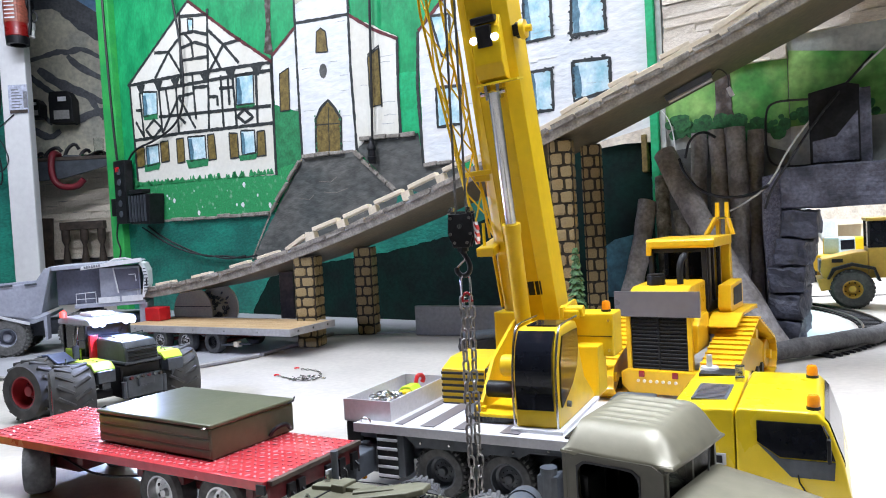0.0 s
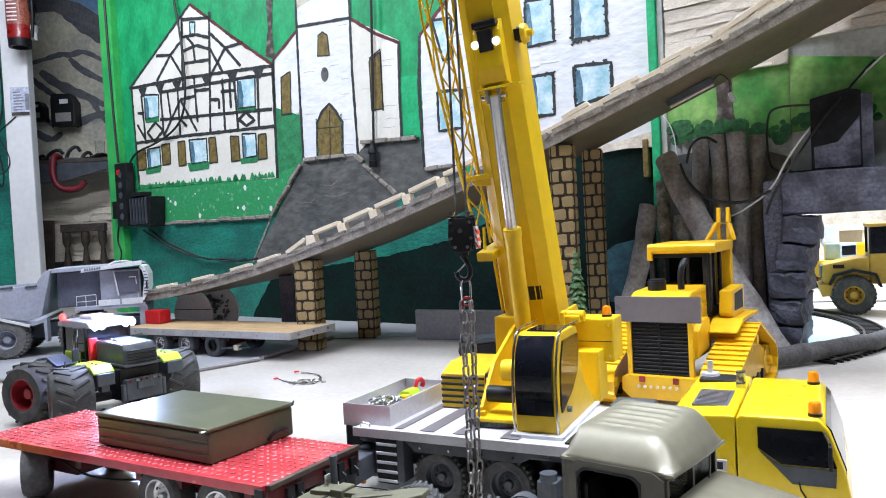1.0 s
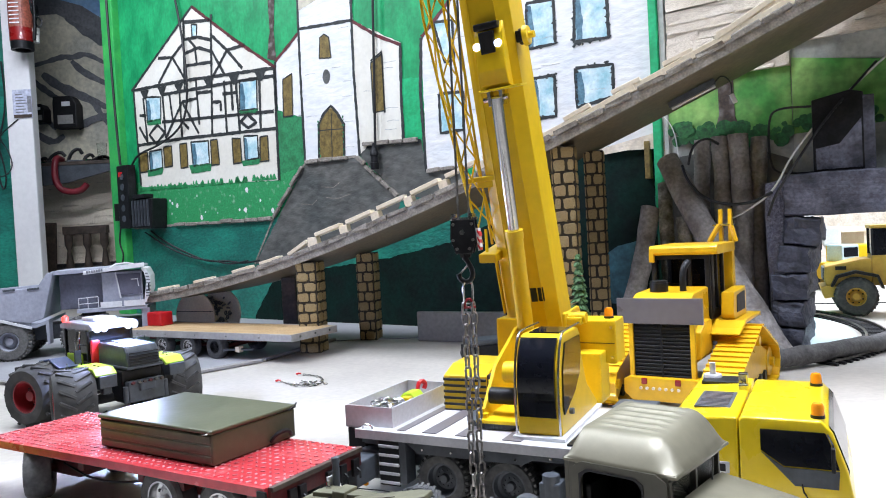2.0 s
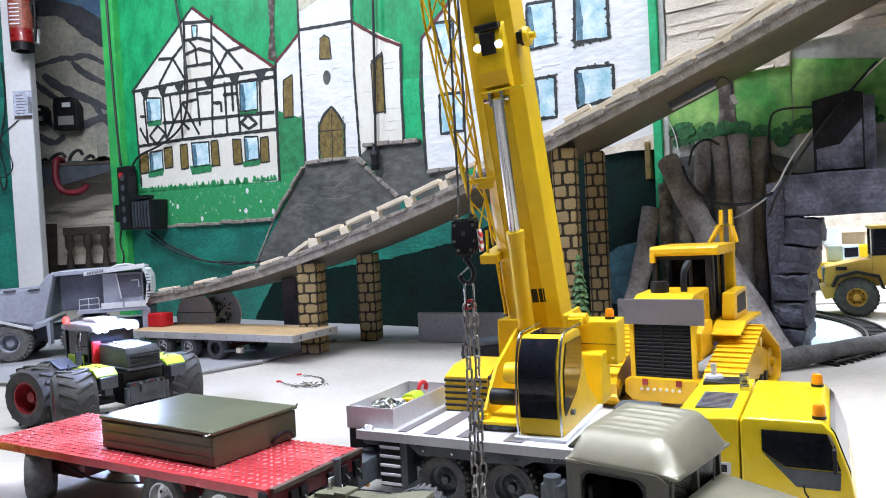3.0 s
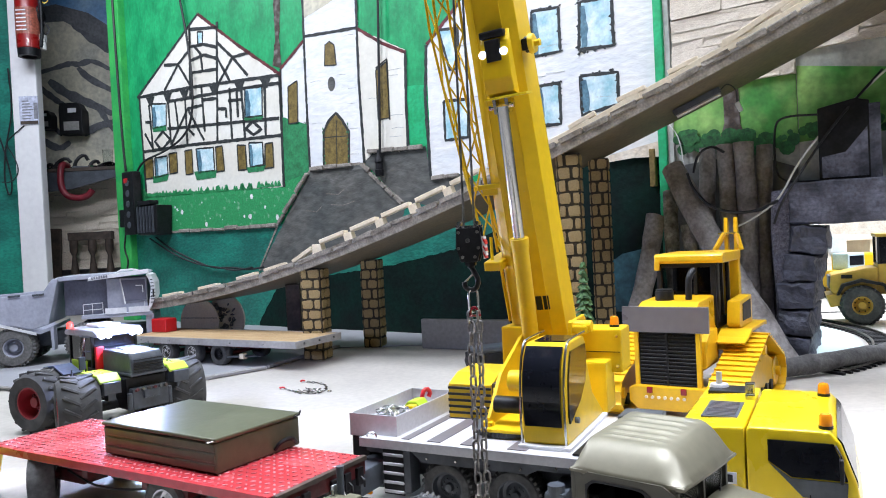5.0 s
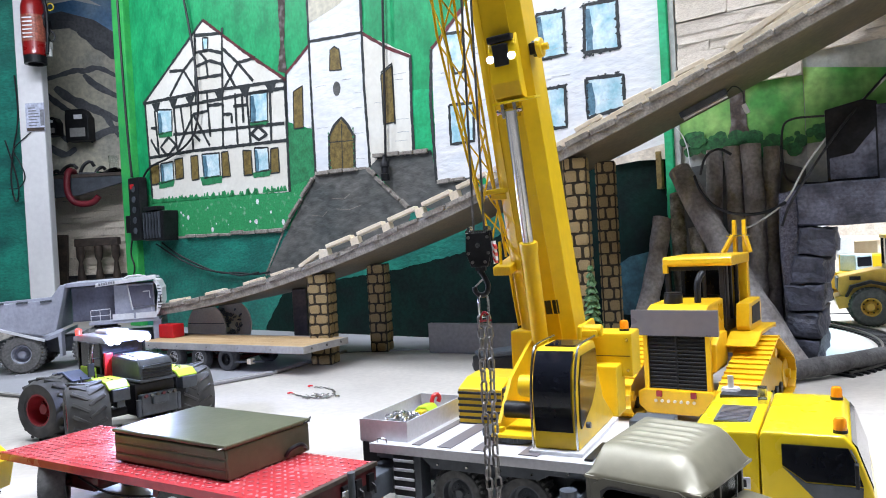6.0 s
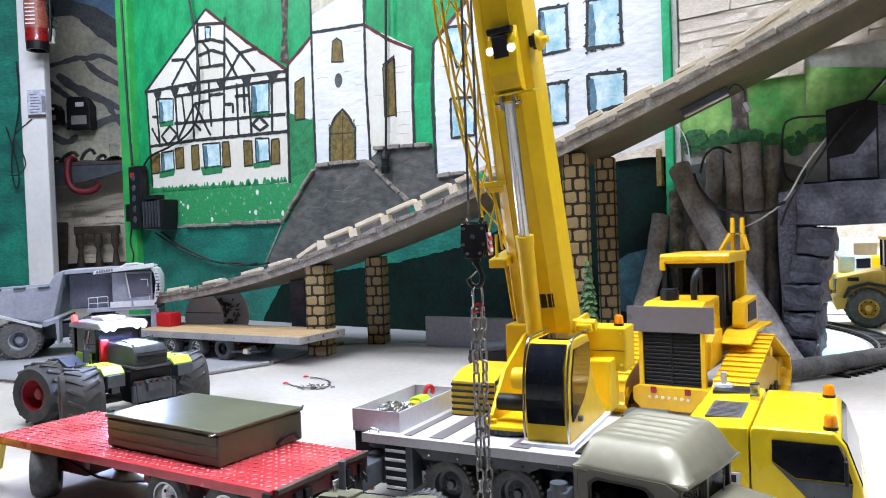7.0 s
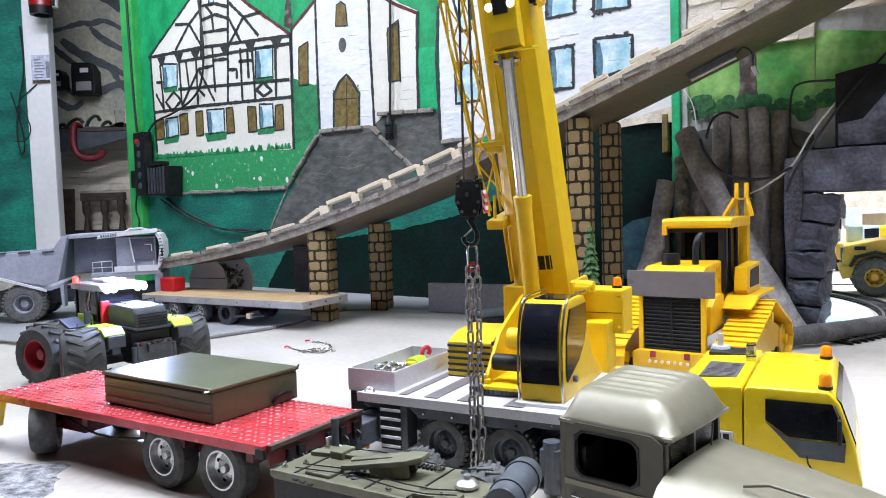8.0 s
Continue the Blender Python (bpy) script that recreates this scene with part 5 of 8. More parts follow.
part("latch", tube([(-0.011, 0, -0.036), (0.004, 0, -0.022)], 0.0013), DARKSTEEL, hook)
ropes = [part("rope", cyl((x, 0.004 * s, 0.045), (x * 0.7, 0.004 * s, 1.08), 0.0011, seg=6), DARKSTEEL, hook) for x in (-0.0085, 0.0085) for s in (-1, 1)]

sling = thing("chain_sling", pose(HX + 0.001, HY, 0.35, 0, 0, 20), "long doubled steel lifting chain with red shackles", "chain")
lm = bpy.data.meshes.new("chain_link")
link_mesh(0.0205, 0.0125, 0.0019).to_mesh(lm)
lm.materials.append(DARKSTEEL)
lm.polygons.foreach_set("use_smooth", [True] * len(lm.polygons))
for side, x in ((0, -0.0066), (1, 0.0066)):
    for k in range(20):
        z = -0.035 - 0.0155 * k
        piece("chain_link", lm, sling, pose(x + 0.0008 * math.sin(k * 1.3 + side), 0.001 * math.cos(k), z, 0, 2 * math.sin(k), 90 * (k % 2) + 30 + 20 * math.sin(k * 0.9 + side)))
part("top_ring", moved(link_mesh(0.036, 0.018, 0.0018), pose(0, 0, -0.012)), STEEL, sling, smooth=True)
part("shackle", merge(tube([(-0.006, 0, -0.034), (-0.006, 0, -0.026), (0.0, 0, -0.021), (0.006, 0, -0.026), (0.006, 0, -0.034)], 0.0021, 8, 1), cyl((-0.009, 0, -0.034), (0.010, 0, -0.034), 0.0018)), LAMPRED, sling)


# ---- red low trailer with an olive box ----
TRAILER = pose(-0.241, 0.967, 0, 0, 0, -31)
trailer = thing("flat_trailer", TRAILER, "red chequer-plate flat trailer with dark red chassis", "trailer")
deck = part("deck", box(-0.68, 0.0, 0.0, 0.196, 0.090, 0.1, 0.002), RED, trailer, "red chequer-plate deck, uneven in tone")
tr = []
for i in range(51):
    for j in range(14):
        tr.append(moved(prism([(-0.0046, 0), (-0.002, -0.0019), (0.002, -0.0019), (0.0046, 0), (0.002, 0.0019), (-0.002, 0.0019)], 0, 0.0013, "z", r=0.0005, seg=1), pose(-0.672 + i * 0.0134, 0.008 + j * 0.0139, 0.1, 0, 0, 45 if (i + j) % 2 else -45)))
tagged(part("tread_studs", merge(*tr), STUD, trailer), "raised tread studs of the chequer plate", kind="stuff")
part("side_rail", box(-0.68, 0.0, -0.006, 0.001, 0.0875, 0.101, 0.001), RED, trailer)
part("end_plate", box(0.0, 0.006, 0.0, 0.196, 0.072, 0.101, 0.001), DARKRED, trailer)
part("end_edge", box(0.004, 0.010, 0.0, 0.196, 0.0945, 0.1015, 0.001), DARKWOOD, trailer)
for y in (0.03, 0.05, 0.11, 0.14, 0.17):
    part("end_hook", merge(box(0.006, 0.012, y, y + 0.014, 0.062, 0.088, 0.001), tube([(0.01, y + 0.007, 0.075), (0.018, y + 0.007, 0.07), (0.018, y + 0.007, 0.06)], 0.0018)), BLACK, trailer)
for y in (0.06, 0.16):
    part("chassis_beam", box(-0.64, -0.01, y, y + 0.016, 0.06, 0.09, 0.002), DARKRED, trailer)
for x in (-0.55, -0.43, -0.28, -0.19, -0.05):
    part("cross_beam", box(x, x + 0.014, 0.01, 0.19, 0.068, 0.088, 0.001), DARKRED, trailer)
part("drawbar_frame", merge(box(-0.62, -0.49, 0.05, 0.18, 0.035, 0.06, 0.003), cyl((-0.56, 0.02, 0.047), (-0.56, 0.208, 0.047), 0.007)), DARKRED, trailer)
for x in (-0.225, -0.098):
    part("axle", cyl((x, 0.02, 0.044), (x, 0.18, 0.044), 0.007), DARKRED, trailer)
    for y, o in ((0.022, -1), (0.176, 1)):
        wheel(trailer, x, y, 0.049, 0.049, 0.036, 0.028, ALU, RUBBER, out=o, hub=0.25, bolts=8)
for y, o in ((0.022, -1), (0.176, 1)):
    w = wheel(trailer, -0.56, y, 0.047, 0.047, 0.042, 0.024, ALU, RUBBERDUST, out=o, hub=0.25, bolts=8)
    w.matrix_basis = w.matrix_basis @ pose(0, 0, 0, 0, 0, -38)
for k in range(7):
    part("end_link", moved(link_mesh(0.013, 0.008, 0.0014, 6, 10), pose(0.014, 0.03 + 0.006 * k, 0.062 - 0.0025 * abs(3 - k), 0, 30 * k, 80)), STEEL, trailer)
part("side_marker", box(-0.012, 0.004, -0.009, -0.005, 0.084, 0.097, 0.001), BLACK, trailer)
part("air_line", tube([(-0.50, 0.03, 0.066), (-0.40, 0.02, 0.050), (-0.30, 0.04, 0.056), (-0.26, 0.05, 0.07)], 0.002, 6, 2), BLACK, trailer)
part("spring_pack", merge(box(-0.275, -0.05, 0.036, 0.046, 0.062, 0.066, 0.001), box(-0.25, -0.075, 0.036, 0.046, 0.058, 0.062, 0.001), box(-0.225, -0.10, 0.036, 0.046, 0.054, 0.058, 0.001)), DARKRED, trailer)
part("tarpaulin_scrap", merge(prism([(-0.40, 0.06), (-0.33, 0.06), (-0.31, 0.082), (-0.345, 0.085), (-0.38, 0.07)], 0.09, 0.14, r=0.003)), PALEWOOD, trailer, "cream cloth scrap tucked under the deck")

chest = thing("olive_case", pose(-0.342, 1.066, 0.1015, 0, 0, -32.7) @ Matrix.Diagonal((0.806, 1.045, 1.02, 1)), "flat olive drab metal case lying on the red trailer", "case")
part("body", box(-0.34, 0.0, 0.0, 0.164, 0, 0.0455, 0.004, 3), CASEOLIVE, chest, smooth=True)
part("lid", merge(box(-0.3425, 0.0025, -0.0025, 0.1665, 0.0462, 0.052, 0.0025, 3)), CASEOLIVE, chest, "olive lid with a rolled rim", True)
# Black filler stands for the shade in the joint below the lid.
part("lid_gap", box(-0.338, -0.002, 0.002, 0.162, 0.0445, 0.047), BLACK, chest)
for z0, z1 in ((0.0025, 0.0135), (0.0165, 0.029), (0.032, 0.0435)):
    part("pressed_panel", box(-0.336, -0.004, -0.0016, 0.003, z0, z1, 0.0014, 3), CASEOLIVE, chest, smooth=True)
part("latch", tube([(-0.02, -0.003, 0.046), (-0.012, -0.009, 0.047), (-0.002, -0.004, 0.0485), (-0.012, 0.004, 0.05), (-0.022, 0.0, 0.048)], 0.0012, 6, 2), STEEL, chest)
part("latch", tube([(0.002, 0.15, 0.046), (0.008, 0.158, 0.05), (0.004, 0.166, 0.055), (-0.004, 0.168, 0.05)], 0.0014, 6, 2), BLACK, chest)
part("latch", tube([(-0.335, 0.0, 0.046), (-0.345, 0.006, 0.05), (-0.34, 0.014, 0.054)], 0.0014, 6, 2), BLACK, chest)
part("corner_handle", tube([(0.001, 0.11, 0.006), (0.010, 0.112, 0.016), (0.014, 0.125, 0.020), (0.014, 0.138, 0.018), (0.006, 0.15, 0.008)], 0.0035, 8, 2), BLACK, chest, smooth=True)

# ---- olive army tractor unit ----
TRUCK = pose(0.106, 0.66, 0, 0, 0, -41)
truck = thing("army_truck", TRUCK, "olive drab bonneted army truck with a fifth-wheel deck", "truck")
cabin = new("cabin")


def window_frame(x0, x1, z0, z1, a0, a1, c0, c1, r, y0, y1):
    """A sheet in the xz plane with a round-cornered opening."""
    bm = bmesh.new()
    inner, outer = [], []
    for k in range(24):
        a = 2 * math.pi * (k + 0.5) / 24
        c, s = math.cos(a), math.sin(a)
        q = max(abs(c), abs(s))
        ix, iz = (a1 - r if c > 0 else a0 + r), (c1 - r if s > 0 else c0 + r)
        inner.append((ix + r * c, iz + r * s))
        outer.append(((x0 + x1) / 2 + (x1 - x0) / 2 * c / q, (z0 + z1) / 2 + (z1 - z0) / 2 * s / q))
    rings = [[bm.verts.new((x, y, z)) for x, z in loop] for loop, y in ((outer, y0), (inner, y0), (inner, y1), (outer, y1))]
    for a, b in zip(rings, rings[1:] + rings[:1]):
        ring_faces(bm, a, b)
    bmesh.ops.recalc_face_normals(bm, faces=bm.faces)
    return bm
cabin.parent = truck


def roof_mesh():
    """A domed cab roof with a flat rolled rim."""
    bm = bmesh.new()
    nx, ny = 24, 72

    def ease(a):
        a = min(max(a, 0.0), 1.0)
        return a * a * (3 - 2 * a)

    def dome(a):
        return 1 - (1 - min(max(a, 0.0), 1.0)) ** 1.8

    rows = []
    for i in range(nx + 1):
        row = []
        for j in range(ny + 1):
            u, v = 2 * i / nx - 1, 2 * j / ny - 1
            k = dome((u + 1) / 0.20) * dome((1 - u) / 0.55) * dome((v + 1) / 0.46) * dome((1 - v) / 0.22)
            z = 0.213 + (0.0265 + 0.005 * v) * k
            rib = ease((u + 0.7) / 0.1) * ease((0.45 - u) / 0.1) * ease((0.62 - abs(v - 0.14)) / 0.1)
            z += 0.0018 * rib * max(0.0, math.cos(v * 9.5 * math.pi)) ** 1.5
            f = 1 - 0.035 * (abs(u * v) ** 3)
            row.append(bm.verts.new((0.045 + 0.055 * u * f, 0.072 + 0.061 * v * f, z + 0.001)))
        rows.append(row)
    for a, b in zip(rows, rows[1:]):
        for i in range(ny):
            bm.faces.new((a[i], b[i], b[i + 1], a[i + 1]))
    ext = bmesh.ops.extrude_face_region(bm, geom=list(bm.faces))
    for v in [g for g in ext["geom"] if isinstance(g, bmesh.types.BMVert)]:
        v.co.z -= 0.004
    bmesh.ops.recalc_face_normals(bm, faces=bm.faces)
    return bm


part("roof", roof_mesh(), OLIVEPALE, cabin, "paler olive domed roof with pressed ribs", True)
part("roof_rim", tube([(-0.0085, 0.013, 0.212), (0.099, 0.013, 0.212), (0.099, 0.131, 0.212), (-0.0085, 0.131, 0.212), (-0.0085, 0.013, 0.212)], 0.0018, 8), OLIVEPALE, cabin, smooth=True)
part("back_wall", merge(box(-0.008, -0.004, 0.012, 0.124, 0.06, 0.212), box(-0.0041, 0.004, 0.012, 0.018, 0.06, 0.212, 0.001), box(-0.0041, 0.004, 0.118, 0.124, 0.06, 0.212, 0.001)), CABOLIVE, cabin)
for y0, y1 in ((0.010, 0.015), (0.121, 0.126)):
    d = new("door")
    d.parent = truck
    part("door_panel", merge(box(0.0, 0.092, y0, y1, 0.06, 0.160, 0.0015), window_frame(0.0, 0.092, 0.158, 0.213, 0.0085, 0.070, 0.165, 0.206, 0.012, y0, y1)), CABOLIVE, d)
    part("window_bead", window_frame(0.0078, 0.0707, 0.1643, 0.2067, 0.0093, 0.0692, 0.1658, 0.2052, 0.0115, y0 - 0.0008, y0), BLACK, d)
    part("door_handle", tube([(0.008, y0 - 0.001, 0.148), (0.008, y0 - 0.005, 0.148), (0.024, y0 - 0.005, 0.147), (0.024, y0 - 0.001, 0.147)], 0.0012), STEEL, d)
    part("hinge", cyl((0.093, y0 - 0.002, 0.12), (0.093, y0 - 0.002, 0.132), 0.002, seg=8), CABOLIVE, d)
    part("belt_strip", box(-0.002, 0.094, y0 - 0.0015, y0, 0.156, 0.1605), OLIVEPALE, d)
part("front_frame", merge(box(0.086, 0.092, 0.012, 0.124, 0.205, 0.213), box(0.088, 0.094, 0.012, 0.016, 0.16, 0.208), box(0.088, 0.094, 0.12, 0.124, 0.16, 0.208), box(0.088, 0.094, 0.066, 0.070, 0.16, 0.208), box(0.086, 0.098, 0.010, 0.126, 0.155, 0.165, 0.002)), CABOLIVE, cabin)
part("windscreen", box(0.0905, 0.0915, 0.016, 0.12, 0.165, 0.206), CLEAR, cabin)
# Dark far pane and black sheets added for the shaded inside of the cab.
part("far_pane", box(0.006, 0.068, 0.1225, 0.1235, 0.162, 0.204), DARKGLASS, cabin)
part("head_lining", box(-0.004, 0.088, 0.016, 0.12, 0.206, 0.209), BLACK, cabin)
part("rear_lining", box(-0.0038, -0.002, 0.018, 0.118, 0.065, 0.206), BLACK, cabin)
part("seat", merge(box(0.01, 0.04, 0.02, 0.055, 0.11, 0.145, 0.006), box(0.004, 0.014, 0.02, 0.055, 0.14, 0.19, 0.004), box(0.01, 0.04, 0.08, 0.115, 0.11, 0.145, 0.006), box(0.004, 0.014, 0.08, 0.115, 0.14, 0.19, 0.004)), BLACK, cabin)
part("steering_wheel", moved(lathe([(0.014, -0.0015), (0.017, -0.0015), (0.017, 0.0015), (0.014, 0.0015)], 24, "z"), pose(0.065, 0.1, 0.163, 0, 55, 0)), BLACK, cabin, smooth=True)
part("wiper", tube([(0.095, 0.105, 0.205), (0.097, 0.095, 0.18), (0.097, 0.09, 0.168)], 0.001), STEEL, cabin)
part("cab_floor", box(-0.004, 0.09, 0.012, 0.124, 0.058, 0.064), BLACK, cabin)
bonnet = bmesh.new()
rows = []
for i in range(13):
    x = 0.094 + 0.0165 * i
    row = []
    for j in range(15):
        v = 2 * j / 14 - 1
        w = 0.086 - 0.006 * i / 12
        z = 0.187 - 0.0022 * i - 0.018 * abs(v) ** 5 - 0.00006 * i * i
        if abs(abs(v) - 0.45) < 0.08 and i > 2:
            z += 0.0018
        row.append(bonnet.verts.new((x, 0.068 + w * v, z)))
    row = [bonnet.verts.new((x, row[0].co.y - 0.002, 0.10))] + row + [bonnet.verts.new((x, row[-1].co.y + 0.002, 0.10))]
    rows.append(row)
for a, b in zip(rows, rows[1:]):
    for i in range(16):
        bonnet.faces.new((a[i], b[i], b[i + 1], a[i + 1]))
bonnet.faces.new(rows[-1]), bonnet.faces.new(rows[0])
bmesh.ops.recalc_face_normals(bonnet, faces=bonnet.faces)
part("bonnet", bonnet, OLIVEPALE, truck, "paler olive bonnet with raised creases", True)
part("bonnet_handle", tube([(0.15, 0.028, 0.182), (0.17, 0.028, 0.187), (0.28, 0.03, 0.176)], 0.0012), OLIVE, truck)
for y in (-0.01, 0.146):
    part("fender", prism([(0.11, 0.10), (0.13, 0.135), (0.27, 0.135), (0.30, 0.10), (0.29, 0.10), (0.265, 0.128), (0.135, 0.128), (0.12, 0.10)], y - 0.025, y + 0.025, r=0.002), OLIVE, truck)
part("bumper", box(0.295, 0.305, -0.03, 0.166, 0.06, 0.09, 0.003), OLIVE, truck)
for y in (0.02, 0.104):
    part("frame_rail", box(-0.40, 0.3, y, y + 0.012, 0.05, 0.0715, 0.001), CABOLIVE, truck)
for x, yn in ((0.2, -0.012), (-0.2, 0.045), (-0.32, 0.035)):
    for y, o in ((yn, -1), (0.148, 1)) if x != -0.2 else ((yn, -1),):
        wheel(truck, x, y, 0.043, 0.043, 0.034, 0.023, OLIVE, RUBBER, lugs=26, out=o)
wheel(truck, -0.192, 0.134, 0.047, 0.047, 0.044, 0.024, OLIVE, RUBBER, lugs=22, out=1)
plate = new("deck_plate")
plate.parent = truck
plate.matrix_basis = pose(0, 0, -0.008)
part("deck_sheet", box(-0.395, -0.115, -0.028, 0.118, 0.080, 0.092, 0.002), OLIVE, plate)
part("deck_side", box(-0.393, -0.115, -0.0275, -0.024, 0.055, 0.081, 0.001), BLACK, plate)
part("deck_lip", box(-0.396, -0.115, -0.031, -0.0275, 0.083, 0.0925, 0.001), OLIVE, plate)
for x in (-0.36, -0.25, -0.19):
    part("seam", box(x, x + 0.0025, -0.025, 0.115, 0.092, 0.0932), BLACK, plate)
for i, (x, y) in enumerate(((-0.385, -0.01), (-0.385, 0.1), (-0.33, -0.012), (-0.28, 0.1), (-0.22, -0.015), (-0.2, 0.09), (-0.15, 0.1), (-0.15, -0.01), (-0.37, 0.02))):
    part("bolt", merge(cyl((x, y, 0.092), (x, y, 0.0945), 0.0045, seg=10), cyl((x, y, 0.0945), (x, y, 0.0975 + 0.004 * (i % 2)), 0.0022, seg=8)), STEEL, plate)
fifth = new("fifth_wheel")
fifth.parent = truck
fifth.matrix_basis = pose(-0.245, 0.048, 0.086, 0, -9, 12) @ Matrix.Diagonal((0.85, 0.72, 1, 1))
part("skid_plate", prism([(-0.075, -0.03), (-0.06, -0.036), (0.03, -0.036), (0.052, -0.02), (0.055, 0.02), (0.03, 0.036), (-0.06, 0.036), (-0.075, 0.03), (-0.07, 0.008), (0.0, 0.004), (0.0, -0.004), (-0.07, -0.008)], 0.012, 0.019, "z", r=0.002), OLIVE, fifth, "tilted slotted skid plate")
part("pivot_block", merge(box(-0.03, 0.03, -0.03, -0.016, -0.004, 0.013, 0.002), box(-0.03, 0.03, 0.016, 0.03, -0.004, 0.013, 0.002), cyl((0.0, -0.034, 0.006), (0.0, 0.034, 0.006), 0.005)), OLIVE, fifth)
for y in (-0.02, 0.0, 0.095):
    part("control_rod", tube([(-0.36, y, 0.09), (-0.28, y + 0.012, 0.092), (-0.18, y - 0.004, 0.091), (-0.13, y + 0.01, 0.094)], 0.0009, 6, 1), BLACK, truck)
for b in ((-0.345, -0.305, -0.02, 0.02, 0.083, 0.0885), (-0.185, -0.13, -0.02, 0.012, 0.083, 0.090), (-0.355, -0.335, 0.06, 0.1, 0.083, 0.094)):
    part("raised_panel", box(*b, 0.002), OLIVE, truck)
for i in range(3):
    part("tie_slot", box(-0.37 + 0.014 * i, -0.362 + 0.014 * i, -0.024, -0.018, 0.0835, 0.0862, 0.001, 1), BLACK, truck)
part("rail_strip", merge(prism([(-0.385, 0.055), (-0.31, 0.075), (-0.30, 0.095), (-0.33, 0.096), (-0.385, 0.075)], 0.084, 0.090, "z", r=0.001)), OLIVE, truck)
for k in range(9):
    part("louvre", box(-0.248 + k * 0.006, -0.245 + k * 0.006, 0.088, 0.104, 0.0925, 0.0955), BLACK, plate)
part("winch_puck", lathe([(0.0005, 0.092), (0.013, 0.092), (0.014, 0.096), (0.010, 0.100), (0.004, 0.101), (0.004, 0.106), (0.0005, 0.106)], 28, "z"), ALU, truck, "bright round steel winch cap", True).matrix_basis = pose(-0.184, 0.085, -0.006)
part("air_tank", merge(cyl((0, 0, 0), (0, 0.10, 0), 0.019, seg=28, bevel=0.003), *[lathe([(0.0185, y), (0.0208, y), (0.0208, y + 0.005), (0.0185, y + 0.005)], 28) for y in (0.022, 0.078)]), CHARCOAL, truck, smooth=True).matrix_basis = pose(-0.092, 0.030, 0.104, 0, 0, 21)
DECK = pose(-0.422, -0.016, 0, 0, 0, 10) @ Matrix.Diagonal((1, 0.74, 1, 1)) @ pose(0.395, 0.028, 0)
for c in truck.children:
    if c.name.split(".")[0] in ("deck_plate", "fifth_wheel", "control_rod", "raised_panel", "rail_strip"):
        c.matrix_basis = DECK @ c.matrix_basis
part("rear_lamp", merge(box(-0.426, -0.419, -0.008, 0.012, 0.054, 0.068, 0.001), box(-0.436, -0.429, 0.05, 0.068, 0.054, 0.068, 0.001)), REDPLAS, truck)
part("marker_post", merge(box(-0.432, -0.39, 0.088, 0.102, 0.064, 0.070, 0.001), cyl((-0.43, 0.095, 0.066), (-0.43, 0.095, 0.118), 0.005, seg=14), cyl((-0.43, 0.095, 0.114), (-0.43, 0.095, 0.122), 0.0058, seg=14)), CHARCOAL, truck)
part("warning_board", box(-0.438, -0.436, 0.084, 0.106, 0.066, 0.096), OFFWHITE, truck, "white board with slanting red bars")
for k in range(2):
    part("warning_bar", prism([(0.0845, 0.070 + 0.012 * k), (0.1055, 0.078 + 0.012 * k), (0.1055, 0.084 + 0.012 * k), (0.0845, 0.076 + 0.012 * k)], -0.4395, -0.438, "x"), REDPLAS, truck)


# ---- bulldozer ----
DOZER = pose(0.5406, 1.7239, 0, 0, 0, -124)
dozer = thing("bulldozer", DOZER, "orange-yellow high-drive model bulldozer with grey front plate", "bulldozer")
part("hood", prism([(-0.09, 0.10), (0.078, 0.10), (0.078, 0.248), (0.05, 0.258), (-0.09, 0.262)], -0.066, 0.068, r=0.004), DOZYEL, dozer)
part("front_plate", box(0.084, 0.092, -0.098, 0.096, 0.192, 0.25, 0.0015), GREYPLATE, dozer, "smooth grey-violet plate across the front")
grille = new("grille")
grille.parent = dozer
part("backing", box(0.077, 0.081, -0.064, 0.066, 0.070, 0.193), BLACK, grille)
for k in range(14):
    part("slat", box(0.080, 0.0855, -0.062, 0.064, 0.072 + k * 0.0084, 0.0752 + k * 0.0084, 0.0006, 1), BLACK, grille)
part("grille_stile", box(0.0805, 0.0858, -0.002, 0.002, 0.070, 0.190, 0.0006), BLACK, dozer)
for y in (-0.074, 0.065):
    part("grille_post", box(0.074, 0.088, y, y + 0.010, 0.060, 0.196, 0.001), DOZYEL, dozer)
part("bumper", prism([(-0.068, 0.016), (0.068, 0.016), (0.088, 0.034), (0.088, 0.064), (0.074, 0.071), (-0.074, 0.071), (-0.088, 0.064), (-0.088, 0.034)], 0.06, 0.096, "x", r=0.003), DOZYEL, dozer)
for y in (-0.045, 0.031):
    part("tail_lamp", box(0.095, 0.101, y, y + 0.013, 0.055, 0.069, 0.002), LAMPRED, dozer)
for k in range(7):
    part("bolt", cyl((0.095, -0.047 + k * 0.0142, 0.046), (0.1, -0.047 + k * 0.0142, 0.046), 0.0036, seg=8), PALEWOOD, dozer)
for s in (-1, 1):
    part("side_arm", merge(prism([(0.07, 0.11), (0.06, 0.17), (0.02, 0.19), (-0.04, 0.19), (-0.04, 0.12)], min(s * 0.062, s * 0.082), max(s * 0.062, s * 0.082), r=0.003)), DOZYEL, dozer)
part("air_filter", merge(cyl((0.02, -0.02, 0.256), (0.02, -0.02, 0.28), 0.021, seg=24, bevel=0.002), cyl((0.02, -0.02, 0.28), (0.02, -0.02, 0.284), 0.019, seg=24)), BLACK, dozer, smooth=True)
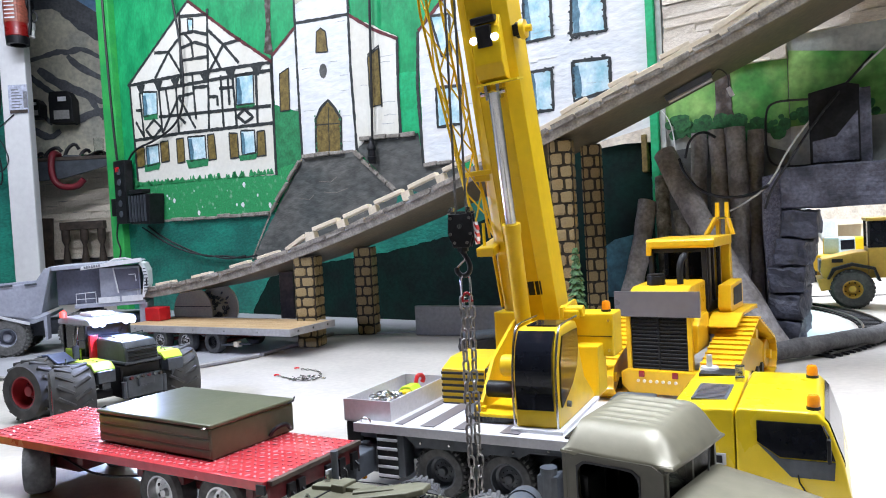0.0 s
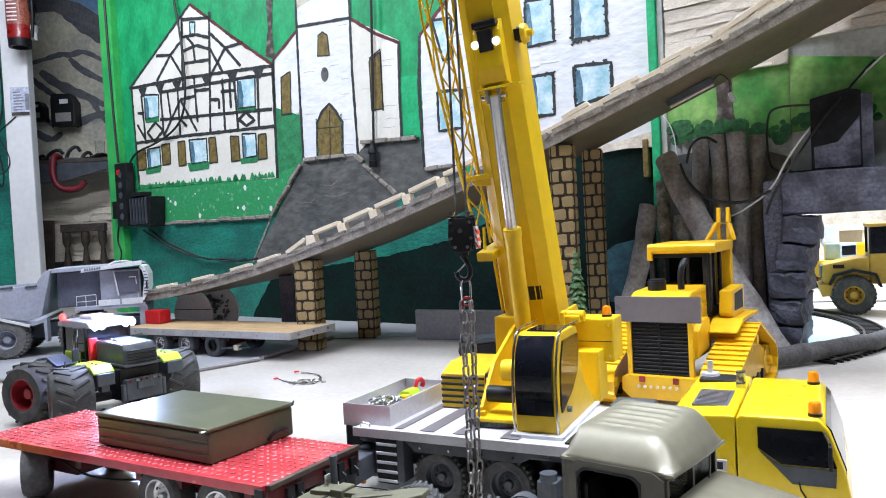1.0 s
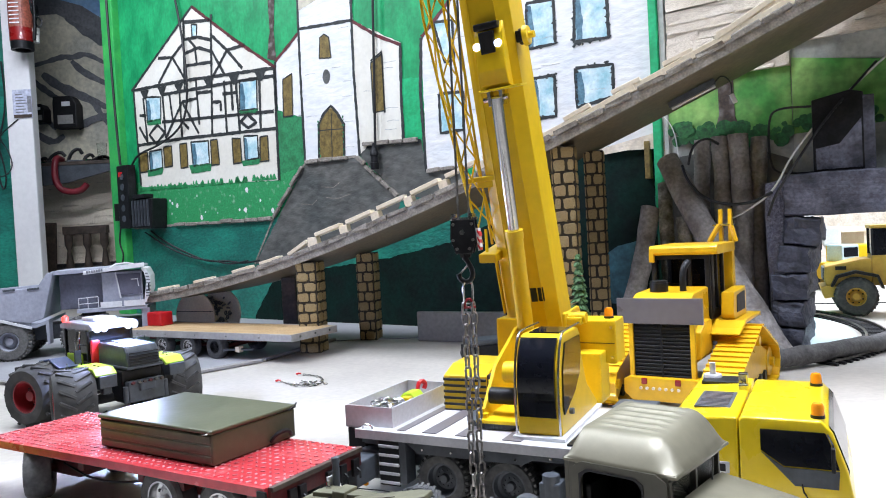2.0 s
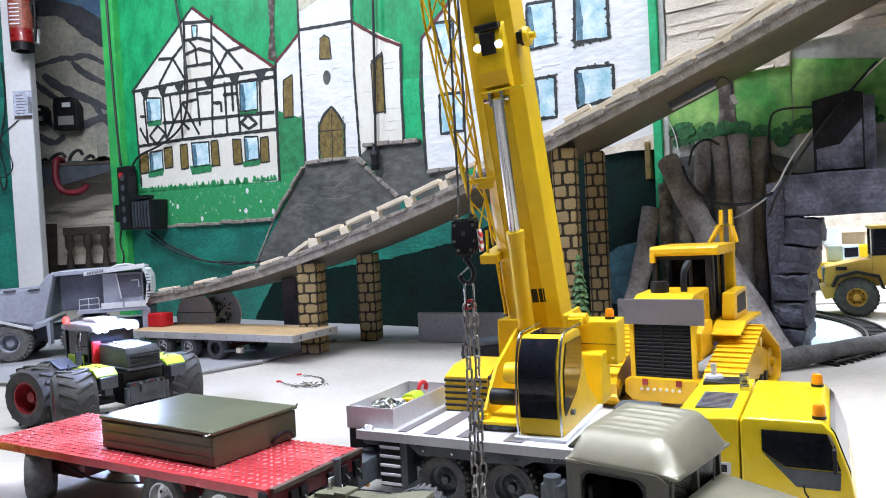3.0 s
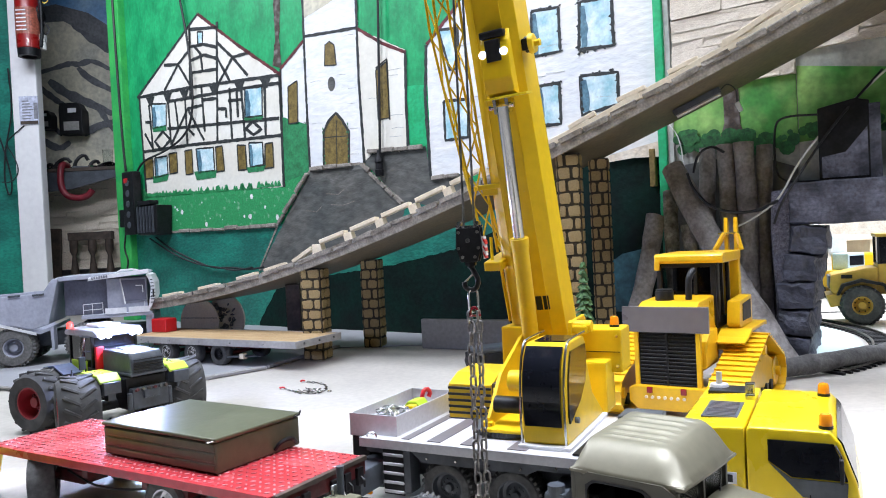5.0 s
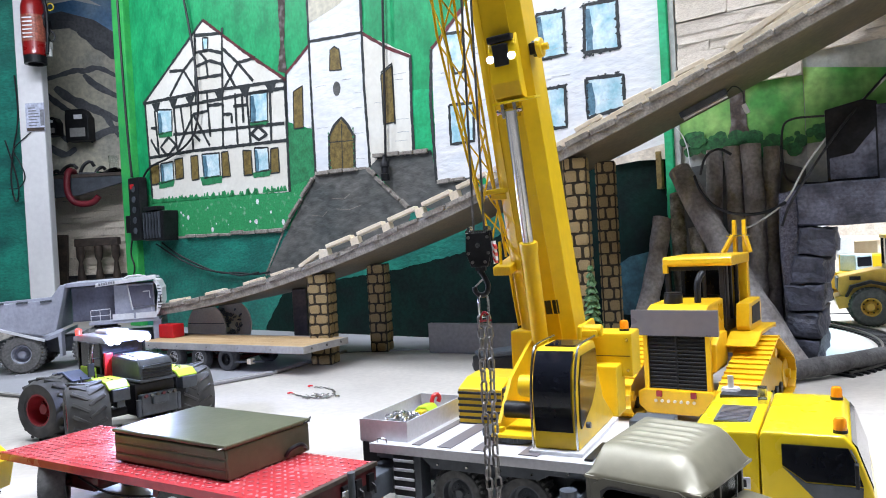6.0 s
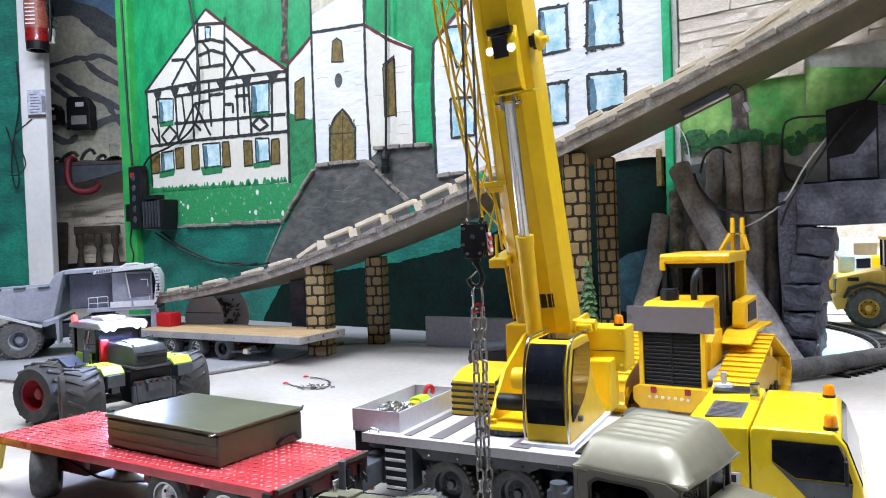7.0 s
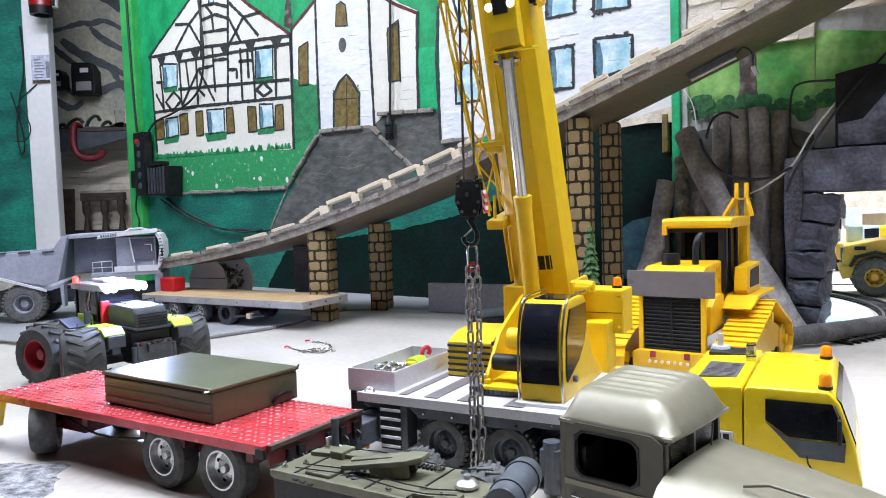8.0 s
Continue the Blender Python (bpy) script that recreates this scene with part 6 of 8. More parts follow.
part("exhaust", merge(tube([(0.01, 0.033, 0.256), (0.01, 0.033, 0.30), (0.0, 0.036, 0.318), (-0.012, 0.04, 0.325)], 0.0075, 14, 1)), BLACK, dozer, smooth=True)
cab = new("cab")
cab.parent = dozer
for x in (-0.085, -0.215):
    for y in (-0.066, 0.062):
        part("post", box(x, x + 0.012, y, y + 0.012, 0.19, 0.337, 0.002), BLACK, cab)
part("door_post", merge(box(-0.15, -0.14, 0.064, 0.074, 0.19, 0.337, 0.001), box(-0.215, -0.08, 0.066, 0.074, 0.19, 0.205, 0.001), box(-0.10, -0.08, 0.068, 0.078, 0.195, 0.34, 0.003)), BLACK, cab)
part("wind_bar", merge(box(-0.084, -0.076, -0.066, 0.074, 0.25, 0.26, 0.001), box(-0.084, -0.076, 0.022, 0.03, 0.25, 0.337, 0.001), box(-0.084, -0.076, -0.066, 0.074, 0.328, 0.3375, 0.001)), BLACK, cab)
part("side_pane", box(-0.205, -0.085, 0.0685, 0.0695, 0.2, 0.338), DARKGLASS, cab)
part("front_pane", box(-0.081, -0.080, -0.06, 0.06, 0.25, 0.338), SMOKE, cab)
part("cab_floor", box(-0.22, -0.08, -0.068, 0.072, 0.18, 0.192, 0.002), BLACK, cab)
part("seat", merge(box(-0.17, -0.12, -0.025, 0.025, 0.195, 0.225, 0.006), box(-0.178, -0.165, -0.025, 0.025, 0.22, 0.285, 0.006)), DARKWOOD, cab)
part("levers", merge(cyl((-0.105, 0.03, 0.2), (-0.1, 0.03, 0.27), 0.0025), cyl((-0.105, -0.03, 0.2), (-0.1, -0.035, 0.262), 0.0025), cyl((-0.1, -0.035, 0.262), (-0.1, -0.035, 0.27), 0.006)), REDPLAS, cab)
part("rivets", merge(*[cyl((-0.0755, -0.055 + 0.022 * k, 0.34), (-0.0735, -0.055 + 0.022 * k, 0.34), 0.0022, seg=6) for k in range(6)]), STEEL, cab)
part("roof", prism([(-0.25, 0.338), (-0.07, 0.338), (-0.062, 0.344), (-0.062, 0.356), (-0.07, 0.362), (-0.25, 0.362)], -0.068, 0.095, r=0.003), DOZYEL, cab)
part("roof_leg", box(-0.245, -0.225, 0.072, 0.094, 0.18, 0.35, 0.002), DOZYEL, cab)
part("roof_tab", box(-0.072, -0.062, -0.068, -0.056, 0.322, 0.345, 0.001), DOZYEL, cab)
# Black walls added to keep the see-through cab dark inside.
part("rear_wall", box(-0.222, -0.218, -0.066, 0.066, 0.19, 0.325, 0.001), BLACK, cab)
part("far_wall", box(-0.218, -0.09, -0.066, -0.063, 0.19, 0.25, 0.001), BLACK, cab)
part("dashboard", box(-0.105, -0.085, -0.055, 0.055, 0.19, 0.268, 0.006), CHARCOAL, cab)
part("side_tank", prism([(-0.235, 0.18), (-0.105, 0.18), (-0.095, 0.192), (-0.105, 0.245), (-0.235, 0.25)], 0.090, 0.120, r=0.003), DOZYEL, dozer)
part("tank_vent", prism([(-0.215, 0.195), (-0.125, 0.195), (-0.13, 0.236), (-0.215, 0.24)], 0.119, 0.1215), BLACK, dozer)
part("fender", prism([(-0.28, 0.168), (-0.28, 0.18), (-0.10, 0.18), (-0.06, 0.166), (-0.02, 0.158), (-0.022, 0.154), (-0.064, 0.160), (-0.11, 0.172), (-0.27, 0.172)], 0.075, 0.145, r=0.002), DOZYEL, dozer)
part("far_fender", prism([(-0.28, 0.165), (-0.28, 0.182), (-0.13, 0.182), (-0.10, 0.168), (-0.105, 0.163), (-0.14, 0.175), (-0.27, 0.175)], -0.145, -0.075, r=0.002), DOZYEL, dozer)
part("hood_handle", tube([(0.0, -0.063, 0.225), (0.0, -0.068, 0.225), (-0.03, -0.068, 0.226), (-0.03, -0.063, 0.226)], 0.0015, 6, 1), BLACK, dozer)
for k in range(5):
    part("hood_vent", box(-0.07 + 0.018 * k, -0.06 + 0.018 * k, 0.0615, 0.0635, 0.20, 0.235, 0.0006, 1), BLACK, dozer)
# ripper lift frame standing behind the cab
rip = new("ripper_frame")
rip.parent = dozer
rip.matrix_basis = pose(0, 0.03, 0)
for y in (0.018, 0.042):
    part("ripper_bar", prism([(-0.31, 0.2), (-0.29, 0.2), (-0.285, 0.40), (-0.29, 0.445), (-0.30, 0.445), (-0.305, 0.40)], y, y + 0.009, r=0.001), DOZYEL, rip)
part("ripper_brace", merge(tube([(-0.28, -0.005, 0.36), (-0.285, 0.02, 0.405)], 0.007, 8), tube([(-0.28, 0.062, 0.36), (-0.285, 0.05, 0.405)], 0.006, 8)), DOZYEL, rip)
part("ripper_pin", box(-0.31, -0.28, 0.004, 0.058, 0.402, 0.406, 0.001), STEEL, rip)
part("ripper_body", box(-0.36, -0.26, -0.06, 0.06, 0.1, 0.22, 0.005), DOZYEL, dozer)


def track_unit(y0, y1):
    t = new("track")
    t.parent = dozer
    corners = [((0.085, 0.048), 0.045), ((-0.13, 0.126), 0.036), ((-0.30, 0.048), 0.045)]
    pts = []
    for i, ((cx, cz), r) in enumerate(corners):
        (px, pz), _ = corners[i - 1]
        (nx, nz), _ = corners[(i + 1) % 3]
        a0 = math.atan2(cz - pz, cx - px) - math.pi / 2
        a1 = math.atan2(nz - cz, nx - cx) - math.pi / 2
        while a1 < a0:
            a1 += 2 * math.pi
        while a1 > a0 + 2 * math.pi:
            a1 -= 2 * math.pi
        # the belt runs front idler, up to the sprocket, down to the rear idler and back along the ground
        for k in range(9):
            a = a0 + (a1 - a0) * k / 8
            pts.append(Vector((cx + r * math.cos(a), cz + r * math.sin(a))))
    loop = pts + pts[:1]
    lens = [0.0]
    for a, b in zip(loop, loop[1:]):
        lens.append(lens[-1] + (b - a).length)
    n = 46
    pad = bpy.data.meshes.new("track_pad")
    b = merge(box(-0.0124, 0.0124, y0, y1, -0.002, 0.002, 0.0008, 1), box(-0.0122, -0.0088, y0, y1, 0.002, 0.0062))
    b.to_mesh(pad)
    pad.materials.append(DOZYEL)
    for k in range(n):
        d = lens[-1] * k / n
        i = max(j for j in range(len(lens) - 1) if lens[j] <= d)
        f = (d - lens[i]) / max(lens[i + 1] - lens[i], 1e-6)
        p, q = loop[i], loop[i + 1]
        c = p.lerp(q, f)
        ang = math.degrees(math.atan2(q.y - p.y, q.x - p.x))
        piece("track_pad", pad, t, pose(c.x, 0, c.y, 0, 180 - ang, 0))
    part("pad_holes", merge(*[moved(box(-0.002, 0.002, (y0 + y1) / 2 - 0.004, (y0 + y1) / 2 + 0.004, 0.0022, 0.0028), pose(0.045 - 0.0165 * k, 0, 0.1005 + 0.0062 * k, 0, 20.2, 0)) for k in range(10)]), BLACK, t)
    ym = (y0 + y1) / 2
    part("track_frame", prism([(0.09, 0.03), (0.1, 0.06), (0.06, 0.075), (-0.08, 0.13), (-0.13, 0.13), (-0.3, 0.075), (-0.3, 0.03)], ym - 0.02, ym + 0.02, r=0.003), DOZYEL, t)
    for (cx, cz), r in corners:
        part("idler", merge(cyl((cx, ym - 0.024, cz), (cx, ym + 0.024, cz), r - 0.008, seg=28, bevel=0.003), cyl((cx, ym - 0.034, cz), (cx, ym + 0.034, cz), 0.012, seg=16)), DOZYEL, t, smooth=True)
    for k in range(6):
        x = 0.04 - 0.055 * k
        part("roller", cyl((x, ym - 0.025, 0.024), (x, ym + 0.025, 0.024), 0.014, seg=16), BLACK, t, smooth=True)
    return t


track_unit(0.094, 0.176)
track_unit(-0.176, -0.094)


# ---- four-wheel tractor with work lamps ----
FARM = pose(-0.842, 1.868, 0, 0, 0, -40)
farm = thing("farm_tractor", FARM, "lime and dark grey four-wheel-drive model tractor, roof lamps glaring", "tractor")
for x in (0.095, -0.095):
    for y, o in ((-0.140, -1), (0.126, 1)):
        w = wheel(farm, x, y, 0.076, 0.075, 0.088, 0.039, RIMRED, TYREMUD, lugs=17, out=o, hub=0.4, bolts=8)
        if x > 0:
            w.matrix_basis = w.matrix_basis @ pose(0, 0, 0, 0, 0, -18)
        else:
            w.matrix_basis = w.matrix_basis @ pose(0, 0, 0, 0, 0, 18)
    part("axle", merge(cyl((x, -0.12, 0.07), (x, 0.11, 0.07), 0.012), box(x - 0.025, x + 0.025, -0.03, 0.03, 0.05, 0.1, 0.005)), BLACK, farm)
part("frame", box(-0.15, 0.13, -0.035, 0.035, 0.07, 0.13, 0.004), CHARCOAL, farm)
part("hood", prism([(0.02, 0.135), (0.155, 0.135), (0.165, 0.145), (0.158, 0.178), (0.15, 0.192), (0.02, 0.196)], -0.042, 0.042, r=0.006), CHARCOAL, farm, "dark grey tank-like hood")
part("hood_rim", merge(box(0.02, 0.168, -0.046, 0.046, 0.138, 0.145, 0.002)), CHARCOAL, farm)
part("hood_rail", tube([(0.03, -0.035, 0.195), (0.09, -0.037, 0.202), (0.148, -0.035, 0.193)], 0.0018), STEEL, farm)
part("front_block", box(0.09, 0.15, -0.05, 0.05, 0.06, 0.135, 0.004), BLACK, farm)
part("linkage", merge(box(0.15, 0.17, -0.045, 0.045, 0.06, 0.11, 0.003), cyl((0.165, -0.05, 0.1), (0.165, -0.05, 0.06), 0.006), cyl((0.165, 0.05, 0.1), (0.165, 0.05, 0.06), 0.006), box(0.168, 0.178, -0.02, 0.02, 0.085, 0.105, 0.003)), CHARCOAL, farm)
for k in range(6):
    y = -0.036 + 0.0145 * k
    part("hose_coupling", merge(cyl((0.17, y, 0.105), (0.178, y, 0.108), 0.004, seg=8)), (DARKRED, STEEL, DARKWOOD)[k % 3], farm)
for s in (-1, 1):
    for x in (0.085,):
        f = new("front_fender")
        f.parent = farm
        a, b = sorted((s * 0.062, s * 0.112))
        part("fender_top", prism([(x - 0.06, 0.135), (x - 0.03, 0.152), (x + 0.05, 0.15), (x + 0.068, 0.135), (x + 0.064, 0.13), (x + 0.045, 0.143), (x - 0.028, 0.146), (x - 0.055, 0.13)], a, b, r=0.002), LIME, f, "lime green fender")
        part("fender_box", merge(box(x + 0.045, x + 0.075, a + 0.005, b - 0.004, 0.105, 0.133, 0.002), box(x + 0.05, x + 0.07, a + 0.015, b - 0.015, 0.09, 0.105, 0.002)), CHARCOAL, f)
        part("fender_holes", merge(*[cyl((x - 0.01 + 0.02 * k, (a + b) / 2, 0.15), (x - 0.01 + 0.02 * k, (a + b) / 2, 0.1525), 0.003, seg=8) for k in range(3)]), BLACK, f)
    a, b = sorted((s * 0.07, s * 0.115))
    part("rear_fender", prism([(-0.17, 0.11), (-0.15, 0.15), (-0.09, 0.158), (-0.03, 0.14), (-0.035, 0.136), (-0.09, 0.152), (-0.145, 0.145), (-0.165, 0.11)], a, b, r=0.002), mat("blue_grey_fender", (0.10, 0.13, 0.24), 0.4, var=0.15, scale=20) if s < 0 else CHARCOAL, farm)
tcab = new("cab")
tcab.parent = farm
tcab.matrix_basis = pose(0, 0, 0.012) @ Matrix.Diagonal((1, 0.95, 0.88, 1))
for x in (-0.125, -0.005):
    for y in (-0.062, 0.055):
        part("post", box(x, x + 0.007, y, y + 0.007, 0.13, 0.245, 0.001), BLACK, tcab)
part("cab_body", merge(box(-0.13, 0.01, -0.064, 0.064, 0.105, 0.155, 0.004)), BLACK, tcab)
part("side_panel", merge(box(-0.10, -0.02, -0.069, -0.063, 0.13, 0.175, 0.003)), LIME, tcab)
part("red_column", box(0.006, 0.018, -0.058, -0.036, 0.135, 0.215, 0.003), REDPLAS, tcab)
part("dark_pane", merge(box(-0.12, -0.005, -0.0585, -0.0575, 0.155, 0.24), box(-0.12, -0.005, 0.0575, 0.0585, 0.155, 0.24), box(-0.001, 0.0, -0.055, 0.055, 0.155, 0.24)), DARKGLASS, tcab)
part("roof", prism([(-0.145, 0.243), (0.03, 0.243), (0.036, 0.250), (0.02, 0.262), (-0.12, 0.264), (-0.145, 0.255)], -0.064, 0.064, r=0.005), GREYPAINT, tcab, "pale grey cab roof with lamps")
part("roof_hatch", box(-0.09, -0.02, -0.03, 0.03, 0.264, 0.274, 0.004), OFFWHITE, tcab)
for y in (-0.052, -0.034, 0.030, 0.048):
    part("roof_lamp", cyl((0.034, y, 0.248), (0.042, y, 0.246), 0.007, 0.008, 12), LEDT, tcab, "glaring white lamp")
part("beacon", lathe([(0.0005, 0.264), (0.008, 0.264), (0.008, 0.279), (0.0005, 0.284)], 14, "z"), LEDR, tcab, "lit red beacon", True).matrix_basis = pose(-0.10, -0.068, 0)
part("exhaust", tube([(-0.01, -0.075, 0.13), (-0.01, -0.077, 0.2), (-0.01, -0.072, 0.225)], 0.006, 12), STEEL, farm, smooth=True)
part("step", merge(box(-0.02, 0.02, -0.10, -0.07, 0.06, 0.066), box(-0.02, 0.02, -0.10, -0.07, 0.085, 0.091), tube([(-0.02, -0.1, 0.06), (-0.02, -0.1, 0.15)], 0.002)), CHARCOAL, farm)
part("white_bracket", tube([(0.0, -0.085, 0.12), (0.0, -0.10, 0.12), (0.02, -0.10, 0.128), (0.02, -0.085, 0.128), (0.0, -0.085, 0.12)], 0.0025, 8), OFFWHITE, farm)
for s in (-1, 1):
    part("mirror", merge(tube([(0.0, s * 0.06, 0.19), (0.012, s * 0.085, 0.195), (0.012, s * 0.088, 0.17)], 0.0015), box(0.009, 0.014, min(s * 0.08, s * 0.096), max(s * 0.08, s * 0.096), 0.15, 0.182, 0.002)), BLACK, farm)
for k in range(5):
    part("grille_bar", box(0.1625, 0.1665, -0.036, 0.036, 0.146 + 0.007 * k, 0.149 + 0.007 * k, 0.0005, 1), BLACK, farm)
part("door_handle", tube([(-0.03, -0.066, 0.155), (-0.03, -0.071, 0.16), (-0.03, -0.066, 0.168)], 0.0012), STEEL, farm)
spot = bpy.data.lights.new("tractor_lamp", "SPOT")
spot.energy, spot.spot_size, spot.spot_blend, spot.shadow_soft_size, spot.color = 5.0, radians(125), 0.6, 0.02, (0.62, 0.70, 1.0)
so = new("tractor_lamp", spot)
so.matrix_world = FARM @ look((0.06, 0, 0.235), (0.5, 0.0, 0.08))

flood = bpy.data.lights.new("tractor_roof_lamp", "POINT")
flood.energy, flood.shadow_soft_size, flood.color = 10.0, 0.015, (0.45, 0.55, 1.0)
fo = new("tractor_roof_lamp", flood)
fo.matrix_world = FARM @ pose(0.085, 0.0, 0.266)

# ---- grey rigid dumper ----
DUMP = pose(-1.504, 3.096, 0, 0, 0, 16)
dump = thing("dump_truck", DUMP, "grey rigid model dump truck with a canopy over its cab", "dump truck")
for x in (-0.24, 0.02):
    for y, o in ((-0.13, -1), (0.13, 1)):
        wheel(dump, x, y, 0.08, 0.079, 0.075, 0.036, GREYPAINT, RUBBERDUST, lugs=32, out=o, hub=0.5, bolts=10)
part("chassis", merge(box(-0.36, 0.34, -0.07, 0.07, 0.07, 0.13, 0.004), cyl((-0.245, -0.12, 0.08), (-0.245, 0.12, 0.08), 0.025), cyl((0.19, -0.12, 0.08), (0.19, 0.12, 0.08), 0.02)), CHARCOAL, dump)
body = new("dump_body")
body.parent = dump
for y0, y1 in ((-0.165, -0.155), (0.155, 0.165)):
    part("body_side", prism([(-0.52, 0.255), (-0.52, 0.278), (-0.10, 0.292), (-0.055, 0.348), (-0.03, 0.348), (-0.08, 0.165), (-0.14, 0.15), (-0.45, 0.21)], y0, y1, r=0.003), GREYPAINT, body)
part("body_floor", prism([(-0.52, 0.245), (-0.45, 0.215), (-0.12, 0.128), (-0.06, 0.145), (-0.06, 0.16), (-0.12, 0.142), (-0.45, 0.23), (-0.52, 0.26)], -0.16, 0.16, r=0.002), GREYPAINT, body)
part("body_front", prism([(-0.08, 0.165), (-0.03, 0.348), (-0.04, 0.352), (-0.095, 0.17)], -0.16, 0.16, r=0.002), GREYPAINT, body)
for x in (-0.44, -0.34, -0.24, -0.14):
    part("side_rib", prism([(x, 0.282), (x + 0.05, 0.284), (x + 0.05, 0.292), (x, 0.29)], -0.169, -0.163), CHARCOAL, body)
part("body_rail", prism([(-0.52, 0.24), (-0.13, 0.125), (-0.13, 0.136), (-0.52, 0.252)], -0.172, -0.164, r=0.001), OFFWHITE, body)
part("canopy", prism([(-0.04, 0.335), (0.34, 0.345), (0.352, 0.352), (0.34, 0.358), (-0.04, 0.352)], -0.147, 0.155, r=0.002), GREYPAINT, body, "grey canopy over the cab")
part("canopy_lip", prism([(0.094, 0.330), (0.098, 0.345), (0.364, 0.368), (0.364, 0.350)], -0.156, -0.147, r=0.001), OFFWHITE, body)
part("badge_bars", merge(*[box(0.11 + 0.0105 * k, 0.118 + 0.0105 * k, -0.158, -0.155, 0.3355 + 0.0009 * k, 0.3455 + 0.0009 * k) for k in range(7)]), INK, body)
part("canopy_hump", tube([(0.215, -0.15, 0.355), (0.24, -0.15, 0.367), (0.29, -0.15, 0.369), (0.32, -0.15, 0.362)], 0.004), OFFWHITE, body)
dcab = new("cab")
dcab.parent = dump
part("cab_front", prism([(0.365, 0.20), (0.388, 0.25), (0.388, 0.31), (0.372, 0.342), (0.352, 0.348), (0.350, 0.340), (0.362, 0.325), (0.370, 0.29), (0.356, 0.20)], -0.148, 0.06, r=0.002), OFFWHITE, dcab, "curved white louvred front")
for k in range(8):
    part("louvre", box(0.366 + 0.004 * math.sin(k * 0.4), 0.389 - 0.0006 * (k - 3) ** 2, -0.150, -0.146, 0.225 + 0.0135 * k, 0.229 + 0.0135 * k), CHARCOAL, dcab)
# Darker copy of the grey paint carries the shade under the canopy.
part("cab_inside", box(-0.02, 0.348, -0.11, 0.12, 0.19, 0.334, 0.006), mat("shaded_blue_grey_paint", (0.13, 0.135, 0.18), 0.5, var=0.2, scale=12), dcab)
part("cab_side", box(0.17, 0.35, -0.126, -0.1095, 0.19, 0.333, 0.003), GREYPAINT, dcab)
part("cab_window", prism([(0.245, 0.235), (0.346, 0.24), (0.342, 0.325), (0.232, 0.325)], -0.131, -0.126), mat("smoky_glass", (0.12, 0.12, 0.16), 0.12, var=0.1, bump=0), dcab)
part("pane_frame", merge(tube([(0.25, -0.133, 0.225), (0.232, -0.133, 0.332)], 0.0035), tube([(0.30, -0.133, 0.30), (0.33, -0.133, 0.30), (0.332, -0.133, 0.27)], 0.002)), OFFWHITE, dcab)
part("platform", box(0.06, 0.37, -0.16, 0.15, 0.175, 0.19, 0.002), GREYPAINT, dump)
part("front_panel", box(0.34, 0.378, -0.15, 0.14, 0.08, 0.18, 0.006), GREYPAINT, dump)
for x in (0.07, 0.11, 0.155, 0.34):
    part("handrail_post", tube([(x, -0.158, 0.19), (x, -0.158, 0.235)], 0.0015, 6), OFFWHITE, dump)
part("handrail", merge(tube([(0.07, -0.158, 0.235), (0.155, -0.158, 0.238)], 0.0017), tube([(0.07, -0.158, 0.212), (0.155, -0.158, 0.213)], 0.0014)), OFFWHITE, dump)
for k in range(2):
    part("pale_panel", box(0.165 + 0.103 * k, 0.258 + 0.103 * k, -0.163, -0.16, 0.19, 0.214), OFFWHITE, dump)
part("mudflap", prism([(-0.075, 0.15), (-0.06, 0.152), (-0.06, 0.06), (-0.07, 0.06)], -0.16, -0.10), GREYPAINT, dump)
part("mirror", merge(tube([(0.365, -0.145, 0.25), (0.385, -0.17, 0.25), (0.385, -0.17, 0.28)], 0.0015), box(0.38, 0.386, -0.18, -0.163, 0.25, 0.28, 0.002)), BLACK, dump)

for c in dump.children:
    if not c.name.startswith("wheel"):
        c.matrix_basis = pose(-0.044, 0, 0) @ Matrix.Diagonal((0.85, 1, 0.98, 1)) @ c.matrix_basis

# ---- flatbed trailer with cable drums ----
FLAT = pose(-0.515, 2.49, 0, 0, 0, -30)
flat = thing("flatbed_trailer", FLAT, "flatbed model trailer with a varnished wooden deck on red chassis", "trailer")
for k in range(5):
    part("plank", box(-0.86, 0.0, 0.006 + k * 0.0468, 0.0515 + k * 0.0468, 0.09, 0.1, 0.001, 1), DECKWOOD, flat)
part("side_frame", merge(box(-0.86, 0.006, -0.002, 0.006, 0.076, 0.101, 0.001), box(-0.86, 0.006, 0.24, 0.248, 0.076, 0.101, 0.001), box(0.0005, 0.008, 0.0, 0.246, 0.076, 0.101, 0.001)), mat("pale_grey_frame", (0.40, 0.38, 0.36), 0.5, var=0.12, scale=14), flat, "pale grey steel edge frame")
for x in (-0.78, -0.62, -0.46, -0.3, -0.14):
    part("edge_bolt", cyl((x, -0.004, 0.088), (x, 0.0, 0.088), 0.0035, seg=8), STEEL, flat)
for y in (0.04, 0.12, 0.2):
    part("end_bolt", cyl((0.008, y, 0.09), (0.011, y, 0.09), 0.004, seg=8), STEEL, flat)
for y in (0.07, 0.165):
    part("chassis_beam", prism([(-0.8, 0.055), (-0.2, 0.06), (-0.02, 0.078), (-0.02, 0.09), (-0.8, 0.09)], y, y + 0.016), DARKRED, flat)
for x in (-0.65, -0.51, -0.37):
    part("axle", cyl((x, 0.02, 0.04), (x, 0.23, 0.04), 0.007), DARKRED, flat)
    for y, o in ((0.022, -1), (0.224, 1)):
        wheel(flat, x, y, 0.045, 0.045, 0.034, 0.023, STEEL if x != -0.37 else BLACK, RUBBER, out=o, hub=0.3)
part("underrun_bar", tube([(-0.33, 0.01, 0.035), (-0.26, 0.02, 0.04), (-0.2, 0.03, 0.04)], 0.004), CHARCOAL, flat)
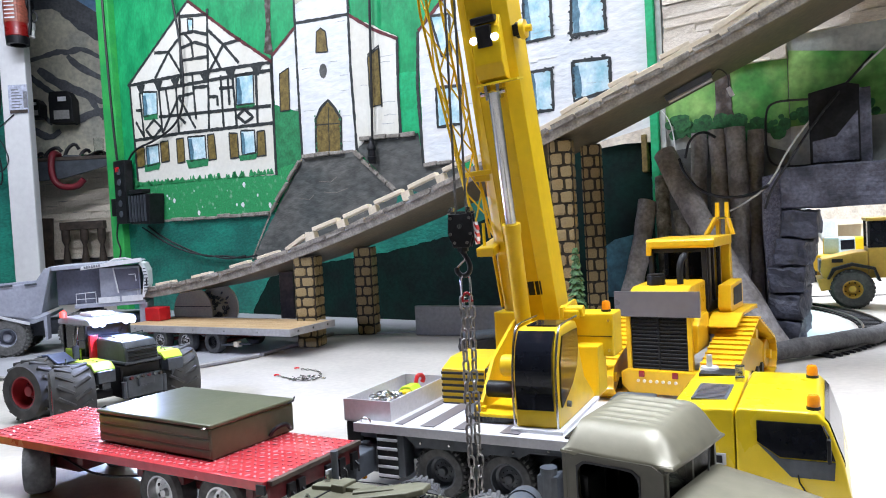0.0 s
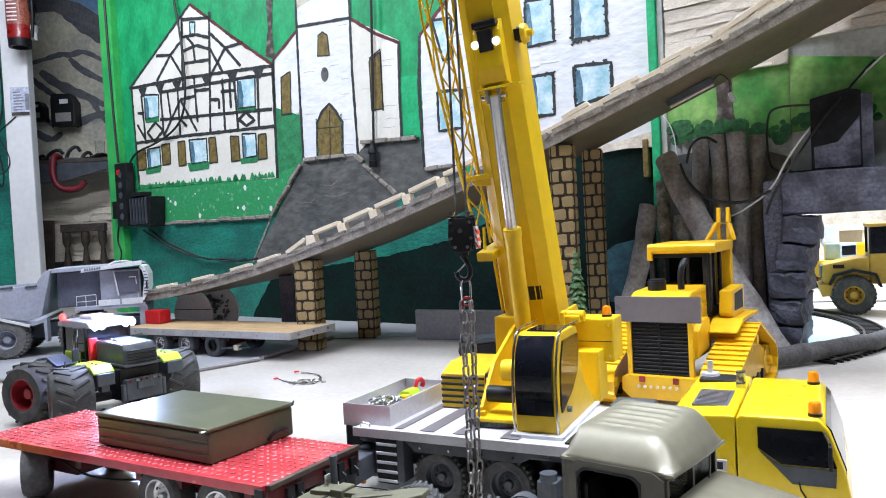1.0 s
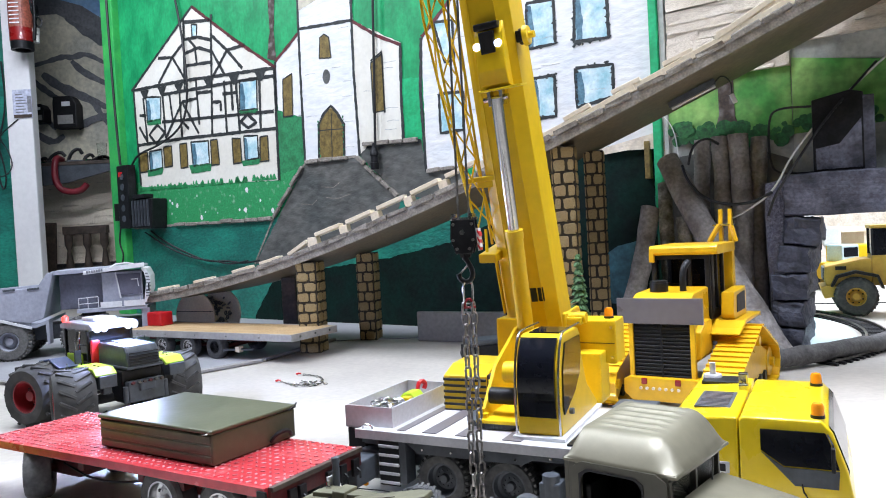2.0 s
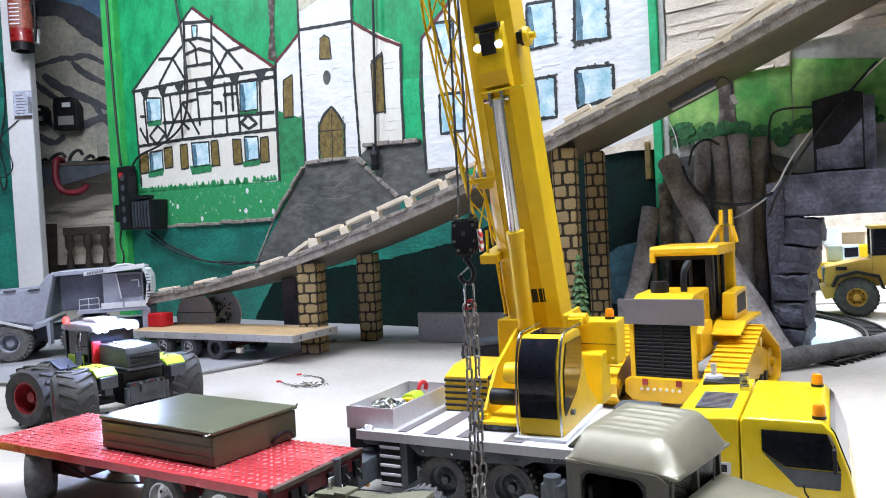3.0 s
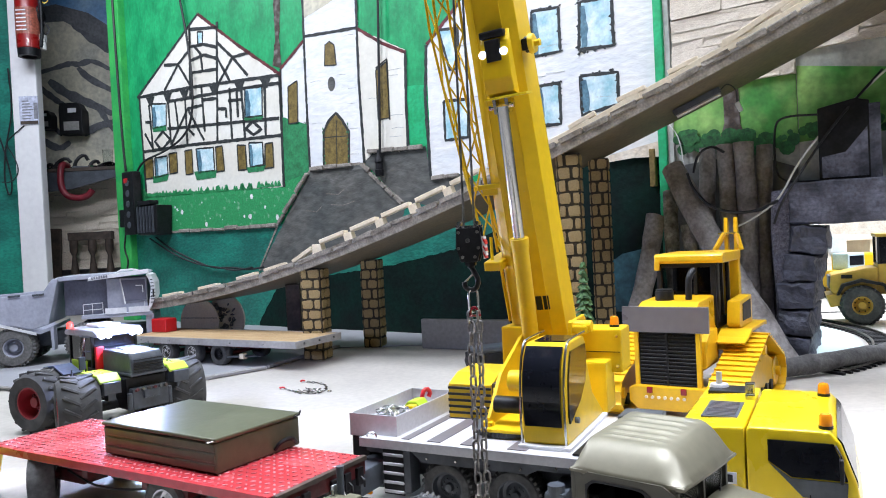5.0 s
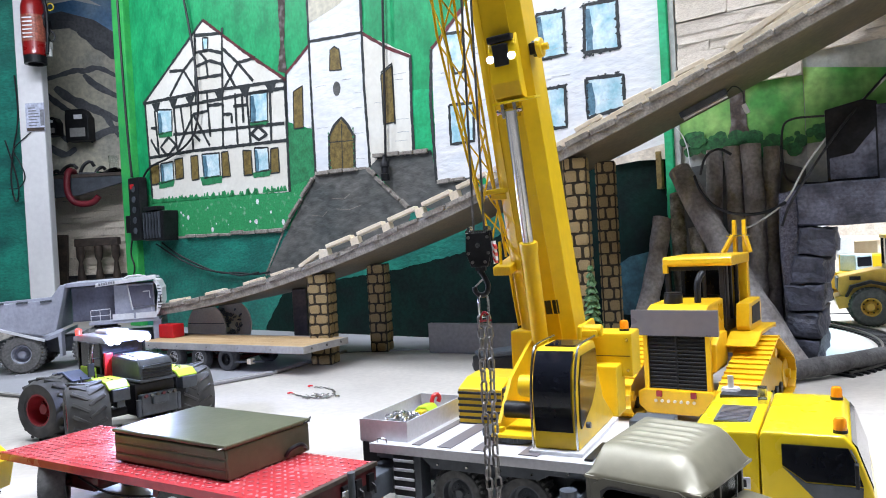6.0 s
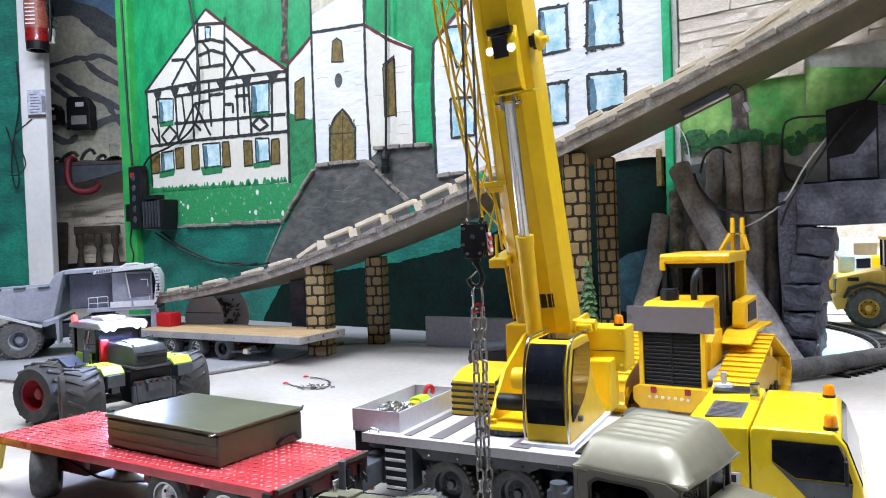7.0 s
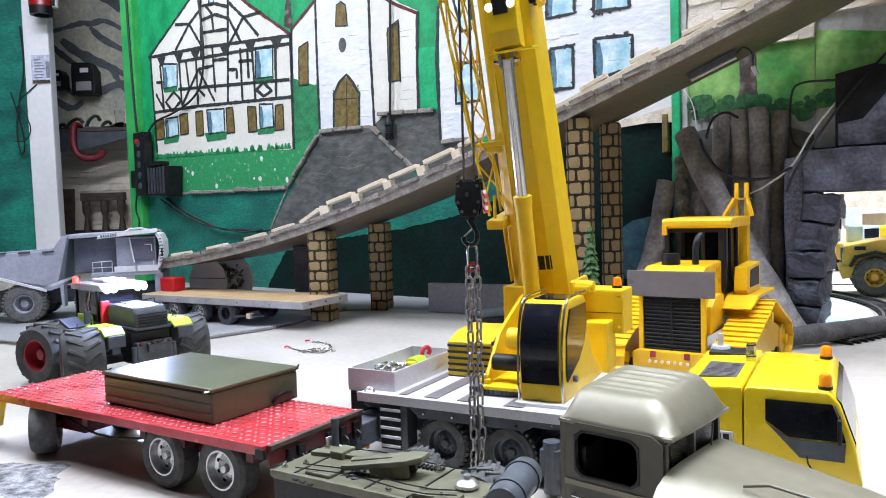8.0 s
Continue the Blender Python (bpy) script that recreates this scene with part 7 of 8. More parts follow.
part("reflector", box(-0.27, -0.25, 0.01, 0.03, 0.03, 0.05, 0.001), PALEWOOD, flat)
drum = thing("cable_drum", pose(-1.075, 3.225, 0, 0, 0, 66), "round plywood cable drum wound with a steel chain", "cable drum")
for k, x in enumerate((0.0, 0.17)):
    fl = part("flange", cyl((x - 0.004, 0, 0.107), (x + 0.004, 0, 0.107), 0.107, seg=40, bevel=0.001), PALEWOOD, drum, smooth=True)
part("core", cyl((0.004, 0, 0.107), (0.166, 0, 0.107), 0.05, seg=24), PALEWOOD, drum, smooth=True)
cl = bpy.data.meshes.new("chain_link")
link_mesh(0.022, 0.014, 0.0026, 6, 12).to_mesh(cl)
cl.materials.append(DARKSTEEL)
for i in range(150):
    a, x = random.uniform(0, 360), random.uniform(0.015, 0.155)
    piece("chain_link", cl, drum, pose(0, 0, 0.107, a, 0, 0) @ pose(x, 0, random.uniform(0.056, 0.082), random.uniform(-40, 40), random.uniform(60, 120), random.uniform(0, 180)))
part("flange_seam", box(-0.0052, -0.0038, -0.10, 0.10, 0.128, 0.131), DARKWOOD, drum)
solid("red_box", box(-0.07, 0.015, -0.03, 0.03, 0, 0.055, 0.006, 3), REDPLAS, FLAT @ pose(-0.79, 0.14, 0.1), "bright red plastic box on the trailer deck", "box")


# ---- tunnel portal, logs and the next hall ----
ledger(wall_right, 1.06, 1.455, 0.90, 1.55)
over = bpy.data.objects["wall_over_tunnel"]
ledger(over, 1.455, 2.1, 0.97, 1.5)
part("painted_foliage", prism([(1.456, 0.68), (2.1, 0.70), (2.1, 0.90), (1.7, 0.88), (1.456, 0.925)], -0.006, -0.002), FOLIAGE, over)
for k in range(40):
    x, r = random.uniform(1.46, 1.95), random.uniform(0.008, 0.024)
    z, y = random.uniform(0.675, 0.73), -0.0072 - 0.0001 * k
    part("painted_bush", prism([(x + r * math.cos(i * 0.7) * random.uniform(0.8, 1.2), z + r * math.sin(i * 0.7)) for i in range(9)], y, y + 0.00008), HEDGE, over)
part("dark_zone", prism([(1.05, 0.0), (1.45, 0.0), (1.45, 0.60), (1.3, 0.66), (1.05, 0.64)], -0.008, -0.003), SLATE, wall_right)
part("limewash_band", prism([(0.79, 0.70), (0.998, 0.735), (0.998, 0.68), (0.9, 0.685), (0.80, 0.678)], -0.022, -0.017), CLAD, mural)
part("blue_patch", prism([(0.80, 0.31), (0.84, 0.335), (0.91, 0.35), (0.96, 0.345), (0.93, 0.12), (0.80, 0.12)], -0.012, -0.008), mat("blue_green_wash", (0.05, 0.17, 0.21), 0.6, var=0.3, scale=14, fine=80, bump=0.4), mural)
part("wood_stub", box(0.965, 0.985, -0.03, 0.0, 0.575, 0.71, 0.003), BROWN, mural)

portal = thing("tunnel_portal", WALL, "portal of dark hewn blocks carrying a grey lintel", "portal", kind="structure")


def hewn(x0, x1, y0, y1, z0, z1, rough=0.006, cuts=4):
    b = box(x0, x1, y0, y1, z0, z1, 0.004, 1)
    bmesh.ops.subdivide_edges(b, edges=[e for e in b.edges if e.calc_length() > 0.03], cuts=cuts, use_grid_fill=True)
    for v in b.verts:
        n = noise.noise_vector(v.co * 22)
        m = noise.noise_vector(v.co * 60)
        v.co += n * rough * 1.4 + m * rough * 0.6
    return b


zz = [0.0, 0.082, 0.162, 0.246, 0.33, 0.412]
for k in range(5):
    x0, x1 = ((1.407, 1.500), (1.411, 1.508), (1.418, 1.516), (1.438, 1.528), (1.452, 1.546))[k]
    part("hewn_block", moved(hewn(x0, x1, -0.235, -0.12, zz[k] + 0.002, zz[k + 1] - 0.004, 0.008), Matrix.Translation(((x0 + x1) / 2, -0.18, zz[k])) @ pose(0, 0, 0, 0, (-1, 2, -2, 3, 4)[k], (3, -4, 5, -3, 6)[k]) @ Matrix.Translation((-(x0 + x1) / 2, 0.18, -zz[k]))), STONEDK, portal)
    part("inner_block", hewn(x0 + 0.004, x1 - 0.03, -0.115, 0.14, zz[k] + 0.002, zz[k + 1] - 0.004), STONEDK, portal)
part("side_slab", hewn(1.398, 1.451, -0.165, -0.01, 0.0, 0.525), SPECKLE, portal, "pale grey speckled slab")
part("lintel", hewn(1.457, 2.6, -0.215, 0.0, 0.418, 0.54, 0.005, 9), STONE, portal, "grey rough-faced lintel")

spk = thing("loudspeaker", WALL @ pose(1.60, -0.115, 0.542, 0, 0, 8), "black loudspeaker cabinet standing on the tunnel lintel", "loudspeaker")
part("cabinet", prism([(-0.07, 0), (0.065, 0), (0.065, 0.225), (0.03, 0.235), (-0.07, 0.215)], -0.05, 0.06, r=0.004), BLACK, spk)
# Slate-blue patch paints in the light on the cabinet's lower front.
part("front_cloth", prism([(-0.062, 0.008), (0.058, 0.008), (0.058, 0.15), (0.0, 0.08), (-0.062, 0.07)], -0.053, -0.049), STONE, spk, "slate-blue patch for the light on the lower front")
part("side_strip", box(0.062, 0.092, -0.05, 0.03, 0.0, 0.215, 0.003), STONE, spk)


def cable(name, pts, r, material, label, smooth=3):
    return solid(name, tube(pts, r, 6, smooth), material, WALL, label, "cable", smooth=True)


cable("cable", [(1.526, -0.1, 0.749), (1.421, -0.1, 0.757), (1.40, -0.1, 0.72), (1.40, -0.1, 0.588), (1.422, -0.1, 0.552), (1.502, -0.13, 0.545), (1.55, -0.16, 0.545)], 0.0035, CABLE, "thick black cable looping beside the loudspeaker")
cable("cable", [(1.80, -0.1, 0.93), (1.704, -0.1, 0.848), (1.571, -0.12, 0.726), (1.489, -0.23, 0.60), (1.437, -0.235, 0.49), (1.343, -0.2, 0.435), (1.30, -0.17, 0.42)], 0.0032, CABLEW, "white cable slung across the wall and logs")
cable("cable", [(1.70, -0.08, 0.86), (1.58, -0.2, 0.70), (1.50, -0.24, 0.57), (1.44, -0.24, 0.48), (1.42, -0.24, 0.42)], 0.004, CABLE, "thick black cable hanging beside the portal")
cable("cable", [(1.165, -0.17, 0.60), (1.18, -0.17, 0.66), (1.225, -0.17, 0.685), (1.265, -0.17, 0.657)], 0.0045, CABLE, "black hose arching over the logs")
cable("cable", [(1.151, -0.19, 0.60), (1.165, -0.19, 0.55), (1.212, -0.19, 0.49), (1.281, -0.19, 0.462), (1.366, -0.19, 0.462), (1.432, -0.24, 0.49)], 0.0048, CABLE, "black hose sagging in front of the logs")
cable("cable", [(1.036, -0.035, 0.80), (1.075, -0.02, 0.74), (1.087, -0.02, 0.63)], 0.002, CABLEW, "thin white cable hanging by the green post")


def log(p0, p1, r, material, label, bend=0.01, cut=PALEWOOD):
    """A log in wall coordinates: tapered, knobbly, with a sawn end."""
    p0, p1 = Vector(p0), Vector(p1)
    n = 12
    bm = bmesh.new()
    d = (p1 - p0).normalized()
    side = d.orthogonal().normalized()
    up = d.cross(side)
    seed = random.uniform(0, 50)
    rings = []
    for i in range(n + 1):
        c = p0.lerp(p1, i / n) + side * bend * math.sin(i / n * math.pi * 1.3 + seed)
        rr = r * (1.0 - 0.12 * i / n)
        ring = []
        for k in range(18):
            a = 2 * math.pi * k / 18
            q = c + (side * math.cos(a) + up * math.sin(a)) * rr
            q += (q - c) * 0.14 * noise.noise(q * 16 + Vector((seed, 0, 0)))
            ring.append(bm.verts.new(q))
        rings.append(ring)
    for a, b in zip(rings, rings[1:]):
        ring_faces(bm, a, b)
    bm.faces.new(rings[0]), bm.faces.new(rings[-1])
    bmesh.ops.recalc_face_normals(bm, faces=bm.faces)
    return solid("log", bm, material, WALL, label, "log", "logs beside the tunnel", smooth=True)


log((0.945, -0.28, 0.0), (1.018, -0.12, 0.465), 0.036, BARK, "thick grey-brown log leaning on the wall")
log((1.14, -0.2, 0.0), (1.046, -0.10, 0.55), 0.027, BARKPALE, "slim log with flaking pale bark leaning on the wall", 0.016)
log((1.46, -0.33, 0.0), (1.080, -0.13, 0.625), 0.043, BARK, "thick bare grey log leaning across the others", 0.006)
log((1.24, -0.10, 0.0), (1.243, -0.08, 0.69), 0.031, BARK, "upright grey-brown log beside the tunnel")
log((1.301, -0.11, 0.0), (1.306, -0.09, 0.69), 0.035, BARK, "upright grey-brown log beside the tunnel")
log((1.346, -0.045, 0.0), (1.350, -0.045, 0.68), 0.029, BARK, "upright grey-brown log beside the tunnel")
log((1.17, -0.05, 0.0), (1.168, -0.045, 0.69), 0.03, BARK, "upright grey-brown log close to the wall")
log((1.20, -0.22, 0.0), (1.15, -0.17, 0.43), 0.026, BARKPALE, "short log with flaking pale bark", 0.01)

# lying pipe-like log in front of the portal
pts = [(0.80, 1.935, 0.03), (0.93, 1.995, 0.032), (1.06, 2.03, 0.036), (1.17, 2.10, 0.034), (1.30, 2.16, 0.03), (1.42, 2.28, 0.03), (1.7, 2.5, 0.03)]
b = tube(pts, 0.025, 16, 2)
for v in b.verts:
    v.co += noise.noise_vector(v.co * 25) * 0.006
solid("lying_log", b, BARKDK, I4, "crooked grey-brown branch lying on the floor before the tunnel", "log", smooth=True)

# model railway curve through the tunnel
rail = thing("railway_track", pose(0, 0, 0), "curve of black model railway track on the floor", "railway track")
cx, cy, rr = 0.62, 2.86, 0.93
for dr in (-0.032, 0.032):
    arc = [(cx + (rr + dr) * math.cos(radians(a)), cy + (rr + dr) * math.sin(radians(a)), 0.012) for a in range(-62, 60, 4)]
    part("rail", tube(arc, 0.004, 6), DARKSTEEL, rail, smooth=True)
slp = bpy.data.meshes.new("sleeper")
box(-0.045, 0.045, -0.006, 0.006, 0.0005, 0.008, 0.001, 1).to_mesh(slp)
slp.materials.append(BLACK)
for a in range(-62, 60, 2):
    piece("sleeper", slp, rail, pose(cx + rr * math.cos(radians(a)), cy + rr * math.sin(radians(a)), 0, 0, 0, a))
# pale sheet under the curve of the track
disc = [(cx + 0.87 * math.cos(radians(a)), cy + 0.87 * math.sin(radians(a))) for a in range(-55, 62, 4)]
solid("white_sheet", prism(disc, 0.0005, 0.004, "z"), mat("pale_blue_white_sheet", (0.52, 0.64, 0.62), 0.5, var=0.06, scale=5, other=(0.44, 0.56, 0.55)), I4, "pale blue-white board lying inside the railway curve", "board")

# articulated hauler in the next hall
HAUL = pose(1.768, 2.973, 0, 0, 0, 155)
haul = thing("articulated_hauler", HAUL, "yellow articulated model hauler standing behind the tunnel", "dump truck")
for y, o in ((-0.085, -1), (0.085, 1)):
    wheel(haul, 0.08, y, 0.078, 0.078, 0.06, 0.036, HAULYEL, RUBBER, lugs=28, out=o, hub=0.5)
    wheel(haul, -0.24, y, 0.078, 0.078, 0.06, 0.036, HAULYEL, RUBBER, lugs=28, out=o, hub=0.5)
part("hood", prism([(0.02, 0.12), (0.182, 0.12), (0.192, 0.15), (0.187, 0.200), (0.06, 0.226), (0.02, 0.228)], -0.085, 0.085, r=0.008), HAULYEL, haul)
part("hood_badge", box(0.11, 0.15, 0.084, 0.0865, 0.185, 0.2), BLACK, haul)
part("grille", box(0.187, 0.195, -0.07, 0.07, 0.145, 0.195, 0.002), CHARCOAL, haul)
part("bumper", prism([(0.14, 0.08), (0.192, 0.07), (0.206, 0.12), (0.14, 0.125)], -0.095, 0.095, r=0.004), HAULYEL, haul)
for s in (-1, 1):
    a, b = sorted((s * 0.05, s * 0.12))
    part("mudguard", prism([(-0.02, 0.11), (0.0, 0.165), (0.08, 0.185), (0.15, 0.165), (0.17, 0.12), (0.16, 0.12), (0.14, 0.155), (0.08, 0.172), (0.005, 0.155), (-0.01, 0.11)], a, b, r=0.002), BLACK, haul)
part("cab", box(-0.09, 0.02, -0.08, 0.08, 0.12, 0.24, 0.004), HAULYEL, haul)
part("cab_roof", box(-0.095, 0.025, -0.085, 0.085, 0.3465, 0.36, 0.004), HAULYEL, haul)
part("cab_glass", box(-0.085, 0.015, -0.077, 0.077, 0.24, 0.346, 0.002), DARKGLASS, haul)
for x in (-0.09, 0.012):
    for y in (-0.082, 0.074):
        part("cab_post", box(x, x + 0.008, y, y + 0.008, 0.24, 0.346), BLACK, haul)
part("mirror", merge(tube([(0.2, 0.08, 0.22), (0.2, 0.1, 0.28)], 0.002), box(0.195, 0.203, 0.09, 0.112, 0.27, 0.31, 0.002)), BLACK, haul)
part("body", prism([(-0.42, 0.14), (-0.12, 0.14), (-0.10, 0.30), (-0.40, 0.28)], -0.11, 0.11, r=0.004), HAULYEL, haul)
# further machines beyond, small in the bright hall
far = thing("excavator", pose(2.40, 4.33, 0, 0, 0, 150), "white and yellow model excavator far in the next hall", "excavator")
part("track_base", box(-0.14, 0.14, -0.09, 0.09, 0.0, 0.07, 0.02), CHARCOAL, far)
part("house", box(-0.12, 0.1, -0.08, 0.08, 0.08, 0.22, 0.01), YELLOW, far)
part("cab", box(0.02, 0.11, 0.0, 0.08, 0.22, 0.33, 0.01), OFFWHITE, far)
part("arm", tube([(0.08, -0.03, 0.2), (0.2, -0.03, 0.42), (0.36, -0.03, 0.34)], 0.025, 8), OFFWHITE, far)
org = thing("wheel_loader", pose(2.17, 3.95, 0, 0, 0, 195), "orange model loader with a pale cab behind the hauler", "loader")
part("chassis", box(-0.12, 0.12, -0.06, 0.06, 0.06, 0.15, 0.01), DOZYEL, org)
part("cab", box(-0.06, 0.05, -0.055, 0.055, 0.15, 0.24, 0.008), mat("pale_cyan_cab", (0.55, 0.66, 0.68), 0.4), org)
part("cab_window", box(-0.05, 0.04, 0.054, 0.057, 0.175, 0.225, 0.002), DARKGLASS, org)
for x in (-0.08, 0.08):
    for y, o in ((-0.065, -1), (0.065, 1)):
        wheel(org, x, y, 0.05, 0.05, 0.04, 0.025, HAULYEL, RUBBER, lugs=20, out=o)
solid("floor_seam", box(-0.6, 0.6, -0.004, 0.004, 0.0005, 0.004), BLACK, pose(1.85, 3.32, 0, 0, 0, -19), "thin black strip on the floor of the next hall", "strip")
grn = thing("green_machine", pose(1.62, 3.75, 0, 0, 0, 100), "dark green model machine with lugged tyres far in the next hall", "vehicle")
part("hull", box(-0.1, 0.1, -0.06, 0.06, 0.06, 0.16, 0.01), SHRUB, grn)
for x in (-0.06, 0.06):
    for y in (-0.06, 0.06):
        wheel(grn, x, y, 0.05, 0.05, 0.04, 0.025, CHARCOAL, RUBBER, lugs=20)
solid("trestle_table", merge(box(-0.5, 0.5, -0.2, 0.2, 0.28, 0.31, 0.003), box(-0.48, -0.44, -0.18, 0.18, 0, 0.28), box(0.44, 0.48, -0.18, 0.18, 0, 0.28)), PALEWOOD, pose(2.3, 4.9, 0), "low pale wooden bench along the far wall", "bench")
ledger(next_wall, -0.3, 1.9, 0.45, 0.95)

# lamp batten under the ramp
lb = thing("ramp_lamp", RAMP @ pose(0.80, 0.2, ramp_z(0.80) - 0.040, 0, -slope(0.80), 0), "dark unlit lamp batten under the ramp with a hanging plug", "lamp")
part("batten", box(-0.075, 0.075, -0.012, 0.012, -0.006, 0.0125, 0.002), CHARCOAL, lb)
part("tube", cyl((-0.07, -0.004, -0.010), (0.07, -0.004, -0.010), 0.006, seg=12), ALU, lb, smooth=True)
part("lead", tube([(0.075, 0, 0.002), (0.10, 0, 0.012), (0.115, 0, -0.02), (0.10, 0, -0.055)], 0.002, 6, 2), CABLE, lb)
part("plug", box(0.092, 0.106, -0.006, 0.006, -0.085, -0.055, 0.003), OFFWHITE, lb)

# ---- things on the floor behind the crane ----
board = solid("grey_board", hewn(0.0, 0.37, -0.012, 0.012, 0.0, 0.115, 0.0008, 2), CONCRETE, pose(-0.092, 2.884, 0, 0, 0, -28), "grey chipboard panel standing on edge against the wall foot", "board")
tb = thing("black_toolbox", pose(0.16, 2.42, 0, 0, 0, 24), "flat black plastic tool case on the floor with a wire loop", "case")
part("case", box(-0.09, 0.09, -0.05, 0.05, 0, 0.05, 0.006), BLACK, tb)
part("lid", box(-0.085, 0.085, -0.045, 0.045, 0.05, 0.068, 0.008), CHARCOAL, tb)
part("wire", tube([(-0.09, -0.04, 0.01), (-0.12, -0.06, 0.004), (-0.13, -0.03, 0.03), (-0.11, 0.0, 0.04)], 0.002, 6, 2), BLACK, tb)

tree = thing("model_fir", pose(0.398, 2.10, 0, 0, 0, 0), "small green model fir tree on the floor", "tree")
part("trunk", cyl((0, 0, 0), (0, 0, 0.3), 0.008, 0.002, 8), BARK, tree)
cone = []
for k in range(15):
    z = 0.05 + 0.02 * k
    r = 0.046 * (1 - k / 15.5) + 0.004
    for i in range(13):
        a = i * 360 / 13 + k * 37 + random.uniform(-8, 8)
        q = r * random.uniform(0.8, 1.15)
        cone.append(moved(prism([(0, 0.004), (q * 0.5, 0.006), (q, -0.006), (q * 0.55, -0.004)], -0.006, 0.006), pose(0, 0, z + random.uniform(-0.004, 0.004), random.uniform(-20, 20), random.uniform(-6, 14), a)))
tagged(part("crown", merge(*cone), LEAF, tree), "flocked needle branches in tiers", kind="stuff")

b = tube([(-0.862, 2.345, 0.008), (-0.75, 2.448, 0.008), (-0.635, 2.556, 0.008)], 0.008, 6, 1)
solid("long_stick", b, CONCRETE, I4, "thin grey weathered stick on the floor", "stick")
solid("long_stick", tube([(-0.628, 2.575, 0.007), (-0.54, 2.78, 0.007), (-0.44, 3.0, 0.007)], 0.007, 6, 1), CONCRETE, I4, "thin grey weathered batten on the floor under the trailer", "stick")
solid("long_stick", tube([(-1.52, 2.44, 0.010), (-1.32, 2.33, 0.010)], 0.006, 6), CONCRETE, I4, "thin grey stick on the floor beside the tractor", "stick")

# loose chain with red hooks on the floor
fc = thing("floor_chain", pose(-0.400, 2.165, 0.003) @ Matrix.Diagonal((0.72, 0.78, 0.72, 1)), "loose steel chain with red hooks lying on the floor", "chain")
fl = bpy.data.meshes.new("chain_link")
link_mesh(0.019, 0.011, 0.0017, 6, 12).to_mesh(fl)
fl.materials.append(STEEL)
path = [(-0.12, 0.03), (-0.09, -0.01), (-0.05, -0.04), (0.0, -0.075), (0.04, -0.08), (0.06, -0.03), (0.05, 0.03), (0.03, 0.08), (-0.01, 0.12), (-0.06, 0.15)]
for a, q in zip(path, path[1:]):
    d = Vector(q) - Vector(a)
    k = max(1, int(d.length / 0.0145))
    for i in range(k):
        c = Vector(a) + d * i / k
        piece("chain_link", fl, fc, pose(c.x, c.y, 0.0, 90, 60 * (i % 2), math.degrees(math.atan2(d.y, d.x)) + 90 + random.uniform(-12, 12)))
for k in range(26):
    piece("chain_link", fl, fc, pose(random.gauss(0.01, 0.03), random.gauss(-0.06, 0.02), random.uniform(0, 0.006), 90, random.uniform(0, 60), random.uniform(0, 180)))
for x, y in ((-0.125, 0.035), (-0.065, 0.155)):
    part("red_hook", tube([(x, y, 0.004), (x - 0.012, y + 0.008, 0.004), (x - 0.02, y, 0.004), (x - 0.012, y - 0.008, 0.004)], 0.0035, 8, 1), REDPLAS, fc)

# contents of the tool tray
heap = thing("chain_heap", CRANE @ pose(-0.142, 0.115, 0.1125), "heap of bright chain with a green strap in the tray", "chain")
hl = bpy.data.meshes.new("chain_link")
link_mesh(0.014, 0.009, 0.0014, 6, 10).to_mesh(hl)
hl.materials.append(STEEL)
for k in range(190):
    x, y = max(-0.034, min(0.034, random.gauss(0, 0.018))), max(-0.08, min(0.075, random.gauss(-0.02, 0.036)))
    piece("chain_link", hl, heap, pose(x, y, 0.007 + random.uniform(0, 0.02) * max(0.1, 1 - abs(y + 0.02) / 0.08), random.uniform(0, 180), random.uniform(0, 90), random.uniform(0, 180)))
part("green_strap", merge(prism([(-0.018, 0.014), (-0.004, 0.028), (0.012, 0.029), (0.02, 0.02), (0.0, 0.012)], 0.025, 0.06, r=0.003)), LIME, heap, "folded lime green strap")
part("yellow_tag", box(0.005, 0.02, 0.0, 0.018, 0.016, 0.026, 0.002), PALEYEL, heap)
part("red_hook", tube([(0.0, 0.070, 0.014), (0.0, 0.072, 0.034), (0.004, 0.082, 0.040), (0.008, 0.088, 0.032), (0.006, 0.084, 0.024)], 0.0042, 8, 1), REDPLAS, heap, "red forged hook", True)

# gravel and loader bucket at the near left
g = bmesh.new()
rows = []
for i in range(26):
    rows.append([])
    for j in range(22):
        x, y = -1.35 + 0.033 * i, 0.45 + 0.04 * j
        edge = min(1.0, max(0.0, ((-0.575 - 0.15 * (y - 1.0) + 0.03 * noise.noise(Vector((y * 9, 0, 3)))) - x) / 0.05), max(0.0, 1.0))
        edge = min(edge, max(0.0, (1.24 + 0.03 * noise.noise(Vector((x * 9, 5, 0))) - y) / 0.05))
        rows[-1].append(g.verts.new((x, y, -0.004 + 0.009 * min(edge, 1.0) + 0.0025 * noise.noise(Vector((x, y, 0)) * 70))))
for a, q in zip(rows, rows[1:]):
    for j in range(21):
        g.faces.new((a[j], q[j], q[j + 1], a[j + 1]))
bmesh.ops.recalc_face_normals(g, faces=g.faces)
solid("gravel", g, GRAVEL, I4, "thin spread of fine grey gravel on the floor", "gravel", kind="stuff", smooth=True)
bucket = thing("loader_bucket", pose(-1.01, 1.27, 0.006, 0, 0, -20) @ Matrix.Diagonal((1, 1, 0.74, 1)), "yellow loader bucket standing on the gravel", "bucket")
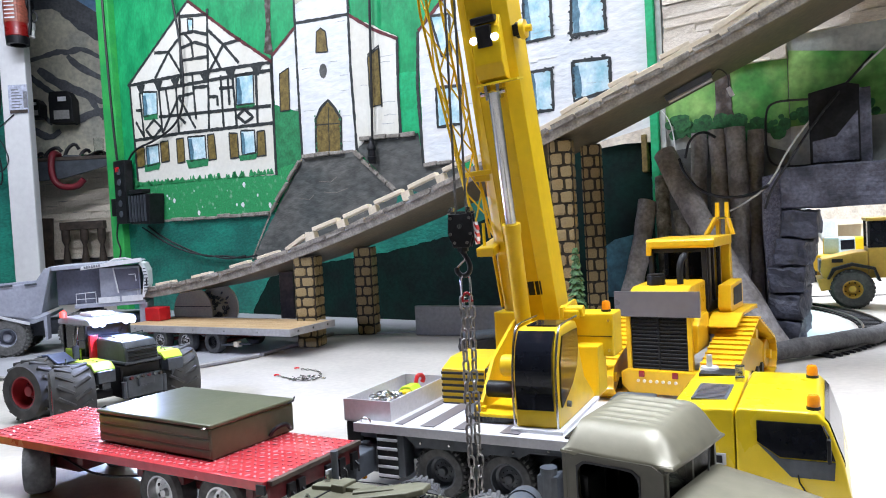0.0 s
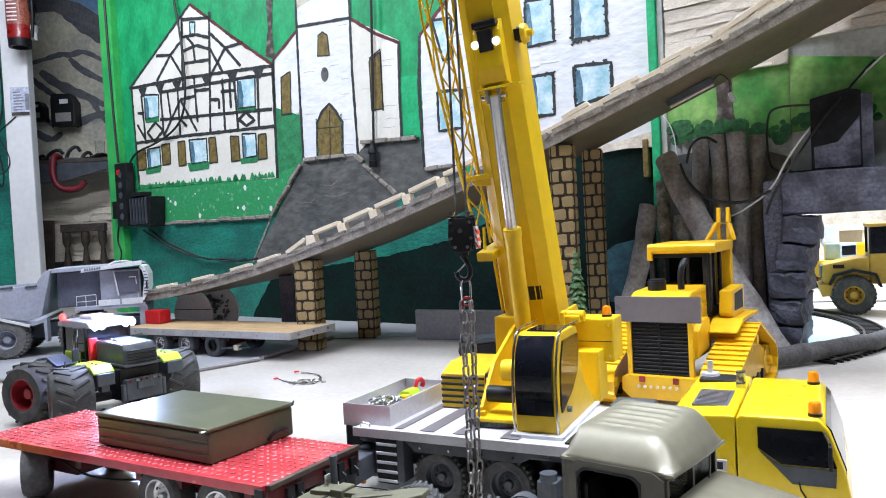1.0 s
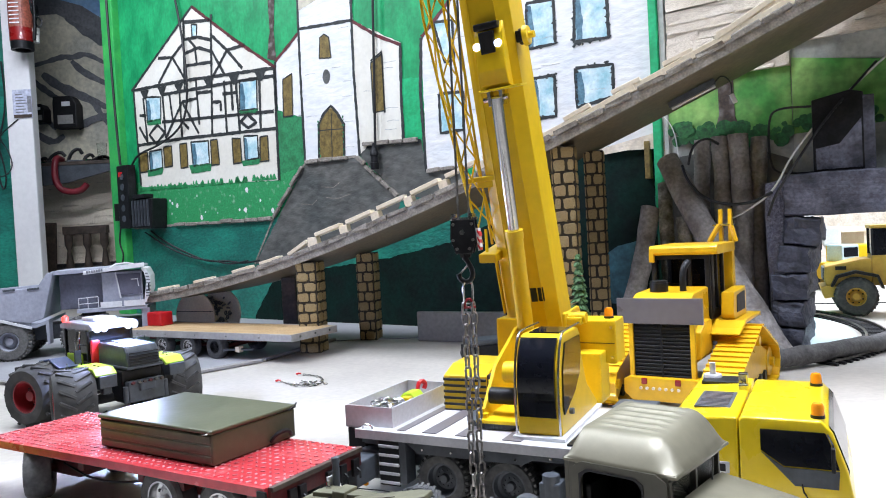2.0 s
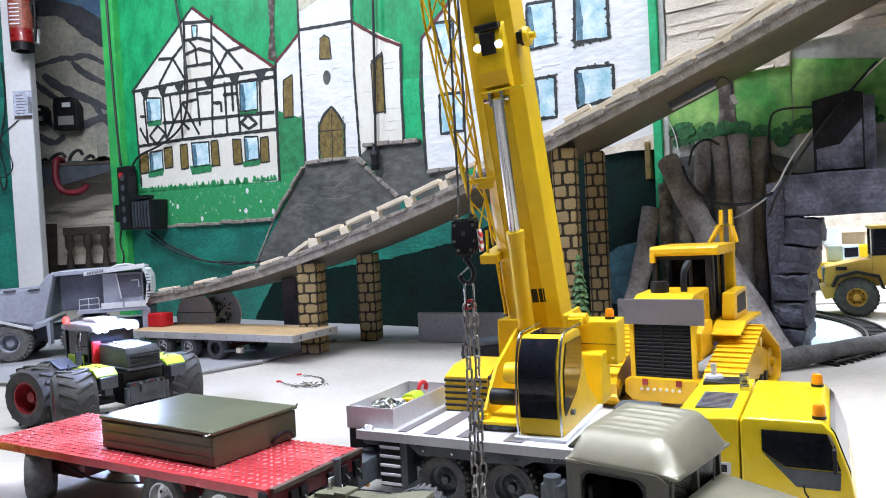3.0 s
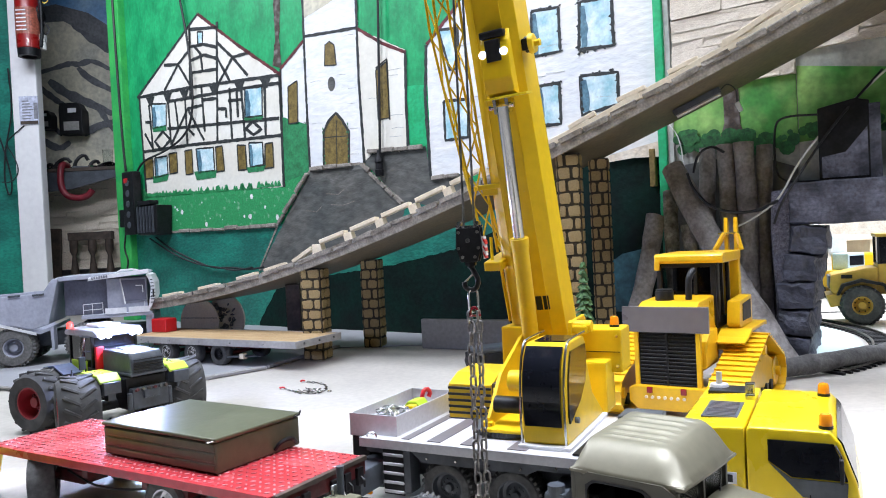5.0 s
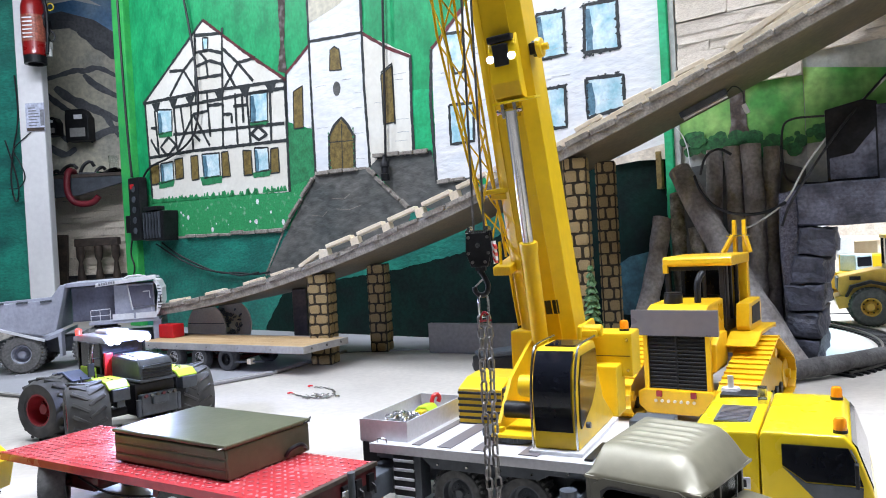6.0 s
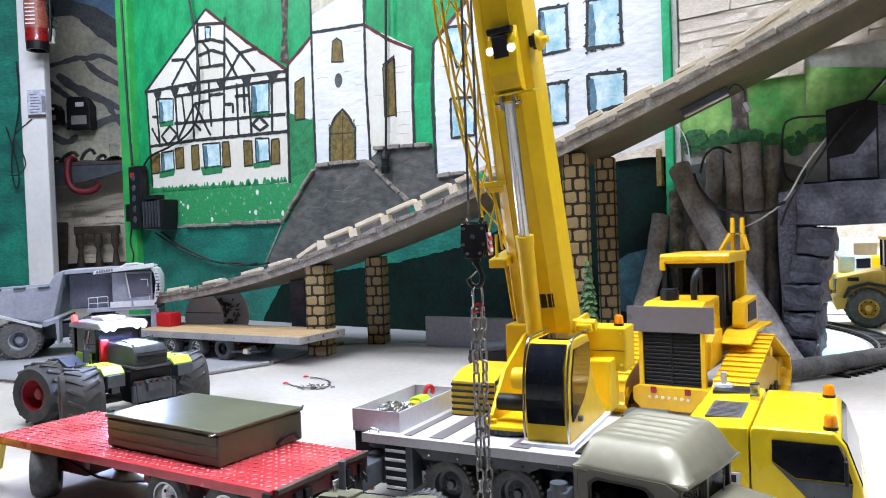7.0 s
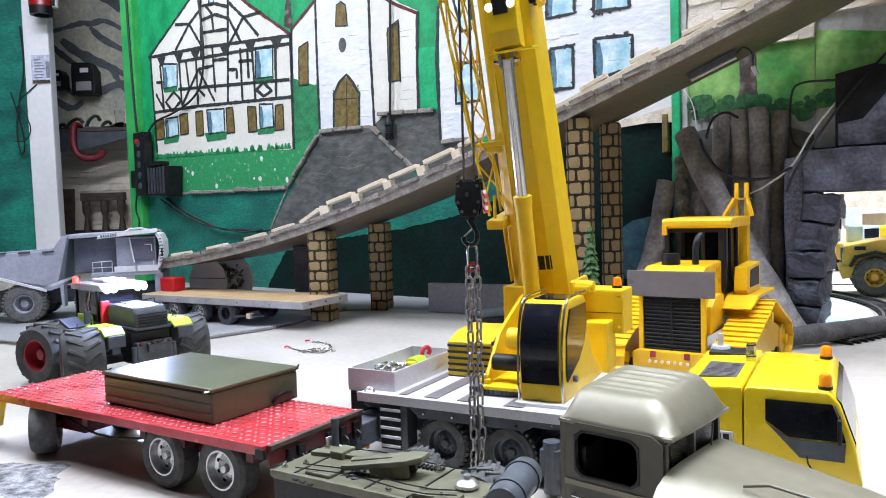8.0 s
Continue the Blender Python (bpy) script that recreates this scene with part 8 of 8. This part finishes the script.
part("shell", prism([(-0.12, 0.004), (0.10, 0.012), (0.135, 0.03), (0.15, 0.10), (0.10, 0.142), (0.0, 0.155), (-0.1, 0.15), (-0.1, 0.14), (0.0, 0.143), (0.09, 0.13), (0.135, 0.095), (0.12, 0.04), (0.09, 0.024), (-0.12, 0.014)], -0.14, 0.14, r=0.003), PALEYEL, bucket)
part("cheek", merge(prism([(-0.1, 0.012), (0.11, 0.018), (0.14, 0.1), (0.09, 0.135), (-0.02, 0.14)], -0.146, -0.138, r=0.002)), PALEYEL, bucket)
part("cutting_edge", box(-0.13, 0.1, -0.148, 0.148, 0.0, 0.008, 0.002), STEEL, bucket)
part("rib", merge(box(0.02, 0.035, -0.15, 0.145, 0.02, 0.13, 0.003)), PALEYEL, bucket)
pile = bmesh.new()
bmesh.ops.create_icosphere(pile, subdivisions=4, radius=1)
for v in pile.verts:
    v.co = Vector((v.co.x * 0.24, v.co.y * 0.2, max(v.co.z, -0.2) * 0.17 + 0.034)) + noise.noise_vector(v.co * 2.5) * 0.03
    v.co.z = max(v.co.z, 0.0)
solid("rubble_sack", pile, mat("grey_brown_sacking", (0.27, 0.24, 0.21), 0.9, var=0.25, scale=12, fine=90, bump=0.7), pose(-2.2, 3.35, 0), "grey-brown heap of sacking on the floor beside the dumper", "sack", smooth=True)


# ---- things on the column, in the recess and on the mural ----
ext = thing("fire_extinguisher", pose(-2.715, 5.0, 1.80), "red fire extinguisher hung on the white column", "fire extinguisher")
part("bottle", lathe([(0.0005, 0.02), (0.06, 0.02), (0.074, 0.035), (0.075, 0.36), (0.06, 0.42), (0.03, 0.45), (0.0005, 0.45)], 32, "z"), EXTRED, ext, smooth=True)
part("foot", lathe([(0.05, -0.02), (0.07, -0.02), (0.072, 0.03), (0.05, 0.03)], 32, "z"), BLACK, ext, smooth=True)
part("label", lathe([(0.0752, 0.12), (0.0758, 0.12), (0.0758, 0.30), (0.0752, 0.30)], 32, "z"), mat("label_red_brown", (0.5, 0.14, 0.09), 0.4, var=0.3, scale=60, bump=0), ext)
for k in range(6):
    part("label_bar", box(-0.035, 0.03, -0.0785, -0.0765, 0.14 + k * 0.026, 0.148 + k * 0.026), PAPER, ext)
part("valve", merge(cyl((0, 0, 0.45), (0, 0, 0.5), 0.018), box(-0.02, 0.09, -0.012, 0.012, 0.49, 0.51, 0.003)), BLACK, ext)
part("hose", tube([(0.03, 0, 0.48), (0.1, -0.01, 0.4), (0.1, -0.01, 0.15), (0.085, -0.01, 0.04)], 0.011, 10, 2), BLACK, ext, smooth=True)
part("safety_ring", moved(lathe([(0.02, -0.003), (0.026, -0.003), (0.026, 0.003), (0.02, 0.003)], 20), pose(0.12, 0.0, 0.36)), PALEYEL, ext, smooth=True)
hb = thing("cable_bundle", pose(-2.66, 5.02, 1.93), "black and white cables bundled on a hook by the column", "cable")
part("bundle", merge(*[moved(lathe([(0.035, -0.006), (0.045, -0.006), (0.045, 0.006), (0.035, 0.006)], 20), pose(0.03 * (k % 2), 0.0, 0.04 * k, 0, 20 * k, 30 * k)) for k in range(5)]), BLACK, hb, smooth=True)
part("white_plug", merge(box(0.0, 0.05, -0.02, 0.02, -0.05, 0.0, 0.008), cyl((0.03, 0, -0.05), (0.03, 0, -0.1), 0.02)), CABLEW, hb)
notice = thing("notice_sheet", pose(-2.783, 5.076, 1.437), "shiny white printed notice taped to the column", "notice")
part("sheet", box(-0.065, 0.065, -0.002, 0.0, -0.0975, 0.0975, 0.0), SHEET, notice)
for k in range(7):
    part("text_bar", box(-0.045, random.uniform(0.0, 0.045), -0.0032, -0.002, 0.06 - 0.02 * k, 0.068 - 0.02 * k), INK, notice)
part("photo", box(-0.06, 0.06, -0.0034, -0.002, -0.095, -0.072), DARKWOOD, notice)
part("photo", box(0.035, 0.062, -0.0034, -0.002, -0.06, 0.05), INK, notice)
solid("hanging_cable", tube([(-2.95, 5.145, 1.75), (-2.93, 5.14, 1.45), (-2.99, 5.13, 1.2), (-3.02, 5.14, 0.98), (-2.98, 5.13, 0.84), (-2.955, 5.135, 0.95), (-3.0, 5.145, 1.15), (-3.04, 5.14, 1.3)], 0.0055, 6, 3), CABLE, I4, "thin black cable hanging on the green wall", "cable")
solid("hanging_cable", tube([(-2.82, 5.075, 1.335), (-2.9, 5.07, 1.27), (-2.97, 5.09, 1.22), (-2.90, 5.07, 1.13), (-2.865, 5.065, 1.02), (-2.92, 5.07, 0.95), (-3.02, 5.12, 0.96)], 0.004, 6, 3), CABLE, I4, "thin black cable draped across the column", "cable")
cabinet = thing("wall_box", pose(-3.06, 5.26, 1.8), "grey control box on the wall by the column", "box")
part("box", box(-0.12, 0.08, -0.06, 0.06, -0.1, 0.12, 0.006), CHARCOAL, cabinet)
part("lid", box(-0.11, -0.03, -0.066, -0.06, 0.0, 0.06, 0.004), ALU, cabinet)
for (x, z, w, h) in ((-2.975, 1.47, 0.10, 0.14), (-2.77, 1.47, 0.18, 0.24)):
    ch = thing("battery_charger", pose(x, 5.70, z), "black battery charger with a pale label on the recess wall", "charger", "chargers in the recess")
    part("case", prism([(-w / 2, -h / 2), (w / 2, -h / 2), (w / 2, h * 0.25), (w * 0.3, h / 2), (-w * 0.45, h / 2), (-w / 2, h * 0.3)], -0.08, 0.03, r=0.008), BLACK, ch)
    part("display", box(-w * 0.3, w * 0.35, -0.083, -0.08, -h * 0.38, -h * 0.1, 0.002), CONCRETE, ch)
    part("sticker", box(-w * 0.1, w * 0.25, -0.083, -0.08, h * 0.18, h * 0.32), PAPER, ch)
shelf = thing("wall_shelf", pose(-2.66, 5.62, 1.06), "dark grey plank shelf across the recess", "shelf")
part("plank", box(-0.36, 0.34, -0.16, 0.13, -0.01, 0.015, 0.003), DARKWOOD, shelf)
part("fascia", prism([(-0.36, -0.012), (0.34, -0.012), (0.34, -0.05), (-0.05, -0.14), (-0.36, -0.16)], -0.155, -0.13), CHARCOAL, shelf)
for k, (x, w, h) in enumerate(((-0.26, 0.05, 0.05), (-0.16, 0.12, 0.09), (-0.02, 0.1, 0.11), (0.08, 0.07, 0.06), (0.18, 0.12, 0.04))):
    tl = thing("hand_tool", shelf.matrix_basis @ pose(x, -0.06, 0.015, 0, 0, 15 * k), "black hand tool lying on the recess shelf", "tool", "tools on the shelf")
    part("grip", tube([(-w / 2, 0, 0.012), (-w / 4, 0, h * 0.7), (w / 4, 0, h), (w / 2, 0, h * 0.6)], 0.013, 8, 1), BLACK, tl, smooth=True)
    part("base", box(-w * 0.6, w * 0.6, -0.025, 0.025, 0.0, 0.02, 0.004), (STEEL, BLACK, CHARCOAL)[k % 3], tl)
glassjar = thing("drinking_glass", shelf.matrix_basis @ pose(0.20, -0.10, 0.0155), "clear drinking glass on the recess shelf", "glass")
part("cup", lathe([(0.0005, 0.0), (0.03, 0.0), (0.036, 0.13), (0.033, 0.13), (0.028, 0.006), (0.0005, 0.006)], 24, "z"), CLEAR, glassjar, smooth=True)
solid("red_hose", tube([(-2.77, 5.54, 1.10), (-2.77, 5.44, 1.11), (-2.775, 5.42, 0.96), (-2.74, 5.42, 0.87), (-2.66, 5.42, 0.845), (-2.58, 5.42, 0.855), (-2.54, 5.42, 0.90)], 0.023, 10, 2), HOSERED, I4, "dark red rubber hose hanging from the shelf", "hose", smooth=True)
for k in range(2):
    solid("alu_bracket", tube([(-2.90, 5.42, 1.00 + 0.03 * k), (-3.02, 5.42, 0.88 + 0.03 * k)], 0.006, 6), ALU, I4, "bright metal bracket under the shelf", "bracket")
solid("brown_board", moved(box(-0.06, 0.06, -0.012, 0.012, 0, 0.62, 0.002), pose(0, 0, 0, 0, 3, 0)), DARKWOOD, pose(-2.98, 5.62, 0.02), "narrow brown board leaning in the recess", "board")
bal = thing("balustrade", pose(-2.66, 5.60, 0), "short dark wooden balustrade with turned posts", "balustrade")
part("rail", box(-0.16, 0.17, -0.03, 0.03, 0.54, 0.60, 0.004), DARKWOOD, bal)
for x in (-0.13, 0.01, 0.14):
    part("baluster", lathe([(0.0005, 0), (0.03, 0), (0.03, 0.1), (0.018, 0.14), (0.03, 0.3), (0.014, 0.42), (0.03, 0.46), (0.03, 0.54), (0.0005, 0.54)], 16, "z"), DARKWOOD, bal, smooth=True).matrix_basis = pose(x, 0, 0)

# devices and cables on the mural
bar = thing("power_strip", WALL @ pose(-2.335, -0.05, 0.73), "tall black socket strip on the corner of the mural", "socket strip")
part("body", box(-0.065, 0.055, -0.03, 0.028, -0.19, 0.2, 0.006), BLACK, bar)
part("side_box", box(-0.125, -0.065, -0.025, 0.025, -0.14, -0.03, 0.005), BLACK, bar)
part("switch", box(-0.04, 0.0, -0.034, -0.03, 0.13, 0.16, 0.002), REDPLAS, bar)
for k in range(5):
    part("socket", cyl((-0.005, -0.031, -0.13 + 0.065 * k), (-0.005, -0.034, -0.13 + 0.065 * k), 0.02, seg=16), CHARCOAL, bar)
unit = thing("flood_lamp", WALL @ pose(-2.10, -0.06, 0.625) @ Matrix.Diagonal((0.9, 1, 1, 1)), "black switched-off flood lamp fixed to the mural", "lamp")
part("housing", prism([(-0.12, -0.09), (0.10, -0.10), (0.12, 0.08), (-0.11, 0.085)], -0.05, 0.055, r=0.008), BLACK, unit)
part("hood", box(-0.09, 0.06, -0.06, 0.0, 0.085, 0.11, 0.004), BLACK, unit)
for k in range(6):
    part("fin", box(-0.10 + 0.035 * k, -0.092 + 0.035 * k, -0.06, -0.048, -0.08, 0.075), CHARCOAL, unit)


def wcable(pts, r, label, y=-0.022):
    return solid("wall_cable", tube([(a, y, b) for a, b in pts], r, 6, 3), CABLE, WALL, label, "cable", smooth=True)


wcable([(-0.27, 1.75), (-0.281, 1.525), (-0.30, 1.1), (-0.315, 0.82)], 0.006, "black cable hanging down the church wall")
plug = thing("cable_socket", WALL @ pose(-0.316, -0.03, 0.775), "black coupling socket at the end of a hanging cable", "plug")
part("body", lathe([(0.0005, -0.05), (0.019, -0.05), (0.021, -0.02), (0.017, -0.018), (0.017, 0.012), (0.021, 0.014), (0.020, 0.03), (0.009, 0.05), (0.008, 0.07), (0.0005, 0.07)], 20, "z"), BLACK, plug, smooth=True)
wcable([(-1.798, 1.95), (-1.734, 1.66), (-1.704, 1.394), (-1.72, 1.2), (-1.80, 1.09), (-2.018, 1.021), (-2.249, 0.993), (-2.33, 0.92)], 0.0065, "black cable drooping across the half-timbered house")
wcable([(-2.154, 0.515), (-2.013, 0.442), (-1.794, 0.369), (-1.611, 0.317), (-1.433, 0.321), (-1.313, 0.303), (-1.173, 0.317)], 0.006, "black cable sagging low on the wall")
wcable([(-2.2, 0.51), (-1.95, 0.40), (-1.70, 0.335), (-1.55, 0.325), (-1.40, 0.30), (-1.25, 0.318)], 0.005, "black cable sagging low on the wall", -0.034)
wcable([(-2.46, 3.0), (-2.44, 1.8), (-2.42, 1.2), (-2.40, 0.94)], 0.008, "black cable running down the corner post", -0.05)
wcable([(-2.44, 0.55), (-2.47, 0.45), (-2.42, 0.38), (-2.46, 0.3)], 0.005, "thin cable below the socket strip", -0.05)
